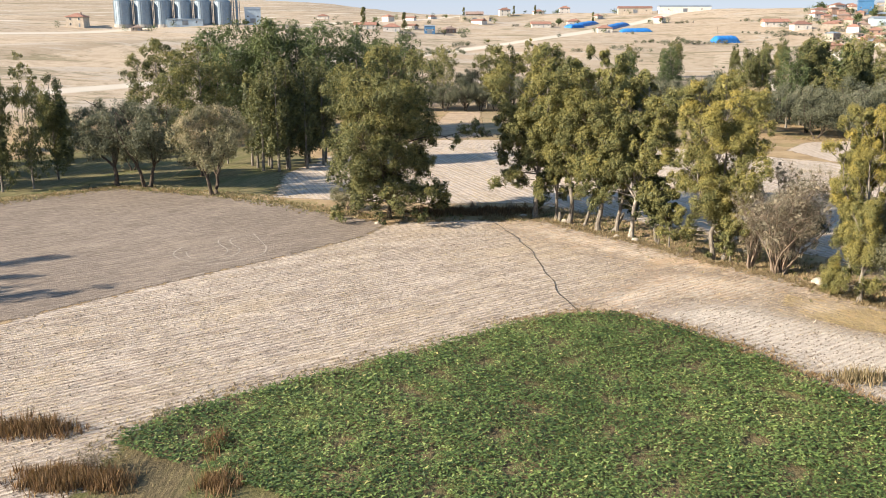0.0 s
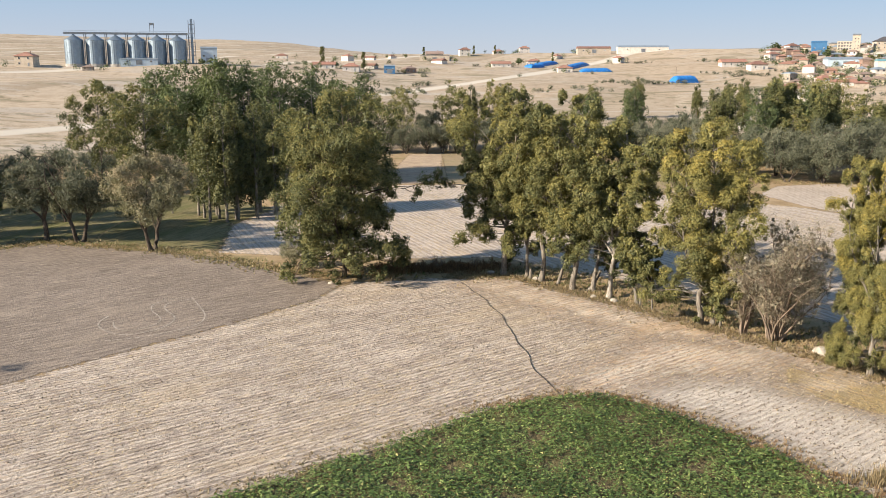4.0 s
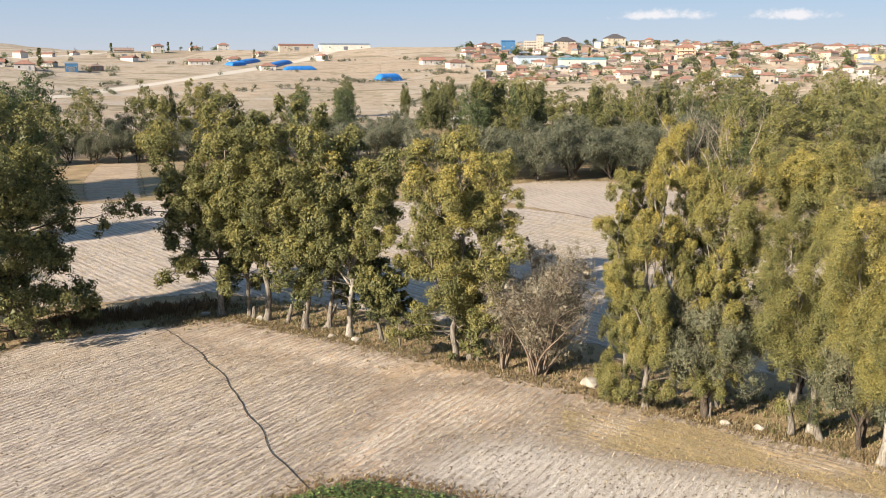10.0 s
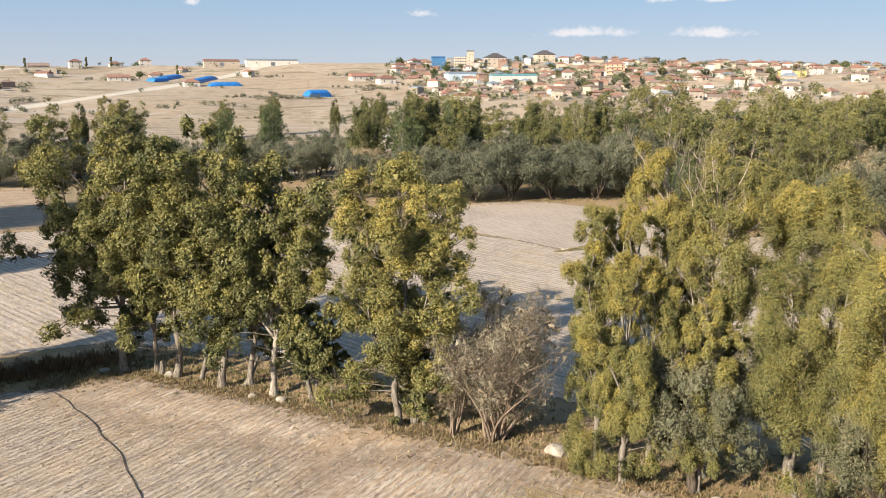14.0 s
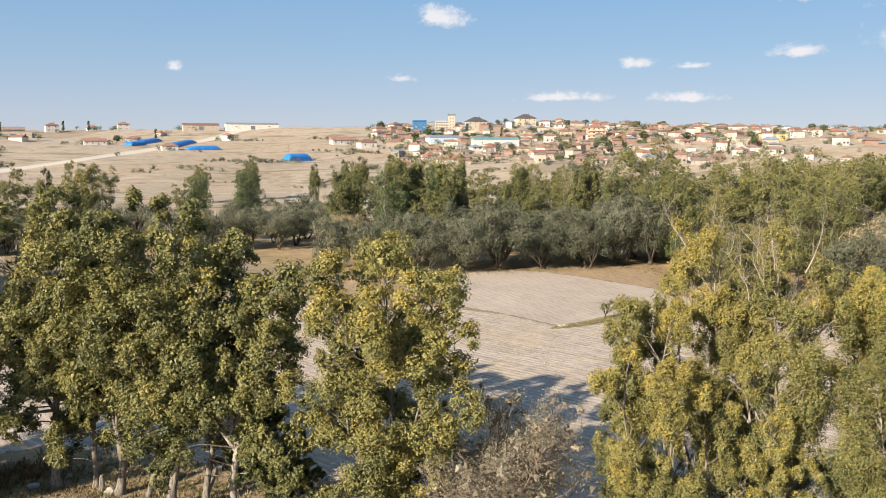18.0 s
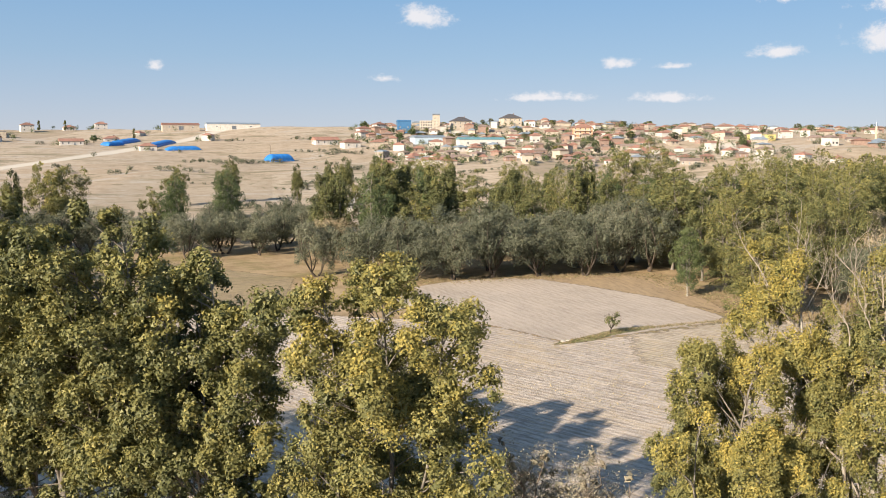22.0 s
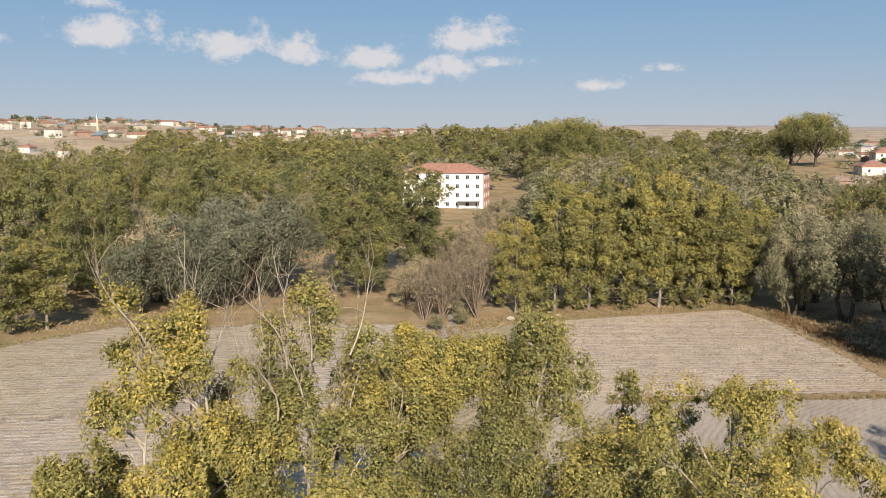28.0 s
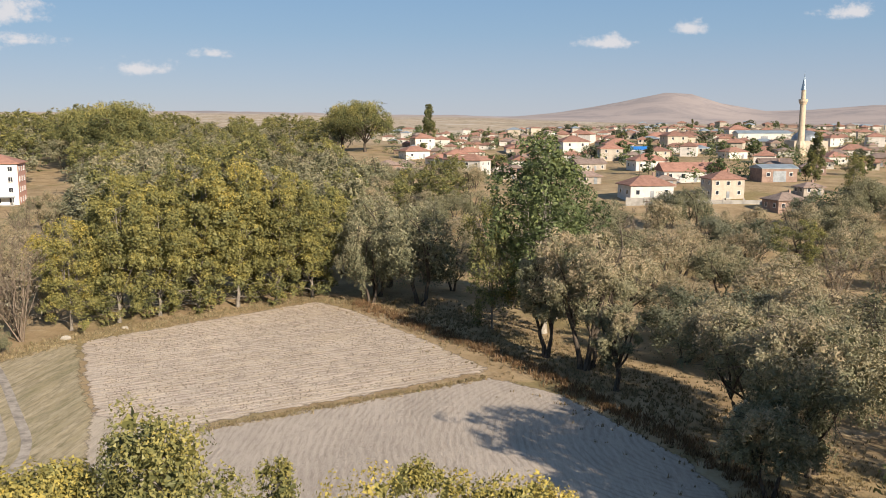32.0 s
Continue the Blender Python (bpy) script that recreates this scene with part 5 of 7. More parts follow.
WOOD = "trees of the eastern wood"
wood([(140, 232), (152, 214), (148, 190), (141, 178), (141, 168), (150, 152), (165, 146), (200, 142), (270, 165), (280, 270), (200, 285), (130, 285), (92, 262), (84, 246)], 115, 7.5,
     [(POP, 19, 26, 1.0), (POP, 18, 25, 1.1), (POPG, 18, 25, 0.9), (WIL, 13, 18, 1.1), (POPD, 18, 25, 0.9), (DEADP, 20, 25, 1), (WILB, 12, 17, 1.1), (POP, 17, 24, 1.2)], WOOD, clear_of_school)
wood([(215, 145), (300, 158), (480, 160), (600, 240), (470, 320), (280, 270), (265, 180)], 110, 12, [(POPF, 18, 25, 1.3), (POPF, 18, 24, 1.2), (WILF, 14, 18, 1.3)], WOOD, clear_of_school)
wood([(185, 55), (260, 30), (420, 20), (560, 60), (540, 150), (360, 112), (185, 94)], 105, 10.5, [(POPF, 16, 22, 1.2), (WILF, 13, 16, 1.3), (WILF, 13, 17, 1.2)], WOOD, clear_of_school)
wood([(372, 112), (385, 168), (480, 165), (600, 240), (760, 260), (800, 120), (760, -20), (600, -20), (540, 60), (520, 120)], 95, 17, [(POPF, 20, 28, 1.5), (POPF, 22, 27, 1.4), (WILF, 16, 20, 1.6)], WOOD)
plant(BROAD, 470, 112, 34, 1.0, BIG), plant(BROAD, 500, 130, 30, 1.0, BIG), plant(BROAD, 540, -18, 30, 1.0, BIG), plant(BROAD, 575, -10, 27, 0.9, BIG), plant(COL, 560, -62, 27, 1.3)

# yellow-green row at the head of the eastern field
EAST = "yellow-green trees at the head of the field"
for x, y, h, w in ((161.5, 93.5, 17, 1.0), (165, 87.5, 21, 1.0), (168, 82, 20, 1.05), (170, 76.5, 23.5, 1.0), (171.5, 70.5, 22, 1.05), (173, 64.5, 23, 1.0), (175.5, 58.5, 18.5, 1.1), (175, 88, 22, 1.1), (178, 79, 21, 1.1), (181, 70, 23, 1.1), (183, 60, 20, 1.1)):
    plant(EASTP, x, y, h, w, EAST)
for x, y, h, w in ((174.5, 48, 17.5, 0.85), (165.5, 43, 16.5, 1.0), (169, 50, 14, 0.8), (182, 44, 17, 1.0)):
    plant(WIL, x, y, h, w, STREAM)
plant(POPD, 143, 31, 27.5, 1.15, "", "tall dark green poplar over the willows"), plant(POPD, 151, 26, 25.5, 1.15, "", "dark green poplar behind the willows"), plant(POP, 147, 37, 20, 0.8)
for x, y, h, w in ((153, 106.5, 10.5, 0.9), (156.5, 99, 12, 0.8), (160, 104, 11, 0.9), (190, 108, 11.8, 1.0), (205, 104, 11, 1.0)):
    plant(BARE, x, y, h, w, "bare brown shrubs")
wood([(147, 106), (150, 118), (165, 116), (196, 112), (205, 100), (176, 98), (158, 97)], 16, 5.0, [(BARE, 6, 11, 1.1), (BARE, 7, 10, 1.1), (WILB, 6, 10, 1.0)], "bare brown shrubs")
for x, y, h, w in ((150, 100, 3.2, 1.0), (146, 103, 3.0, 1.0), (157, 103, 4, 1.0)):
    plant(WIL, x, y, h, w, "bare brown shrubs", "low green bush beside the track")
wood([(78, 24), (100, 16), (118, 20), (140, 22), (160, 30), (186, 42), (212, 22), (222, -25), (205, -55), (212, -92), (150, -75), (100, -35), (66, 0)], 88, 7.6, [(WIL, 8, 11, 1.2), (OLV, 8, 11, 1.2), (WILB, 8, 12, 1.2), (WILB, 8, 11, 1.2), (WILB, 8, 11, 1.1), (BARE, 7, 10, 1.2)], STREAM)
wood([(192, 100), (212, 112), (296, 124), (312, 116), (300, 100), (232, 88), (200, 90)], 34, 6.0, [(BARE, 5, 9, 1.1), (WILB, 5, 9, 1.1), (WIL, 5, 8, 1.1)], "bare brown shrubs")
wood([(186, 50), (214, 40), (232, 10), (262, 5), (300, -12), (330, 5), (310, 40), (240, 56)], 34, 8.5, [(WIL, 7, 10, 1.2), (POPF, 10, 14, 1.3), (WILB, 7, 10, 1.2), (POPF, 10, 13, 1.3)], WOOD)
plant(POPY, 163.9, -26, 12, 1.2, "", "yellow-leaved tree below the village")
for x, y, h in ((66, 30, 25), (59, 25, 24), (65, 25, 23), (60, 33, 24), (70, 33, 22)):
    plant(POP, x, y, h, 1.1, ROW)
# trees west of the fields, whose shade falls across them
for x, y, h in ((-80, 75, 23), (-88, 80, 22), (-92, 87, 24), (-70, 42, 18)):
    plant(POP, x, y, h, 0.8, "poplars west of the fields")

# small lone tree between the fields
stand(willow("small crooked fruit tree on the bank", 3.6, 4.2, 140, 420, 0.2, mat=LEAF_POPLAR, tone=0.3, stems=1, name="fruit_tree", slim=0.6, gaps=0.6, fuzz=0.55), 98.6, 162.3)
for x, y, h, w in ((4.7, 129.9, 2.5, 1.3), (10.1, 131.2, 1.9, 1.5), (-22, 49.5, 2.2, 1.2)):
    plant(BARE, x, y, h, w, "dark shrubs", "low dark shrub at the field's edge")

# ---- sugar beet ----
BEET = [(-24, 40), (-21.5, 49.5), (-22, 54.6), (-19.8, 58.2), (-14.2, 62.5), (-6.8, 67.8), (3.1, 75), (6.2, 78), (13.3, 81), (17.5, 80.8), (22, 76.3), (26.8, 70), (29.2, 64.2), (32.3, 59.1), (37, 50), (40, 40)]
rng = np.random.default_rng(3)
bx, by = np.meshgrid(np.arange(-26, 42, 0.42), np.arange(40, 84, 0.34))
bx, by = bx.ravel(), by.ravel()
ang = radians(-28)
bxr, byr = (bx - 8) * math.cos(ang) - (by - 60) * math.sin(ang) + 8, (bx - 8) * math.sin(ang) + (by - 60) * math.cos(ang) + 60
bxr, byr = bxr + rng.normal(0, 0.06, len(bx)), byr + rng.normal(0, 0.06, len(bx))
gap = np.sin(bxr * 0.9 + 2 * np.sin(byr * 0.31)) * np.sin(byr * 0.7 + 1.4 * np.sin(bxr * 0.23))
ok = np.array([inside(a, b, BEET) for a, b in zip(bxr, byr)]) & (rng.random(len(bx)) < np.where(gap > 0.75, 0.4, 0.98))
px, py = bxr[ok], byr[ok]
n, per = len(px), 11
k = np.repeat(np.arange(n), per)
a = rng.uniform(0, 2 * np.pi, n * per)
size_p = rng.uniform(0.75, 1.2, n) * np.clip(1.05 - 0.25 * gap[ok], 0.6, 1.1)
ln = size_p[k] * rng.uniform(0.13, 0.25, n * per)
rise = rng.uniform(0.2, 1.2, n * per)
out = np.stack([np.cos(a), np.sin(a), np.zeros_like(a)], 1)
root = np.stack([px[k], py[k], np.full(n * per, 0.06)], 1) + out * (0.02 + 0.10 * rng.random(n * per))[:, None]
mid = root + out * (ln * 0.35)[:, None] + np.stack([0 * a, 0 * a, ln * rise * 1.2 + 0.10], 1)
tip = mid + out * (ln * 0.8)[:, None] + np.stack([0 * a, 0 * a, ln * (0.45 - 0.9 * rng.random(n * per))], 1)
side = np.stack([-np.sin(a), np.cos(a), rng.normal(0, 0.3, n * per)], 1) * (ln * 0.42)[:, None]
q = np.stack([mid - side * 0.8 - out * (ln * 0.3)[:, None], mid + side * 0.8 - out * (ln * 0.3)[:, None], tip], 1).reshape(-1, 3)
patchy = 0.42 + 0.12 * np.sin(px * 0.21) * np.sin(py * 0.17 + 1) + 0.10 * gap[ok]
tint = np.clip(patchy[k] + rng.normal(0, 0.19, n * per), 0, 0.95)
tint[rng.random(n * per) < 0.02] = 1.0
field("beet_field", "dark moist soil of the beet field under the leaves", BEET, field_mat("beet_soil", (0.17, 0.13, 0.075), (0.08, 0.07, 0.035), (0.26, 0.21, 0.10), 0, 0.5, 0.4, 0.4, 0.4, green=0.8), 0.06, 2.2, 15)
tagged(new("beet_plants", mesh_of("beet_plants", q, np.arange(3 * n * per).reshape(-1, 3), LEAF_BEET, tint=np.repeat(tint, 3))), "dense field of broad-leaved green sugar beet", "crop", kind="stuff")

# ---- hose ----
curve = bpy.data.curves.new("hose", "CURVE")
curve.dimensions, curve.bevel_depth, curve.bevel_resolution = "3D", 0.03, 2
hp = np.array([(7.2, 123), (7.6, 121.9), (9.2, 116.5), (10.2, 112.5), (11.1, 107), (11.3, 102.2), (11.75, 98.6), (11.7, 95.8), (12.3, 91.5), (12.1, 88.2), (13.0, 84), (13.4, 80.6), (14.2, 77.5)])
hr = np.random.default_rng(12)
hp = np.repeat(hp, 3, 0)[:-2]
for i in range(0, len(hp) - 1, 3):
    hp[i + 1], hp[i + 2] = (2 * hp[i] + hp[i + 3]) / 3 + hr.normal(0, 0.22, 2), (hp[i] + 2 * hp[i + 3]) / 3 + hr.normal(0, 0.22, 2)
sp = curve.splines.new("NURBS")
sp.points.add(len(hp) - 1)
for p, (x, y) in zip(sp.points, hp):
    p.co = (x, y, 0.09, 1)
sp.use_endpoint_u, sp.order_u = True, 4
curve.materials.append(plain_mat("black_hose", (0.03, 0.028, 0.027), 0.5, 0.2))
tagged(new("irrigation_hose", curve), "black irrigation hose winding across the stubble", "hose")

# ---- buildings ----
WALL_W = plain_mat("white_render", (0.66, 0.62, 0.56), 0.85, 0.12, 0.6, own=0.14)
WALL_C = plain_mat("cream_render", (0.56, 0.48, 0.38), 0.85, 0.14, 0.6, own=0.14)
WALL_P = plain_mat("pink_render", (0.60, 0.34, 0.27), 0.85, 0.12, 0.6)
WALL_B = plain_mat("brick_wall", (0.36, 0.25, 0.195), 0.9, 0.2, 0.8, own=0.12)
WALL_S = plain_mat("stone_wall", (0.45, 0.39, 0.32), 0.92, 0.25, 0.7, own=0.12)
WALL_L = plain_mat("pale_blue_render", (0.50, 0.60, 0.68), 0.85, 0.1, 0.6)
WALL_Y = plain_mat("yellow_render", (0.60, 0.49, 0.20), 0.8, 0.1, 0.6)
ROOF_R = tile_mat("clay_tiles", (0.37, 0.205, 0.152))
ROOF_O = tile_mat("old_clay_tiles", (0.31, 0.235, 0.195))
ROOF_D = tile_mat("dark_roofing", (0.12, 0.115, 0.12))
ROOF_G = plain_mat("sheet_roof", (0.33, 0.38, 0.42), 0.5, 0.15, 0.4, 0.3)
ROOF_T = plain_mat("teal_sheet_roof", (0.20, 0.40, 0.42), 0.5, 0.15, 0.4, 0.2)
TARP = plain_mat("blue_tarpaulin", (0.035, 0.22, 0.62), 0.45, 0.2, 0.35, bump=0.5)
GLASS = plain_mat("window_glass", (0.035, 0.04, 0.05), 0.12, 0.1, 1.0, spec=0.6)
FRAME = plain_mat("white_frame", (0.75, 0.74, 0.72), 0.6, 0.05)
STEEL = plain_mat("galvanised_steel", (0.33, 0.40, 0.46), 0.45, 0.12, 0.5, 0.75)
STEEL_D = plain_mat("grey_steel", (0.30, 0.32, 0.34), 0.5, 0.2, 0.7, 0.6)
CONC = plain_mat("weathered_concrete", (0.46, 0.43, 0.39), 0.9, 0.22, 0.5)
STONE_M = plain_mat("minaret_stone", (0.60, 0.49, 0.36), 0.9, 0.15, 0.8)
BLUE_W = plain_mat("blue_cladding", (0.07, 0.19, 0.36), 0.5, 0.1, 0.4)


def box_bm(x0, x1, y0, y1, z0, z1, bm=None, m=Matrix()):
    bm = bm or bmesh.new()
    v = [bm.verts.new(m @ Vector(p)) for p in ((x0, y0, z0), (x1, y0, z0), (x1, y1, z0), (x0, y1, z0), (x0, y0, z1), (x1, y0, z1), (x1, y1, z1), (x0, y1, z1))]
    for f in ((0, 3, 2, 1), (4, 5, 6, 7), (0, 1, 5, 4), (1, 2, 6, 5), (2, 3, 7, 6), (3, 0, 4, 7)):
        bm.faces.new([v[i] for i in f])
    return bm


def hip_bm(w, d, z, rise, over=0.55, gable=False, bm=None, m=Matrix()):
    """A hipped or gabled roof with thick eaves over a w by d house."""
    bm = bm or bmesh.new()
    x, y = w / 2 + over, d / 2 + over
    t = 0.22
    r = max(0.4, x - (0 if gable else min(y, x - 0.4)))
    if gable:
        r = x
    lo = [bm.verts.new(m @ Vector(p)) for p in ((-x, -y, z - t), (x, -y, z - t), (x, y, z - t), (-x, y, z - t))]
    hi = [bm.verts.new(m @ Vector(p)) for p in ((-x, -y, z), (x, -y, z), (x, y, z), (-x, y, z))]
    a, b = bm.verts.new(m @ Vector((-r, 0, z + rise))), bm.verts.new(m @ Vector((r, 0, z + rise)))
    bm.faces.new(lo[::-1])
    for i in range(4):
        bm.faces.new((lo[i], lo[(i + 1) % 4], hi[(i + 1) % 4], hi[i]))
    bm.faces.new((hi[0], hi[1], b, a))
    bm.faces.new((hi[2], hi[3], a, b))
    bm.faces.new((hi[1], hi[2], b))
    bm.faces.new((hi[3], hi[0], a))
    return bm


PANES = {}


def window_bm(w, h, pane):
    """A frame with its reveal, all of one piece, and the recessed pane in it."""
    bm = bmesh.new()
    t = 0.10
    rings = [[bm.verts.new((x * sx, y, z0 + (h - 2 * z0) * up)) for sx, up in ((-1, 0), (1, 0), (1, 1), (-1, 1))]
             for x, y, z0 in ((w / 2, 0.06, 0.0), (w / 2, -0.06, 0.0), (w / 2 - t, -0.06, t), (w / 2 - t, 0.02, t))]
    for a, b in zip(rings, rings[1:]):
        for i in range(4):
            bm.faces.new((a[i], a[(i + 1) % 4], b[(i + 1) % 4], b[i]))
    if pane:
        bm.faces.new(rings[-1]).material_index = 1
    return bm


def window(parent, x, y, z, w, h, face, split=True):
    """A framed window on a wall; face: the wall's outward turn in degrees; split: with two panes and a sill of their own."""
    key = (w, h, split)
    if key not in PANES:
        sets = [("window", window_bm(w, h, not split), (FRAME, GLASS))]
        if split:
            sets.append(("pane", box_bm(0.04, w / 2 - 0.1, -0.01, 0.04, 0.1, h - 0.1), (GLASS,)))
            sets.append(("sill", box_bm(-w / 2 - 0.08, w / 2 + 0.08, -0.16, 0.05, -0.09, 0.0), (CONC,)))
        PANES[key] = []
        for nm, bm, mats in sets:
            me = bpy.data.meshes.new(nm)
            bm.to_mesh(me)
            bm.free()
            for m in mats:
                me.materials.append(m)
            PANES[key].append((nm, me))
    o = new("window", PANES[key][0][1])
    o.parent = parent
    o.matrix_basis = pose(x, y, z, 0, 0, face)
    for nm, me in PANES[key][1:]:
        for turn in ((0, 180) if nm == "pane" else (0,)):
            p = new(nm, me)
            p.parent = o
            p.matrix_basis = pose(0, 0.03 if turn else 0, 0, 0, 0, turn)
    return o


def house(label, w, d, h, wall, roof, rise, floors=1, gable=False, across=3, deep=2, chimney=True, name="house", far=False):
    t = tagged(new(name), label, "house")
    part("wall", box_bm(-w / 2, w / 2, -d / 2, d / 2, -2.5, h), wall, t)
    part("roof", hip_bm(w, d, h, rise, gable=gable), roof, t)
    fh = h / floors
    for f in range(floors):
        for i in range(across):
            x = -w / 2 + w * (i + 0.5) / across
            for y, face in ((-d / 2 - 0.03, 0), (d / 2 + 0.03, 180))[:1 if far else 2]:
                if f == 0 and i == across // 2 and face == 0:
                    dr = part("door", box_bm(x - 0.5, x + 0.5, y - 0.05, y + 0.06, 0.0, 2.1), STEEL_D, t, "dark metal door")
                    if not far:
                        part("door_step", box_bm(x - 0.8, x + 0.8, y - 0.5, y + 0.02, -0.5, 0.0), CONC, t)
                else:
                    window(t, x, y, f * fh + 1.0, 1.2, min(1.35, fh - 1.3), face, False)
        for i in range(deep):
            y = -d / 2 + d * (i + 0.5) / deep
            for x, face in ((-w / 2 - 0.03, -90), (w / 2 + 0.03, 90))[:1 if far else 2]:
                window(t, x, y, f * fh + 1.0, 1.2, min(1.35, fh - 1.3), face, False)
    if chimney:
        part("chimney", box_bm(w * 0.18, w * 0.18 + 0.6, 0.4, 1.0, h + 0.2, h + rise + 0.7), WALL_B, t)
    return t


KINDS = (
    ("white house with a red hipped tile roof", 12, 9, 3.6, WALL_W, ROOF_R, 2.3, 1, False, 3),
    ("two-storey cream house with a red tile roof", 11, 9.5, 6.2, WALL_C, ROOF_R, 2.3, 2, False, 3),
    ("low old house with a faded tile roof", 14, 7.5, 3.2, WALL_S, ROOF_O, 2.0, 1, True, 4),
    ("two-storey white house with a red hipped roof", 12, 10, 6.4, WALL_W, ROOF_R, 2.5, 2, False, 3),
    ("brick house with a faded tile roof", 10, 8, 3.4, WALL_B, ROOF_O, 2.0, 1, False, 3),
    ("long low house with a red gabled roof", 18, 8, 3.2, WALL_W, ROOF_R, 2.2, 1, True, 5),
    ("small stone outbuilding with an old tile roof", 7, 5.5, 2.6, WALL_S, ROOF_O, 1.4, 1, False, 2),
)
HOUSES = [Stock(lambda k=k: house(*k)) for k in KINDS]
HOUSES_FAR = [Stock(lambda k=k: house(*k[:9], max(2, k[9] - 1), 1, True, "house", True)) for k in KINDS]
VILLAGE = "village houses"
built = []


def home(kind, x, y, turn=0.0, scale=1.0, label=""):
    built.append((x, y))
    return (HOUSES if math.hypot(x - 40, y - 60) < 360 else HOUSES_FAR)[kind].put(x, y, turn, (0.86 if y < 0 else 0.72) * scale, 1.0, VILLAGE, label)


def shed(label, x, y, w, d, h, turn, wall, roof, rise=1.0, name="shed", z=None):
    s = tagged(new(name), label, "building")
    part("wall", box_bm(-w / 2, w / 2, -d / 2, d / 2, -3, h), wall, s)
    part("roof", hip_bm(w, d, h, rise, 0.3, True), roof, s)
    part("gate", box_bm(-2, 2, -d / 2 - 0.08, -d / 2 + 0.05, 0, min(3.2, h - 0.4)), STEEL_D, s, "grey metal gate")
    for i in (-1, 1):
        window(s, i * w * 0.32, -d / 2 - 0.03, h * 0.4, 1.2, 1.2, 0, False)
    s.matrix_basis = pose(x, y, ground_z(x, y) if z is None else z, 0, 0, turn)
    built.append((x, y))
    return s


# the eastern village
for k, x, y, turn, s in ((5, 272, -70, -28, 1.25), (0, 251, -43, -20, 1.2), (1, 240, -60, -25, 0.95), (4, 219, -64, -15, 0.95), (6, 292, -45, -30, 1.2), (0, 322, -82, -20, 1.15), (2, 338, -66, -10, 1.0), (1, 372, -92, -30, 1.0),
                         (3, 440, -105, -20, 1.3), (0, 448, -134, -30, 1.4), (3, 385, -28, 0, 0.9), (0, 470, -60, -10, 1.3), (3, 545, -54, -10, 1.2), (0, 480, -33, -5, 1.3), (4, 405, -3, 10, 1.1), (2, 352, -2, -5, 1.0), (0, 440, -36, 0, 1.1),
                         (4, 272, -99, -30, 1.15), (0, 362, -206, -40, 1.2), (3, 560, -280, -30, 1.3), (0, 498, -184, -30, 1.1), (1, 447, -166, -20, 1.2), (0, 405, -220, -35, 1.0), (0, 316, -181, -30, 0.9), (6, 233, -82, -20, 1.0), (6, 262, -55, -28, 1.0), (2, 300, -120, -40, 0.9), (6, 330, -30, 5, 1.1)):
    home(k, x, y, turn - 75, s)
shed("long white workshop with a grey sheet roof", 480, -243, 30, 11, 5.0, -110, WALL_W, ROOF_G, 1.6)
shed("small house roofed with a blue tarpaulin", 395, -118, 12, 8, 3.2, -100, WALL_W, TARP, 1.2)
shed("brick workshop with a grey sheet roof", 262, -92, 11, 8, 4.2, -100, WALL_B, ROOF_G, 1.0)
# yard wall before the nearest houses
yard = tagged(new("yard_wall"), "long grey plastered yard wall below the houses", "wall")
for i in range(9):
    part("wall_panel", box_bm(i * 5.0, i * 5.0 + 4.6, -0.12, 0.12, -2, 1.9 + 0.15 * math.sin(i)), CONC, yard)
    part("wall_post", box_bm(i * 5.0 + 4.6, i * 5.0 + 5.0, -0.2, 0.2, -2, 2.2), CONC, yard)
yard.matrix_basis = pose(243, -33, ground_z(236, -45) - 0.3, 0, 0, -118)


FAR_ROOFS = (ROOF_R, ROOF_O, ROOF_R, ROOF_G)
far_bm = bmesh.new()


def far_house(x, y, w, d, h, rise, turn, wall, roof):
    """A small distant house, added to the one mesh of the far village: wall, hipped roof, dark windows."""
    m = pose(x, y, ground_z(x, y), 0, 0, turn)
    n = len(far_bm.faces)
    box_bm(-w / 2, w / 2, -d / 2, d / 2, -2.0, h, far_bm, m=m)
    k = len(far_bm.faces)
    hip_bm(w, d, h, rise, bm=far_bm, m=m)
    r = len(far_bm.faces)
    for i in (-1, 1):
        box_bm(i * w * 0.26 - 0.6, i * w * 0.26 + 0.6, -d / 2 - 0.05, -d / 2 + 0.1, 1.0, min(h - 0.3, 2.2), far_bm, m=m)
        box_bm(-w / 2 - 0.05, -w / 2 + 0.1, i * d * 0.24 - 0.55, i * d * 0.24 + 0.55, 1.0, min(h - 0.3, 2.2), far_bm, m=m)
    far_bm.faces.ensure_lookup_table()
    for i in range(n, len(far_bm.faces)):
        far_bm.faces[i].material_index = wall if i < k else 4 + roof if i < r else 8


def in_town(n, a0, a1, r0, r1, gap, kinds, joined=False):
    made = tries = 0
    while made < n and tries < 60 * n:
        tries += 1
        a, r = radians(rs.uniform(a0, a1)), math.sqrt(rs.uniform(r0 * r0, r1 * r1))
        x, y = CX + r * math.sin(a), CY + r * math.cos(a)
        if any((x - p) ** 2 + (y - q) ** 2 < gap * gap for p, q in built):
            continue
        turn = rs.choice((0, 90, 180, 270)) + rs.gauss(-25, 14)
        if joined:
            built.append((x, y))
            far_house(x, y, rs.uniform(6, 11), rs.uniform(5, 8), rs.choice((2.5, 2.8, 3.0, 5.2)), rs.uniform(1.0, 1.9), turn, rs.randrange(4), rs.randrange(4))
        else:
            home(rs.choice(kinds), x, y, turn, rs.uniform(0.8, 1.1))
        made += 1


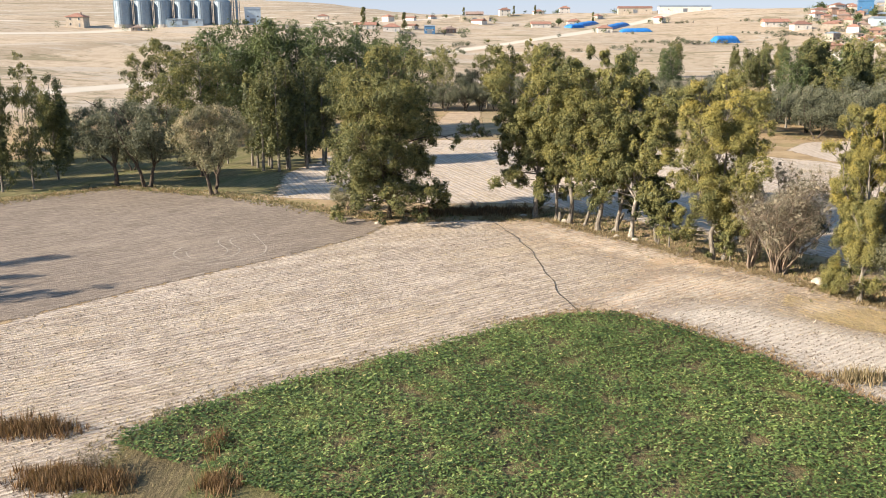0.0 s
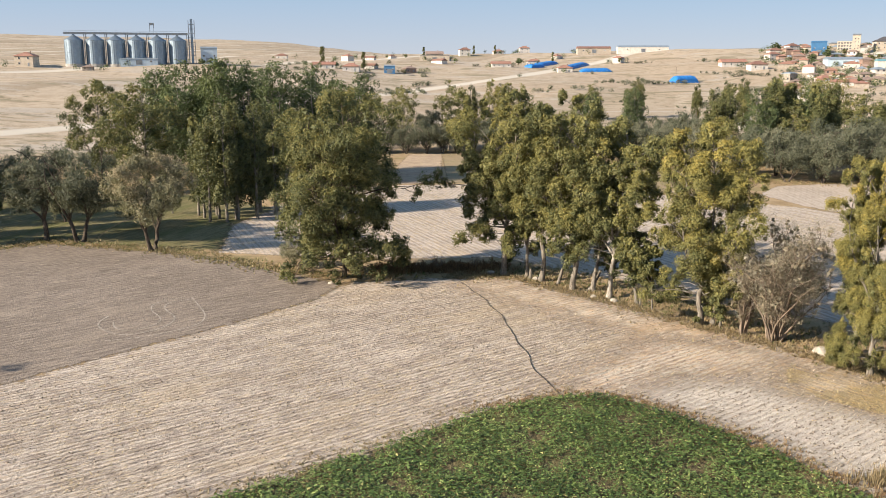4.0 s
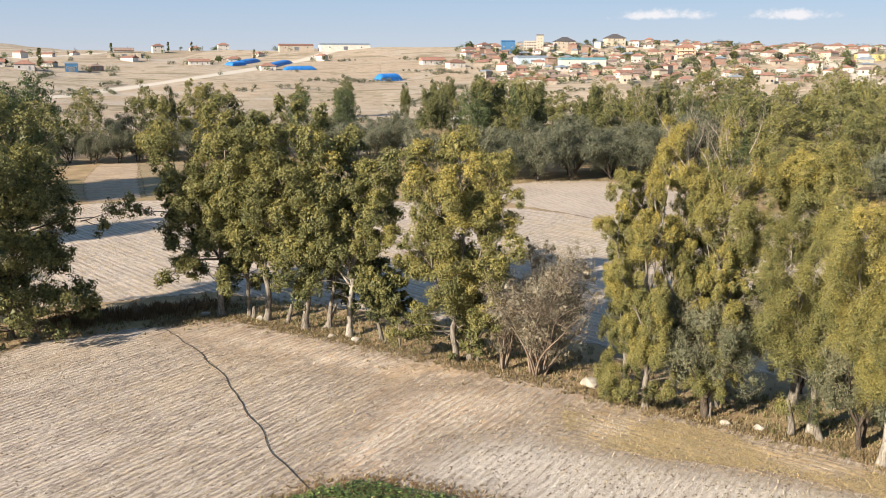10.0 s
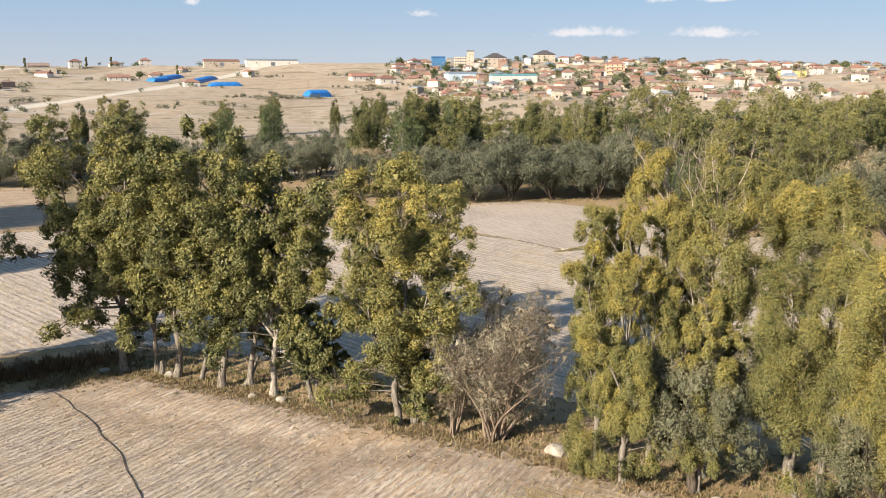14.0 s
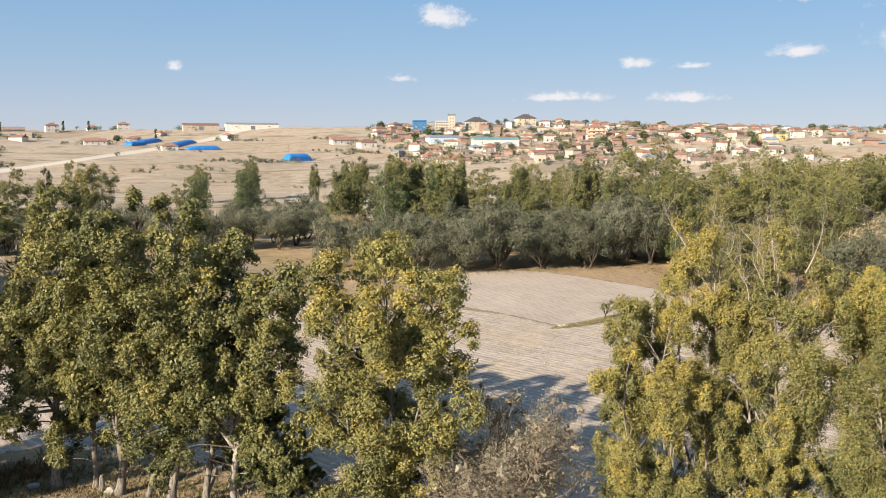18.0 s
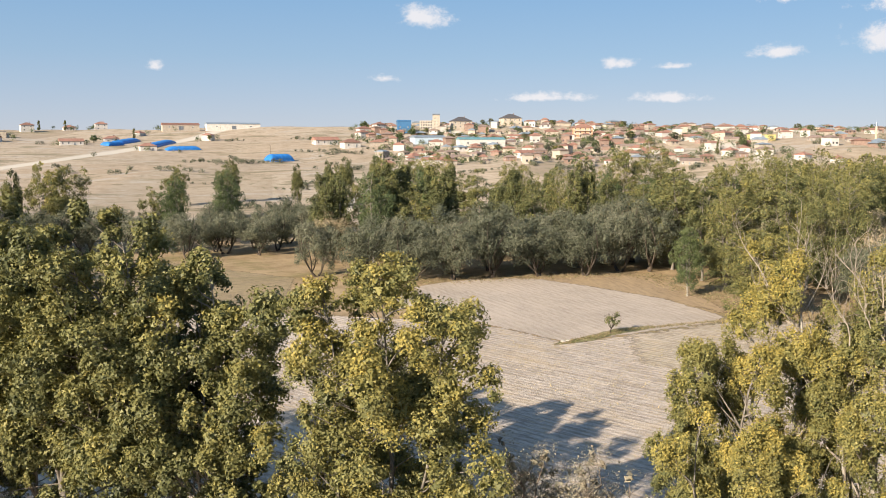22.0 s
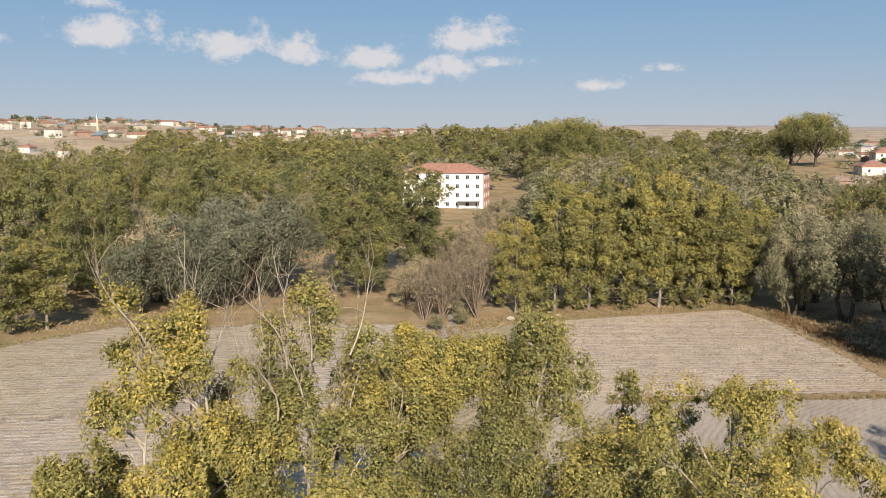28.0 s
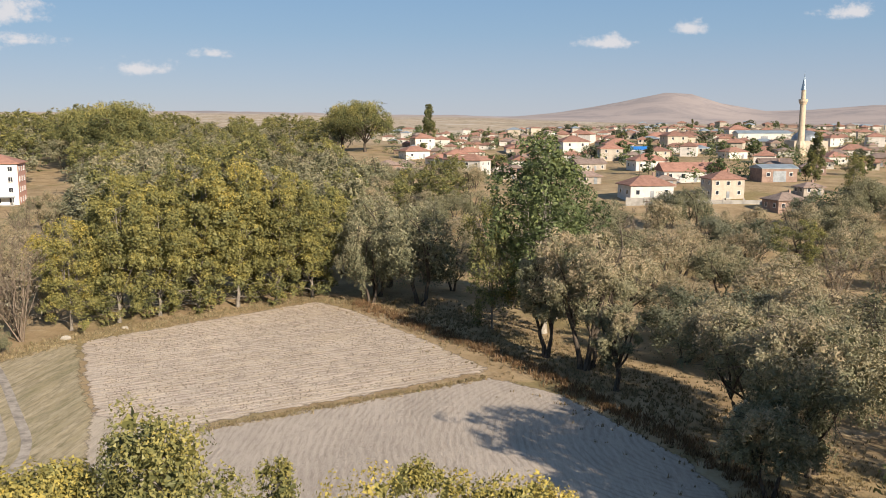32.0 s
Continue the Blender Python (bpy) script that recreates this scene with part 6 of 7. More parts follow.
# the northern village on its hill
for k, x, y, turn, s in ((3, 312, 750, 10, 1.2), (0, 330, 790, 0, 1.3), (0, 267, 670, 0, 1.5), (3, 350, 800, 10, 1.2), (0, 391, 667, 10, 1.3), (6, 312, 560, 20, 1.6), (0, 277, 583, 10, 1.1), (2, 282, 548, -10, 1.1), (5, 339, 543, 10, 1.1), (1, 377, 550, 30, 1.1), (0, 473, 606, 0, 1.2),
                         (1, 496, 520, 10, 1.2), (0, 436, 457, 20, 1.1), (5, 259, 700, 0, 1.5), (0, 442, 407, 10, 1.0), (3, 405, 362, 20, 0.9), (0, 445, 386, 30, 1.0), (0, 111, 766, 0, 1.2), (5, 80, 735, 0, 1.2), (0, 126, 700, 0, 1.3), (2, 30, 860, 0, 1.6), (3, 60, 880, 5, 1.2), (0, 95, 900, 10, 1.1), (0, -38, 665, 0, 1.4), (5, -60, 690, 5, 1.3), (3, 124, 920, 0, 1.2), (0, -120, 900, 0, 1.2), (1, -248, 610, 0, 1.5), (6, -205, 600, 10, 1.3), (4, 5, 690, 20, 1.2)):
    home(k, x, y, turn, s)
in_town(80, 23, 47, 510, 760, 13, (0, 0, 2, 3, 4, 5, 0, 6, 2, 4, 2))
in_town(24, 47, 74, 600, 800, 19, (0, 2, 2, 3, 5, 0, 4))
in_town(10, -8, 12, 640, 860, 26, (0, 2, 3, 5))
in_town(95, 103, 131, 300, 640, 14.5, (0, 1, 2, 3, 4, 0, 6, 5))
in_town(12, 90, 106, 480, 800, 22, (0, 2, 3, 4))
in_town(260, 22, 47, 520, 960, 9.5, (), True)
in_town(150, 47, 78, 600, 1050, 13, (), True)
in_town(190, 101, 132, 300, 900, 10.5, (), True)
far_me = bpy.data.meshes.new("distant_houses")
far_bm.to_mesh(far_me)
far_bm.free()
for m in (WALL_W, WALL_C, WALL_S, WALL_B) + FAR_ROOFS + (GLASS,):
    far_me.materials.append(m)
tagged(new("distant_houses", far_me), "small far houses with faded tile and sheet roofs", "houses", kind="stuff")

# larger houses
orange = tagged(new("apartment_house"), "three-storey orange house with balconies", "house")
part("wall", box_bm(-8, 8, -6, 6, -2, 9), plain_mat("orange_render", (0.62, 0.36, 0.22), 0.85, 0.1, 0.6), orange)
part("roof", hip_bm(16, 12, 9, 3.0), ROOF_R, orange)
for f in range(3):
    part("balcony", box_bm(-6.5, 6.5, -7.2, -6, 3 * f + 0.0, 3 * f + 0.9), WALL_C, orange)
    for i in range(4):
        window(orange, -6 + 4 * i, -6.03, 3 * f + 1.0, 1.4, 1.5, 0)
orange.matrix_basis = pose(461, 640, ground_z(461, 640), 0, 0, -35)
built.append((461, 640))
for x, y, s in ((418, 767, 1.0), (474, 769, 1.0)):
    v = house("large villa with a dark hipped roof", 18, 14, 7, WALL_C, ROOF_D, 4, 2, across=4, deep=3, name="villa")
    v.matrix_basis = pose(x, y, ground_z(x, y), 0, 0, -15)
mill = tagged(new("mill"), "tall pale concrete mill with rows of windows", "building")
part("wall", box_bm(-9, 9, -6, 6, -3, 13), WALL_C, mill)
part("tower", box_bm(9, 18, -6, 6, -3, 19), WALL_C, mill)
part("tower_cap", box_bm(8.6, 18.4, -6.4, 6.4, 19, 20.6), STEEL_D, mill)
for f in range(4):
    for i in range(5):
        window(mill, -7.2 + 3.4 * i, -6.03, 3.1 * f + 1.0, 2.2, 1.6, 0, False)
for f in range(5):
    for i in range(2):
        window(mill, 11.5 + 4 * i, -6.03, 3.4 * f + 1.2, 1.2, 1.35, 0, False)
mill.matrix_basis = pose(381, 765, ground_z(381, 765), 0, 0, -24) @ Matrix.Diagonal((0.66, 0.66, 0.8, 1))
shed("blue clad storehouse beside the mill", 362, 773, 12, 10, 10, -20, BLUE_W, BLUE_W, 1.0, "storehouse")
shed("long open barn with a grey sheet roof", 334, 672, 26, 14, 5, -10, WALL_L, ROOF_G, 1.6, "barn")
shed("long shed with a teal sheet roof", 345, 610, 34, 13, 5.5, -18, WALL_W, ROOF_T, 1.4, "barn")
shed("long yellow building on the skyline", 512, 500, 19, 8, 3.6, -45, WALL_Y, WALL_Y, 0.5)
shed("long white hall with a sheet roof on the ridge", 230, 860, 48, 14, 5, -5, WALL_W, ROOF_G, 1.4, "hall")
shed("long low hall with a red roof on the ridge", 185, 870, 32, 12, 4.5, -5, WALL_C, ROOF_R, 1.8, "hall")
shed("blue and white kiosk with a sheet roof", -10, 676, 8, 7, 5.5, 0, BLUE_W, ROOF_G, 0.8, "kiosk")
shed("unfinished concrete building with empty windows", 28, 800, 26, 9, 5.0, 0, WALL_C, CONC, 0.3, "building")

# school
school = tagged(new("school"), "four-storey white school with a red hipped roof", "school")
SW, SD, SH = 30.0, 14.0, 13.2
part("wall", box_bm(0, SW, 0, SD, -2.5, SH), plain_mat("fresh_white_render", (0.80, 0.78, 0.74), 0.85, 0.06, 0.6), school)
part("end_wall", box_bm(SW, SW + 0.12, 0.0, SD, -2.5, SH - 0.02), WALL_P, school, "salmon pink end wall")
rf = part("roof", hip_bm(SW, SD, 0, 3.0, 0.8), ROOF_R, school)
rf.location = (SW / 2, SD / 2, SH + 0.02)
for f in range(4):
    for i in range(8):
        window(school, 2.0 + i * 3.7, -0.03, 0.9 + 3.25 * f, 1.4, 1.6, 0)
    for i in range(3):
        window(school, SW + 0.15, 2.6 + 4.2 * i, 0.9 + 3.25 * f, 1.3, 1.6, 90)
part("porch", box_bm(SW - 9, SW - 1, -3.2, 0, -0.2, 0.4), CONC, school, "grey concrete porch")
part("porch_roof", box_bm(SW - 9, SW - 1, -3.2, 0, 2.7, 2.95), STEEL_D, school)
for x in (SW - 8.6, SW - 1.4):
    part("porch_post", box_bm(x - 0.15, x + 0.15, -3.0, -2.7, 0.4, 2.7), STEEL_D, school)
school.matrix_basis = pose(331, 130.3, ground_z(331, 130) - 0.2, 0, 0, -89) @ pose(-SW, 0, 0)

# minaret
mosque = tagged(new("minaret"), "slim stone minaret with a balcony and grey cone", "minaret")


def lathe(profile, sides=16):
    bm = bmesh.new()
    rings = [[bm.verts.new((r * math.cos(2 * math.pi * i / sides), r * math.sin(2 * math.pi * i / sides), z)) for i in range(sides)] for r, z in profile]
    for a, b in zip(rings, rings[1:]):
        for i in range(sides):
            bm.faces.new((a[i], a[(i + 1) % sides], b[(i + 1) % sides], b[i]))
    bm.faces.new(rings[0][::-1])
    bm.faces.new(rings[-1])
    return bm


part("base", lathe([(2.3, -3), (2.3, 5), (1.7, 7)], 8), STONE_M, mosque)
part("shaft", lathe([(1.55, 7), (1.35, 24)]), STONE_M, mosque)
part("balcony", lathe([(1.35, 24), (1.8, 25), (2.1, 25.6), (2.1, 26.7), (1.95, 26.7), (1.95, 25.8), (1.1, 25.8)]), STONE_M, mosque, "stone balcony on carved brackets")
part("upper_shaft", lathe([(1.1, 25.8), (1.05, 31)]), STONE_M, mosque)
part("cone", lathe([(1.35, 31), (1.3, 31.3), (0.06, 38)]), STEEL, mosque, "grey lead cone")
part("finial", lathe([(0.08, 38), (0.2, 38.5), (0.05, 39), (0.03, 40)], 8), STEEL, mosque)
mosque.matrix_basis = pose(392, -202, ground_z(392, -202), 0, 0, 0)
dome = tagged(new("mosque"), "low mosque with a grey dome beside the minaret", "mosque")
part("wall", box_bm(-8, 8, -8, 8, -2, 6), WALL_C, dome)
part("dome", lathe([(7, 6)] + [(7 * math.cos(a * math.pi / 16), 6 + 5 * math.sin(a * math.pi / 16)) for a in range(1, 8)] + [(0.2, 11)], 20), STEEL_D, dome)
for i in range(3):
    window(dome, -5 + 5 * i, -8.03, 2, 1.2, 2.2, 0)
dome.matrix_basis = pose(405, -215, ground_z(405, -215), 0, 0, -20)
built.append((400, -208))
# small white minaret of the northern village
m2 = tagged(new("minaret"), "distant slim pale stone minaret", "minaret")
part("shaft", lathe([(0.9, -2), (0.7, 12)], 10), STONE_M, m2)
part("cone", lathe([(0.85, 12), (0.05, 16)], 10), STEEL, m2)
m2.matrix_basis = pose(560, 444, ground_z(560, 444))

# grain silos
SILO = "row of grain silos"


def silo():
    t = tagged(new("grain_silo"), "tall galvanised grain silo with a cone roof", "silo")
    R, H = 6.0, 16.0
    prof = []
    for i in range(13):
        z = H * i / 12
        prof += [(R, z + 0.02), (R, z + H / 12 - 0.22), (R + 0.07, z + H / 12 - 0.16), (R + 0.07, z + H / 12 - 0.06)] if i < 12 else [(R, z)]
    part("shell", lathe(prof, 28), STEEL, t)
    part("cone_roof", lathe([(R + 0.25, H), (R + 0.2, H + 0.1), (0.7, H + 3.4), (0.7, H + 4.0)], 28), STEEL, t)
    part("base_ring", lathe([(R + 0.5, -2), (R + 0.5, 0.5), (R, 0.52)], 28), CONC, t)
    for a in range(0, 360, 30):
        b = part("stiffener", box_bm(R, R + 0.14, -0.09, 0.09, 0.4, H), STEEL, t)
        b.matrix_basis = pose(0, 0, 0, 0, 0, a)
    return t


S = Stock(silo)
for i in range(6):
    u = i / 5.0
    x, y = -221 + 65 * u, 622 + 15.4 * u
    S.put(x, y, 0, None, 1.0, SILO, z=31.0)
gantry = tagged(new("conveyor_bridge"), "long steel conveyor bridge above the silos", "conveyor")
part("bridge", box_bm(-6, 74, -0.9, 0.9, 20.0, 21.4), STEEL_D, gantry)
part("handrail", box_bm(-6, 74, -0.95, -0.85, 22.3, 22.4), STEEL_D, gantry)
for i in range(6):
    part("trestle_leg", box_bm(6.5 + 13.3 * i, 7.0 + 13.3 * i, -0.8, -0.3, -2, 20.0), STEEL_D, gantry)
    part("trestle_leg", box_bm(7.6 + 13.3 * i, 8.1 + 13.3 * i, 0.3, 0.8, -2, 20.0), STEEL_D, gantry)
gantry.matrix_basis = pose(-221, 622, 31, 0, 0, math.degrees(math.atan2(18, 76)))
tower = tagged(new("elevator_tower"), "open steel elevator tower beside the silos", "tower")
for x in (-2, 2):
    for y in (-2, 2):
        part("tower_post", box_bm(x - 0.2, x + 0.2, y - 0.2, y + 0.2, -2, 30), STEEL_D, tower)
for k in range(10):
    for a in (0, 90, 180, 270):
        b = part("brace", box_bm(-2, 2, -2.15, -1.95, 3 * k + 0.2, 3 * k + 0.45), STEEL_D, tower)
        b.matrix_basis = pose(0, 0, 0, 0, 0, a)
part("elevator_leg", box_bm(-0.8, 0.8, -0.5, 0.5, -2, 31), STEEL, tower)
tower.matrix_basis = pose(-146.5, 640, 31, 0, 0, 13)
t2 = tagged(new("hoist_tower"), "small steel elevator head over the silos", "tower")
for x in (-1.3, 1.3):
    part("tower_post", box_bm(x - 0.15, x + 0.15, -0.15, 0.15, 21.6, 28), STEEL_D, t2)
part("tower_head", box_bm(-1.5, 1.5, -0.8, 0.8, 26.5, 28), STEEL_D, t2)
t2.matrix_basis = pose(-172, 634, 31, 0, 0, 13)
shed("blue-grey clad machine house beside the silos", -136, 643, 11, 9, 10, 13, WALL_L, ROOF_G, 1.0, "machine_house", 32.5)
shed("low blue-grey store in front of the silos", -180, 628, 24, 8, 4, 13, WALL_L, ROOF_G, 0.8, "store", 31)


def heap(label, x, y, w, d, h, turn):
    """A long stack under a blue tarpaulin, rounded on top and sagging between its ties."""
    bm = bmesh.new()
    n, m = 24, 10
    rows = []
    for i in range(n + 1):
        u = i / n
        e = min(1, 7 * min(u, 1 - u)) ** 0.5
        sag = 1 - 0.05 * (i % 4 == 0)
        rows.append([bm.verts.new((w * (u - 0.5), -d / 2 * math.cos(math.pi * j / m), -0.4 + (h * sag * (0.15 + 0.85 * e)) * math.sin(math.pi * j / m) ** 0.55)) for j in range(m + 1)])
    for a, b in zip(rows, rows[1:]):
        for j in range(m):
            bm.faces.new((a[j], b[j], b[j + 1], a[j + 1]))
    bm.faces.new(rows[0])
    bm.faces.new(rows[-1][::-1])
    t = tagged(new("covered_stack"), label, "stack", "stacks under blue tarpaulin")
    c = part("tarpaulin", bm, TARP, t)
    for i in range(1, 6):
        part("tie_rope", box_bm(w * (i / 6 - 0.5) - 0.06, w * (i / 6 - 0.5) + 0.06, -d / 2 - 0.05, d / 2 + 0.05, -0.3, 0.3), FRAME, t)
    # laid along the slope
    q = pose(0, 0, 0, 0, 0, turn)
    ax = q.to_3x3() @ Vector((w / 2, 0, 0))
    z0, z1 = ground_z(x - ax.x, y - ax.y), ground_z(x + ax.x, y + ax.y)
    t.matrix_basis = pose(x, y, (z0 + z1) / 2, 0, 0, turn) @ pose(0, 0, 0, 0, -math.degrees(math.atan2(z1 - z0, w)), 0)
    return t


heap("large stack under a bright blue tarpaulin", 196, 622, 19, 9, 5.0, 15)
heap("long stack under blue tarpaulin on the slope", 142, 745, 62, 10, 3.5, 62)
heap("long stack under faded blue tarpaulin", 122, 770, 44, 10, 3.0, 62)
heap("low wide stack under blue tarpaulin", 150, 700, 24, 11, 3.0, 4)
heap("short stack under blue tarpaulin", 108, 740, 16, 9, 3.0, 40)

# dark scrub on the slopes
sc, sr, st = [], [], []
for i in range(150):
    a, q = radians(rs.uniform(-12, 52)), rs.uniform(330, 720)
    x0, y0, line = CX + q * math.sin(a), CY + q * math.cos(a), rs.uniform(0, 3.1)
    for m in range(rs.choice((1, 2, 3, 6, 9))):
        x, y, w = x0 + 4 * m * math.cos(line) + rs.uniform(-1.5, 1.5), y0 + 4 * m * math.sin(line) + rs.uniform(-1.5, 1.5), rs.uniform(0.7, 2.0)
        if any((x - p) ** 2 + (y - s) ** 2 < 60 for p, s in built):
            continue
        sc.append((x, y, ground_z(x, y) + 0.6 * w)), sr.append((w, w, 0.8 * w)), st.append(rs.uniform(0.2, 0.8))
scrub = leaf_mesh("hillside_scrub", np.array(sc), np.array(sr), np.array(st), 36000, 0.7, 0.7, LEAF_SILVER, np.random.default_rng(78))
tagged(new("hillside_scrub", scrub), "scattered olive-brown bushes on the dry slopes", "shrubs", kind="stuff")
# garden trees among the houses; the far and small ones are one mass of green
bush_c, bush_r, bush_t, trees = [], [], [], 0
for i in range(2600):
    x, y = rs.choice(built)
    a, r = rs.uniform(0, 6.28), rs.uniform(6.0, 16)
    x, y = x + r * math.cos(a), y + r * math.sin(a)
    if any((x - p) ** 2 + (y - q) ** 2 < 30 for p, q in built) or math.hypot(x - 232, y + 50) < 26:
        continue
    if trees < 170 and i % 3 == 0:
        trees += 1
        if rs.random() < 0.06:
            FARC[0].put(x, y, rs.uniform(0, 360), rs.uniform(6, 11), 1.0, "garden trees")
        else:
            rs.choice(FAR).put(x, y, rs.uniform(0, 360), rs.uniform(4, 8.5), rs.uniform(0.9, 1.4), "garden trees")
        continue
    for m in range(3):
        q = rs.uniform(1.0, 2.3)
        bush_c.append((x + rs.uniform(-1.6, 1.6), y + rs.uniform(-1.6, 1.6), ground_z(x, y) + q * rs.uniform(0.7, 1.5)))
        bush_r.append((q, q, q)), bush_t.append(rs.uniform(0.1, 0.9))
green = leaf_mesh("village_greenery", np.array(bush_c), np.array(bush_r), np.array(bush_t), 190000, 0.7, 0.7, LEAF_DARK, np.random.default_rng(77))
tagged(new("village_greenery", green), "shrubs and small trees in the village gardens", "shrubs", kind="stuff")
PINE[0].put(302, -72, 0, 12, 1.0, "", "dark green spruce beside a house")
COL[0].put(258, -104, 0, 15, 1.3, "", "dark slim cypress in the village")
plant(POP, 228, -92, 12, 1.0), plant(WIL, 205, -75, 10, 1.2)
for x, y, h in ((-30, 690, 13), (-62, 700, 16), (20, 870, 10), (70, 890, 9), (90, 880, 9)):
    FARC[0].put(x, y, 0, h, 1.2, "garden trees")

# ---- low growth, straw and litter ----
def blades(name, label, pts, mat, rng, height, per=7, lean=0.5, width=0.05, lo=0.2, hi=0.9, category="grass"):
    """Tufts of narrow blades at the given places."""
    pts = np.asarray(pts, float)
    n = len(pts)
    k = np.repeat(np.arange(n), per)
    m = n * per
    a = rng.uniform(0, 2 * np.pi, m)
    hh = height * rng.uniform(0.45, 1.15, n)[k] * rng.uniform(0.6, 1.2, m)
    z = land(pts[:, 0], pts[:, 1])[k] + 0.02
    base = np.stack([pts[k, 0] + rng.normal(0, 0.16 * height + 0.04, m), pts[k, 1] + rng.normal(0, 0.16 * height + 0.04, m), z], 1)
    tip = base + np.stack([np.cos(a) * hh * lean * rng.random(m), np.sin(a) * hh * lean * rng.random(m), hh], 1)
    b = rng.uniform(0, 2 * np.pi, m)
    s = np.stack([np.cos(b), np.sin(b), 0 * b], 1) * (width * rng.uniform(0.6, 1.5, m))[:, None]
    q = np.stack([base - s, base + s, tip], 1).reshape(-1, 3)
    tint = np.clip(rng.uniform(lo, hi, n)[k] + rng.normal(0, 0.12, m), 0, 1)
    return tagged(new(name, mesh_of(name, q, np.arange(3 * m).reshape(m, 3), mat, tint=np.repeat(tint, 3))), label, category, kind="stuff")


def strip(line, n, wide, rng):
    """n places scattered along a line, wide metres to either side."""
    line = np.asarray(line, float)
    seg = np.linalg.norm(np.diff(line, axis=0), axis=1)
    t = rng.random(n) * seg.sum()
    c = np.r_[0, np.cumsum(seg)]
    x = np.stack([np.interp(t, c, line[:, i]) for i in range(2)], 1)
    return x + rng.normal(0, wide / 2, x.shape)


def spread(poly, n, rng, clump=0.0):
    p = np.asarray(poly, float)
    out = []
    while len(out) < n:
        x, y = rng.uniform(p[:, 0].min(), p[:, 0].max()), rng.uniform(p[:, 1].min(), p[:, 1].max())
        if inside(x, y, poly) and (not clump or noise.noise((x * 0.12, y * 0.12, 3.7)) > clump - 0.25 * rng.random()):
            out.append((x, y))
    return np.array(out)


gr = np.random.default_rng(21)
EDGE_ROW = [(6, 125.5), (13.8, 126), (24.5, 112.6), (32, 102), (38.4, 93), (45.8, 81.6), (50.5, 75), (57, 62)]
blades("dry_grass", "tawny dry grass along the poplar row", strip(EDGE_ROW, 3600, 1.7, gr), GRASS_DRY, gr, 0.30, 6, 0.9, 0.04, 0.0, 0.6)
blades("dry_grass", "green and tawny grass beneath the poplars", strip([(x + 3.5, y + 3.0) for x, y in EDGE_ROW], 4200, 6.0, gr), GRASS_DRY, gr, 0.38, 6, 0.9, 0.045, 0.3, 1.1)
BEET_RIM = [(-21.5, 49.5), (-22.5, 54.6), (-20, 58.6), (-14.2, 63), (-6.8, 68.4), (3.1, 75.6), (6.2, 78.6), (13.3, 81.6), (17.8, 81.3), (22.6, 76.6), (27.4, 70.3), (29.8, 64.4), (33, 59.3)]
blades("weed_fringe", "straw-coloured weeds round the beet field", strip(BEET_RIM, 1700, 1.8, gr), GRASS_DRY, gr, 0.24, 6, 1.0, 0.035, 0.2, 0.9)
blades("weed_fringe", "red-brown weeds along the beet field", strip(BEET_RIM[6:], 800, 1.6, gr), GRASS_BROWN, gr, 0.28, 7, 0.9, 0.035, 0.3, 1.0)
blades("weed_patch", "red-brown withered weeds in the hollow", np.concatenate([gr.normal((-23.6, 48.6), (1.3, 0.7), (420, 2)), gr.normal((-20.6, 48.2), (0.8, 0.5), (160, 2)), gr.normal((-29, 55.5), (1.6, 0.7), (300, 2)), gr.normal((-15.2, 53.2), (0.4, 0.9), (60, 2)), gr.normal((-13.6, 48.0), (0.6, 0.6), (90, 2))]), GRASS_BROWN, gr, 0.95, 9, 0.6, 0.03, 0.0, 0.9)
blades("reed_clump", "clump of dry yellow maize stalks", gr.normal((33.2, 64.4), (1.1, 0.5), (120, 2)), GRASS_DRY, gr, 1.1, 7, 0.5, 0.045, 0.2, 0.85)
STUB = [(-60, 52), (-42, 76), (-20, 102), (-8, 120), (12, 123), (24, 110), (37, 91), (49, 74), (58, 58), (62, 45), (-50, 42)]
beet_free = np.array([p for p in spread(STUB, 15000, gr, 0.12) if not inside(p[0], p[1], BEET)])


def litter(name, label, pts, mat, rng, length, width, height=0.1, along=None):
    """Stalks that lie about on the ground, or along the rows."""
    n = len(pts)
    a = rng.uniform(0, 2 * np.pi, n) if along is None else radians(along) + rng.normal(0, 0.22, n)
    d = np.stack([np.cos(a), np.sin(a), rng.normal(0, 0.25, n)], 1) * (length * rng.uniform(0.4, 1.4, n))[:, None]
    s = np.stack([-np.sin(a), np.cos(a), 0 * a], 1) * (width * rng.uniform(0.6, 1.5, n))[:, None]
    c = np.stack([pts[:, 0], pts[:, 1], np.full(n, height)], 1)
    q = np.stack([c - s, c + s, c + d], 1).reshape(-1, 3)
    return tagged(new(name, mesh_of(name, q, np.arange(3 * n).reshape(n, 3), mat, tint=np.repeat(rng.random(n), 3))), label, "straw", kind="stuff")


litter("straw_litter", "broken yellow stalks lying on the stubble", beet_free, STRAW, gr, 0.34, 0.024)
row_pts = np.array([p for p in spread([(-58, 50), (-42, 76), (-20, 102), (-8, 119), (12, 122), (24, 109), (37, 90), (47, 73), (54, 56), (-30, 42)], 42000, gr) if not inside(p[0], p[1], BEET)])
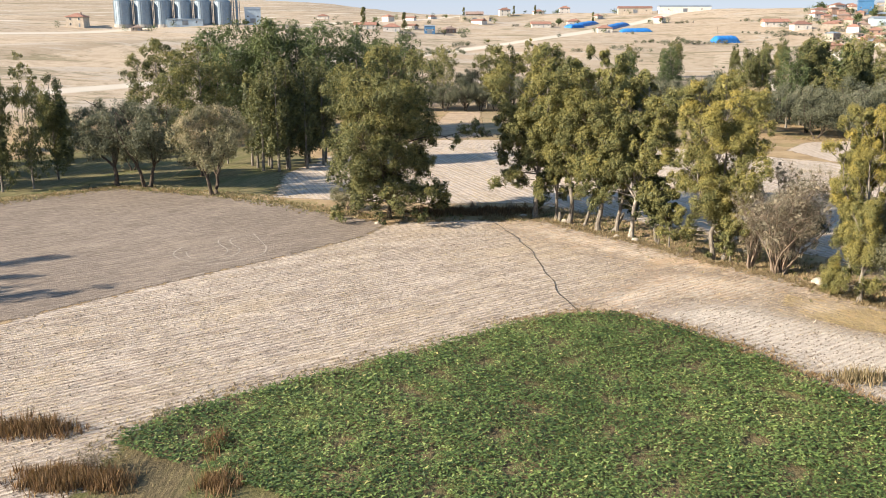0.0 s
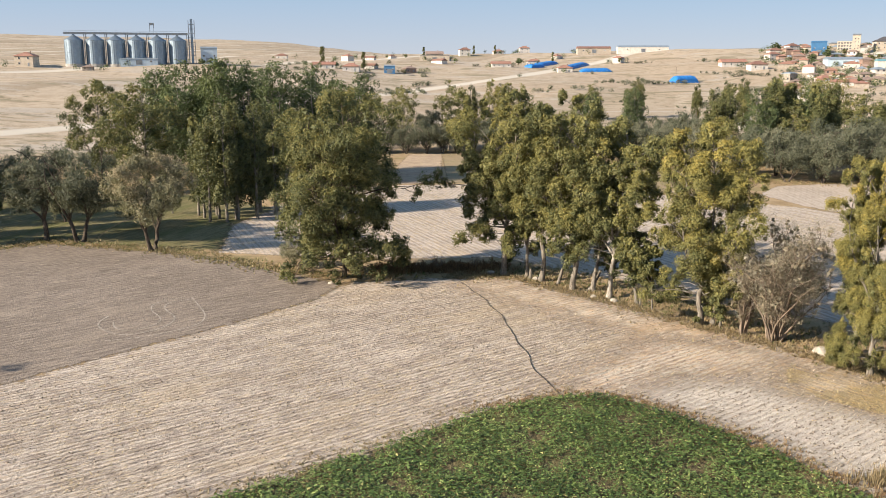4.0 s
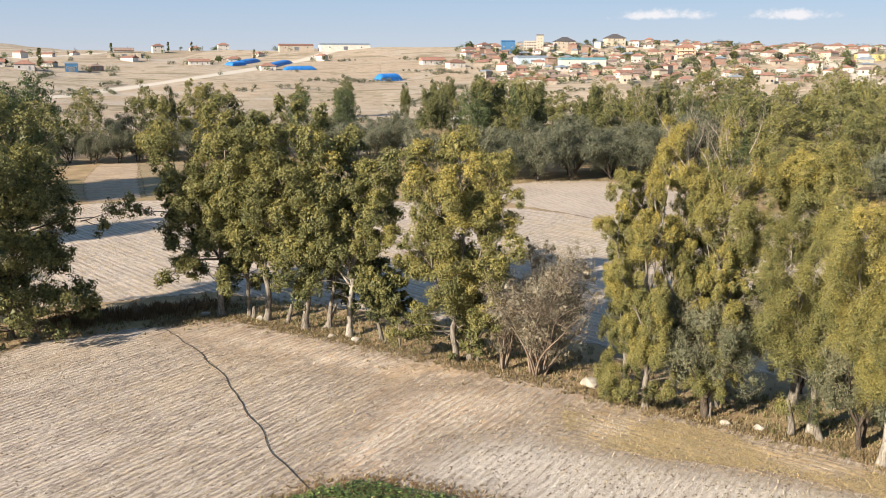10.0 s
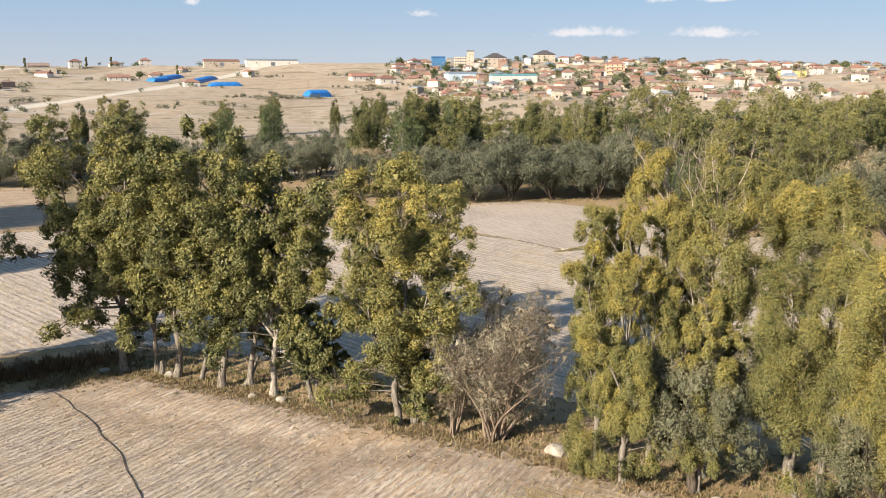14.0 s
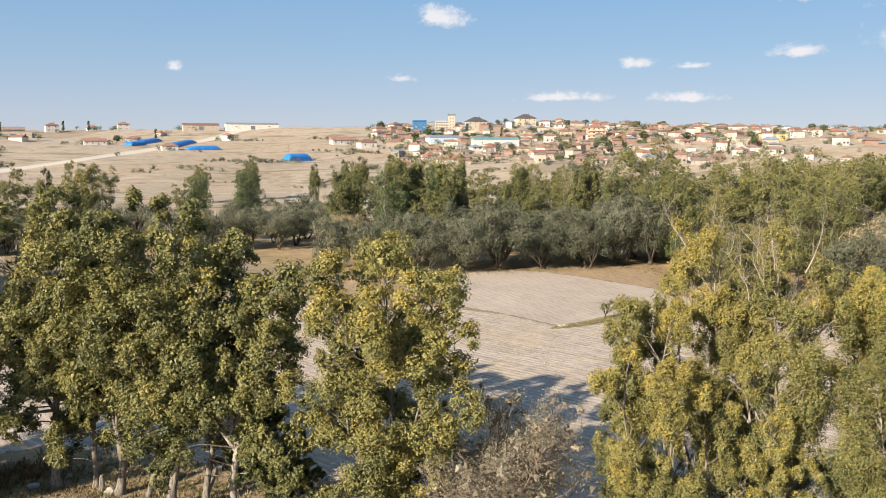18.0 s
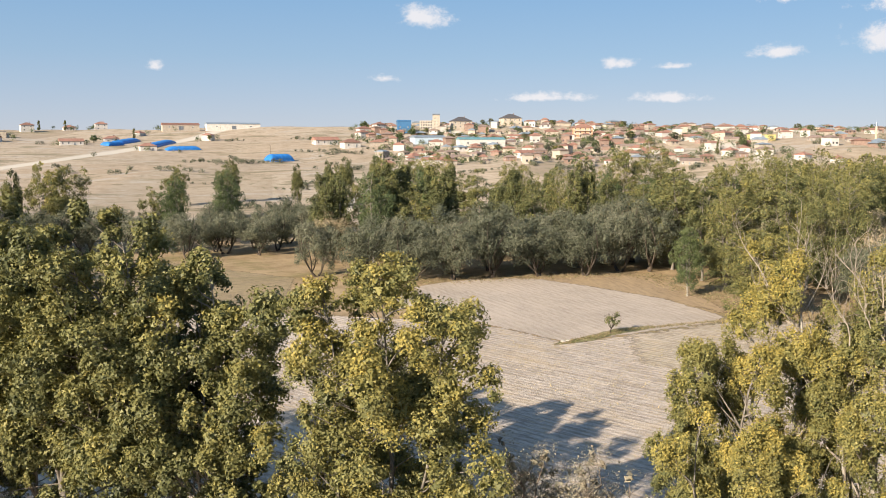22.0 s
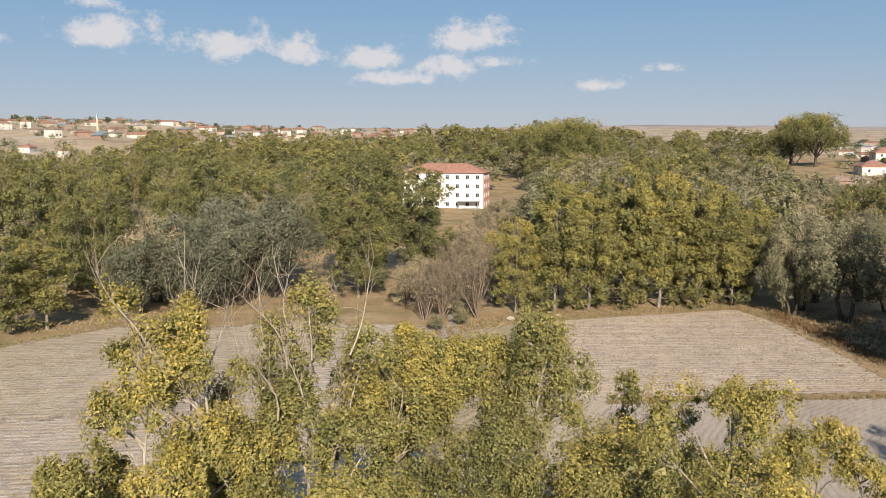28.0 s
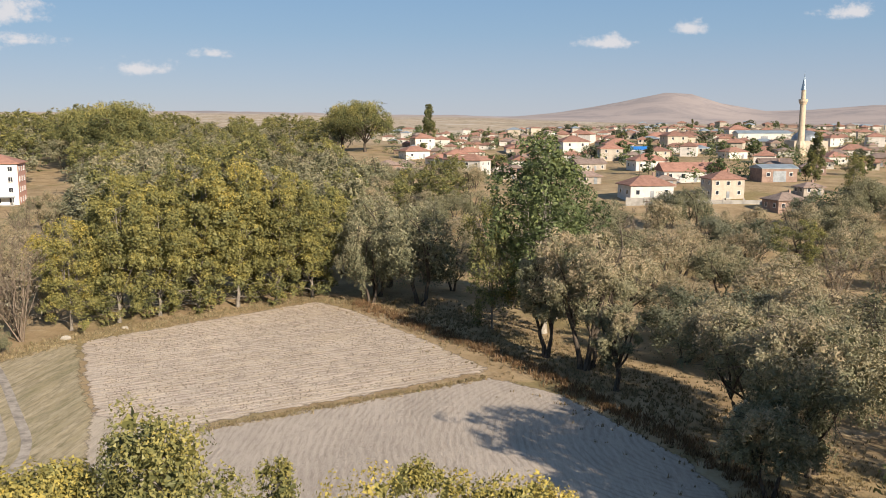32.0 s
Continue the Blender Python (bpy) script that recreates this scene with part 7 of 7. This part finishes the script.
# the rows lie 0.62 m apart
ux, uy = math.cos(radians(35)), math.sin(radians(35))
off = row_pts[:, 1] * ux - row_pts[:, 0] * uy
shift = np.round(off / 0.62) * 0.62 + gr.normal(0, 0.07, len(off)) - off
row_pts = row_pts + np.stack([-uy * shift, ux * shift], 1)
litter("straw_litter", "cut stalks lying along the rows of stubble", row_pts, STRAW_PALE, gr, 0.38, 0.028, 0.07, 35)
litter("straw_litter", "thick yellow straw along the field's edge", spread([(33.5, 82), (36, 87.5), (39.6, 85.7), (44.8, 79.9), (48, 74.3), (54, 64), (51, 62), (46, 70), (42.5, 73.6), (37.7, 77.3)], 12000, gr, 0.05), STRAW, gr, 0.32, 0.022)
litter("straw_litter", "straw on the northern stubble", spread([(40, 114), (66, 100), (104, 112), (136, 142), (122, 158), (88, 159), (60, 200), (24, 220), (-2, 218), (-26, 150), (10, 140)], 9000, gr, 0.15), STRAW, gr, 0.6, 0.05)

# clods
cl = np.random.default_rng(8)


def clods(name, label, pts, size, mat):
    n = len(pts)
    o = np.array([(1, 0, 0), (-0.5, 0.87, 0), (-0.5, -0.87, 0), (0, 0, 0.9)])
    r = (size * cl.uniform(0.5, 1.6, n))[:, None, None]
    q = o[None] * r * cl.uniform(0.7, 1.3, (n, 4, 3)) + np.stack([pts[:, 0], pts[:, 1], np.full(n, 0.05)], 1)[:, None]
    f = (np.arange(n)[:, None, None] * 4 + np.array([(0, 1, 3), (1, 2, 3), (2, 0, 3)])[None]).reshape(-1, 3)
    return tagged(new(name, mesh_of(name, q.reshape(-1, 3), f, mat)), label, "soil", kind="stuff")


SOIL = plain_mat("dry_clod", (0.27, 0.21, 0.155), 0.95, 0.25, 1.0, world_scale=True)
SOIL_D = plain_mat("dark_clod", (0.17, 0.13, 0.095), 0.95, 0.25, 1.0, world_scale=True)
clods("soil_clods", "small dry clods on the stubble", np.array([p for p in spread(STUB, 7000, cl) if not inside(p[0], p[1], BEET)]), 0.07, SOIL_D)
E_STUB = [(153, 90), (171, 58.5), (164, 55), (128, 45), (118.5, 77), (123, 85)]
clods("soil_clods", "clods and stubs on the small stubble field", spread(E_STUB, 5200, cl), 0.085, SOIL)
clods("soil_clods", "clods on the bare strip beside the beet", spread([(24, 82), (30, 84), (40, 72), (46, 62), (38, 60), (30, 68)], 300, cl), 0.08, SOIL)

# banks and rough grass by the eastern fields
DITCH = [(170, 52), (160.7, 49.2), (146.5, 44.8), (134.9, 41), (124, 38.4), (112.1, 36.6), (102, 34.5), (88, 34)]
blades("reed_bank", "dark brown reeds and weeds on the ditch bank", strip(DITCH, 1300, 1.9, gr), GRASS_BROWN, gr, 0.7, 7, 0.7, 0.045, 0.0, 0.55)
blades("dry_grass", "tawny rough grass under the willows", strip([(x - 1.5, y - 6) for x, y in DITCH], 4200, 9.0, gr), GRASS_DRY, gr, 0.4, 6, 0.8, 0.05, 0.0, 0.5)
blades("dry_grass", "dry grass on the strip between two fields", strip([(115.5, 77), (120, 61), (124.8, 45)], 700, 0.9, gr), GRASS_DRY, gr, 0.28, 6, 0.8, 0.045, 0.1, 0.8)
blades("dry_grass", "golden grass at the head of the eastern field", strip([(148, 100), (156, 92.5), (166, 77), (174.5, 59), (170, 53)], 2400, 2.6, gr), GRASS_DRY, gr, 0.34, 6, 0.8, 0.05, 0.2, 0.85)
blades("dry_grass", "green-brown grass on the bank by the lone tree", strip([(87, 160.4), (95, 161.8), (102, 163.2), (110, 162.5), (122, 161), (136, 152)], 900, 0.9, gr), GRASS_DRY, gr, 0.3, 6, 0.8, 0.05, 0.3, 1.1)
blades("dry_grass", "rough grass before the wood", strip([(90, 224), (112, 219), (134, 212), (146, 205), (138, 186), (134, 166), (142, 152), (155, 140)], 2600, 4.5, gr), GRASS_DRY, gr, 0.34, 6, 0.8, 0.06, 0.1, 1.0)
blades("dry_grass", "grass between the ploughed field and the willows", strip([(-75, 136), (-58, 153), (-36, 144.5), (-19, 132.5), (-10, 127), (2, 127)], 2600, 3.0, gr), GRASS_DRY, gr, 0.4, 6, 0.9, 0.05, 0.3, 1.15)
blades("weed_patch", "dark weeds in the hollow behind the great poplar", strip([(-4, 130), (4, 130.5), (13, 131)], 900, 3.0, gr), GRASS_BROWN, gr, 0.8, 8, 0.7, 0.05, 0.0, 0.5)

# tyre tracks where the tractor turned on the harrowed field
PALE_TRACK = plain_mat("pale_tyre_track", (0.44, 0.375, 0.31), 0.95, 0.3, 1.0, world_scale=True)


def ribbon(name, label, pts, width, mat, z=0.075):
    c = np.asarray(pts, float)
    for _ in range(3):
        c = np.concatenate([c[:1], np.stack([0.75 * c[:-1] + 0.25 * c[1:], 0.25 * c[:-1] + 0.75 * c[1:]], 1).reshape(-1, 2), c[-1:]])
    d = np.gradient(c, axis=0)
    nrm = np.stack([-d[:, 1], d[:, 0]], 1) / np.linalg.norm(d, axis=1)[:, None]
    n = len(c)
    zz = land(c[:, 0], c[:, 1]) + z
    v = np.concatenate([np.c_[c - nrm * width / 2, zz], np.c_[c + nrm * width / 2, zz]])
    i = np.arange(n - 1)
    return tagged(new(name, mesh_of(name, v, np.stack([i, i + 1, i + 1 + n, i + n], 1), mat)), label, "track", kind="structure")


ribbon("tyre_track", "pale looped tyre track on the harrowed field", [(-25.6, 115.5), (-28.5, 113.6), (-28, 110.7), (-25.9, 107.7), (-25.5, 105.5), (-26.3, 102.7), (-29.1, 100.2), (-32.3, 102.3), (-33.9, 105.2), (-33.5, 108.1)], 0.2, PALE_TRACK)
ribbon("tyre_track", "pale curved tyre track beside the loop", [(-26, 116), (-23.3, 110), (-22.4, 107.4), (-22.4, 103.9), (-26.9, 99.9), (-31, 98.6)], 0.18, PALE_TRACK)
ribbon("tyre_track", "second wheel's pale track of the loop", [(-27.2, 116), (-30, 113.6), (-29.5, 110.3), (-27.3, 107.2), (-27, 105), (-28, 103.4), (-29.8, 102), (-31.4, 103.4), (-32.2, 105.6)], 0.17, PALE_TRACK)

ribbon("wheel_rut", "pale sandy wheel rut over the headland", [(158.6, 104), (148, 100.8), (137, 97.2), (125.4, 93.9), (114.2, 90.6), (106, 92), (99, 97), (93, 101)], 0.9, PALE_TRACK, 0.085)
ribbon("wheel_rut", "second sandy wheel rut over the headland", [(155, 105), (146, 102), (135.5, 98.9), (123, 95), (112.5, 92.4), (106, 94), (100, 98.6), (94, 102.6)], 0.8, PALE_TRACK, 0.085)

# stones, stumps
STONE = plain_mat("field_stone", (0.52, 0.46, 0.38), 0.9, 0.25, 1.2)


def stone(label, x, y, r, turn):
    bm = bmesh.new()
    bmesh.ops.create_icosphere(bm, subdivisions=2, radius=r)
    for v in bm.verts:
        v.co *= 1 + 0.35 * noise.noise(v.co * (1.1 / r) + Vector((x, y, 0)))
        v.co.z *= 0.62
    me = bpy.data.meshes.new("stone")
    bm.to_mesh(me)
    bm.free()
    me.materials.append(STONE)
    o = tagged(new("stone", me), label, "stone", "stones along the field edge")
    o.matrix_basis = pose(x, y, ground_z(x, y) + 0.2 * r, 0, 0, turn)


for x, y, r in ((41.4, 91.6, 0.9), (42.2, 90.6, 0.6), (17.6, 123.4, 0.6), (25.4, 111.9, 0.55), (48.6, 78.4, 0.45), (23.4, 114.2, 0.4), (-9.5, 122.6, 0.4), (88.6, 160.9, 0.45), (89.6, 161.2, 0.35), (156, 93.5, 0.7), (160.5, 86.5, 0.5), (12, 127.5, 0.5), (46.8, 80.2, 0.4)):
    stone("pale rough stone at the field's edge", x, y, r, 57 * x)


def stump(x, y, h, lean, turn):
    rng = np.random.default_rng(int(x * 10))
    L = Limbs()
    p = bend((0, 0, -0.3), (lean, 0, h), rng, 0, 0.04, 6)
    L.add(p, 0.24 * np.array([1.5, 1.15, 1.0, 0.95, 0.9, 0.55]), 10)
    t = tagged(new("tree_stump"), "pale leaning stump of a cut poplar", "stump", "stumps in the poplar row")
    part("stem", L.mesh("stem", BARK_GREY), None, t)
    t.matrix_basis = pose(x, y, 0, 0, 0, turn)


for x, y, h, l, r in ((19.9, 120.8, 2.2, 0.8, 0), (16.9, 124.0, 1.4, 0.2, 40), (23.2, 117.2, 2.6, 2.0, 20), (28.0, 111.0, 2.0, -0.4, 0), (33.8, 101.8, 3.4, 1.4, 30), (50.1, 76.6, 3.0, 0.5, 160), (51.6, 75.0, 5.0, 0.9, 120)):
    stump(x, y, h, l, r)

# poles along the village lanes
for x, y in ((208, -20), (226, -8), (300, 4), (318, -2), (345, -130), (286, -60), (196, 640), (300, 690), (420, 560)):
    p = tagged(new("utility_pole"), "thin wooden utility pole with a crossbar", "pole", "utility poles")
    part("pole_shaft", lathe([(0.14, -1), (0.10, 8.5)], 8), TWIG, p)
    part("crossbar", box_bm(-0.9, 0.9, -0.06, 0.06, 7.8, 7.95), TWIG, p)
    p.matrix_basis = pose(x, y, ground_z(x, y), 0, 0, 30)
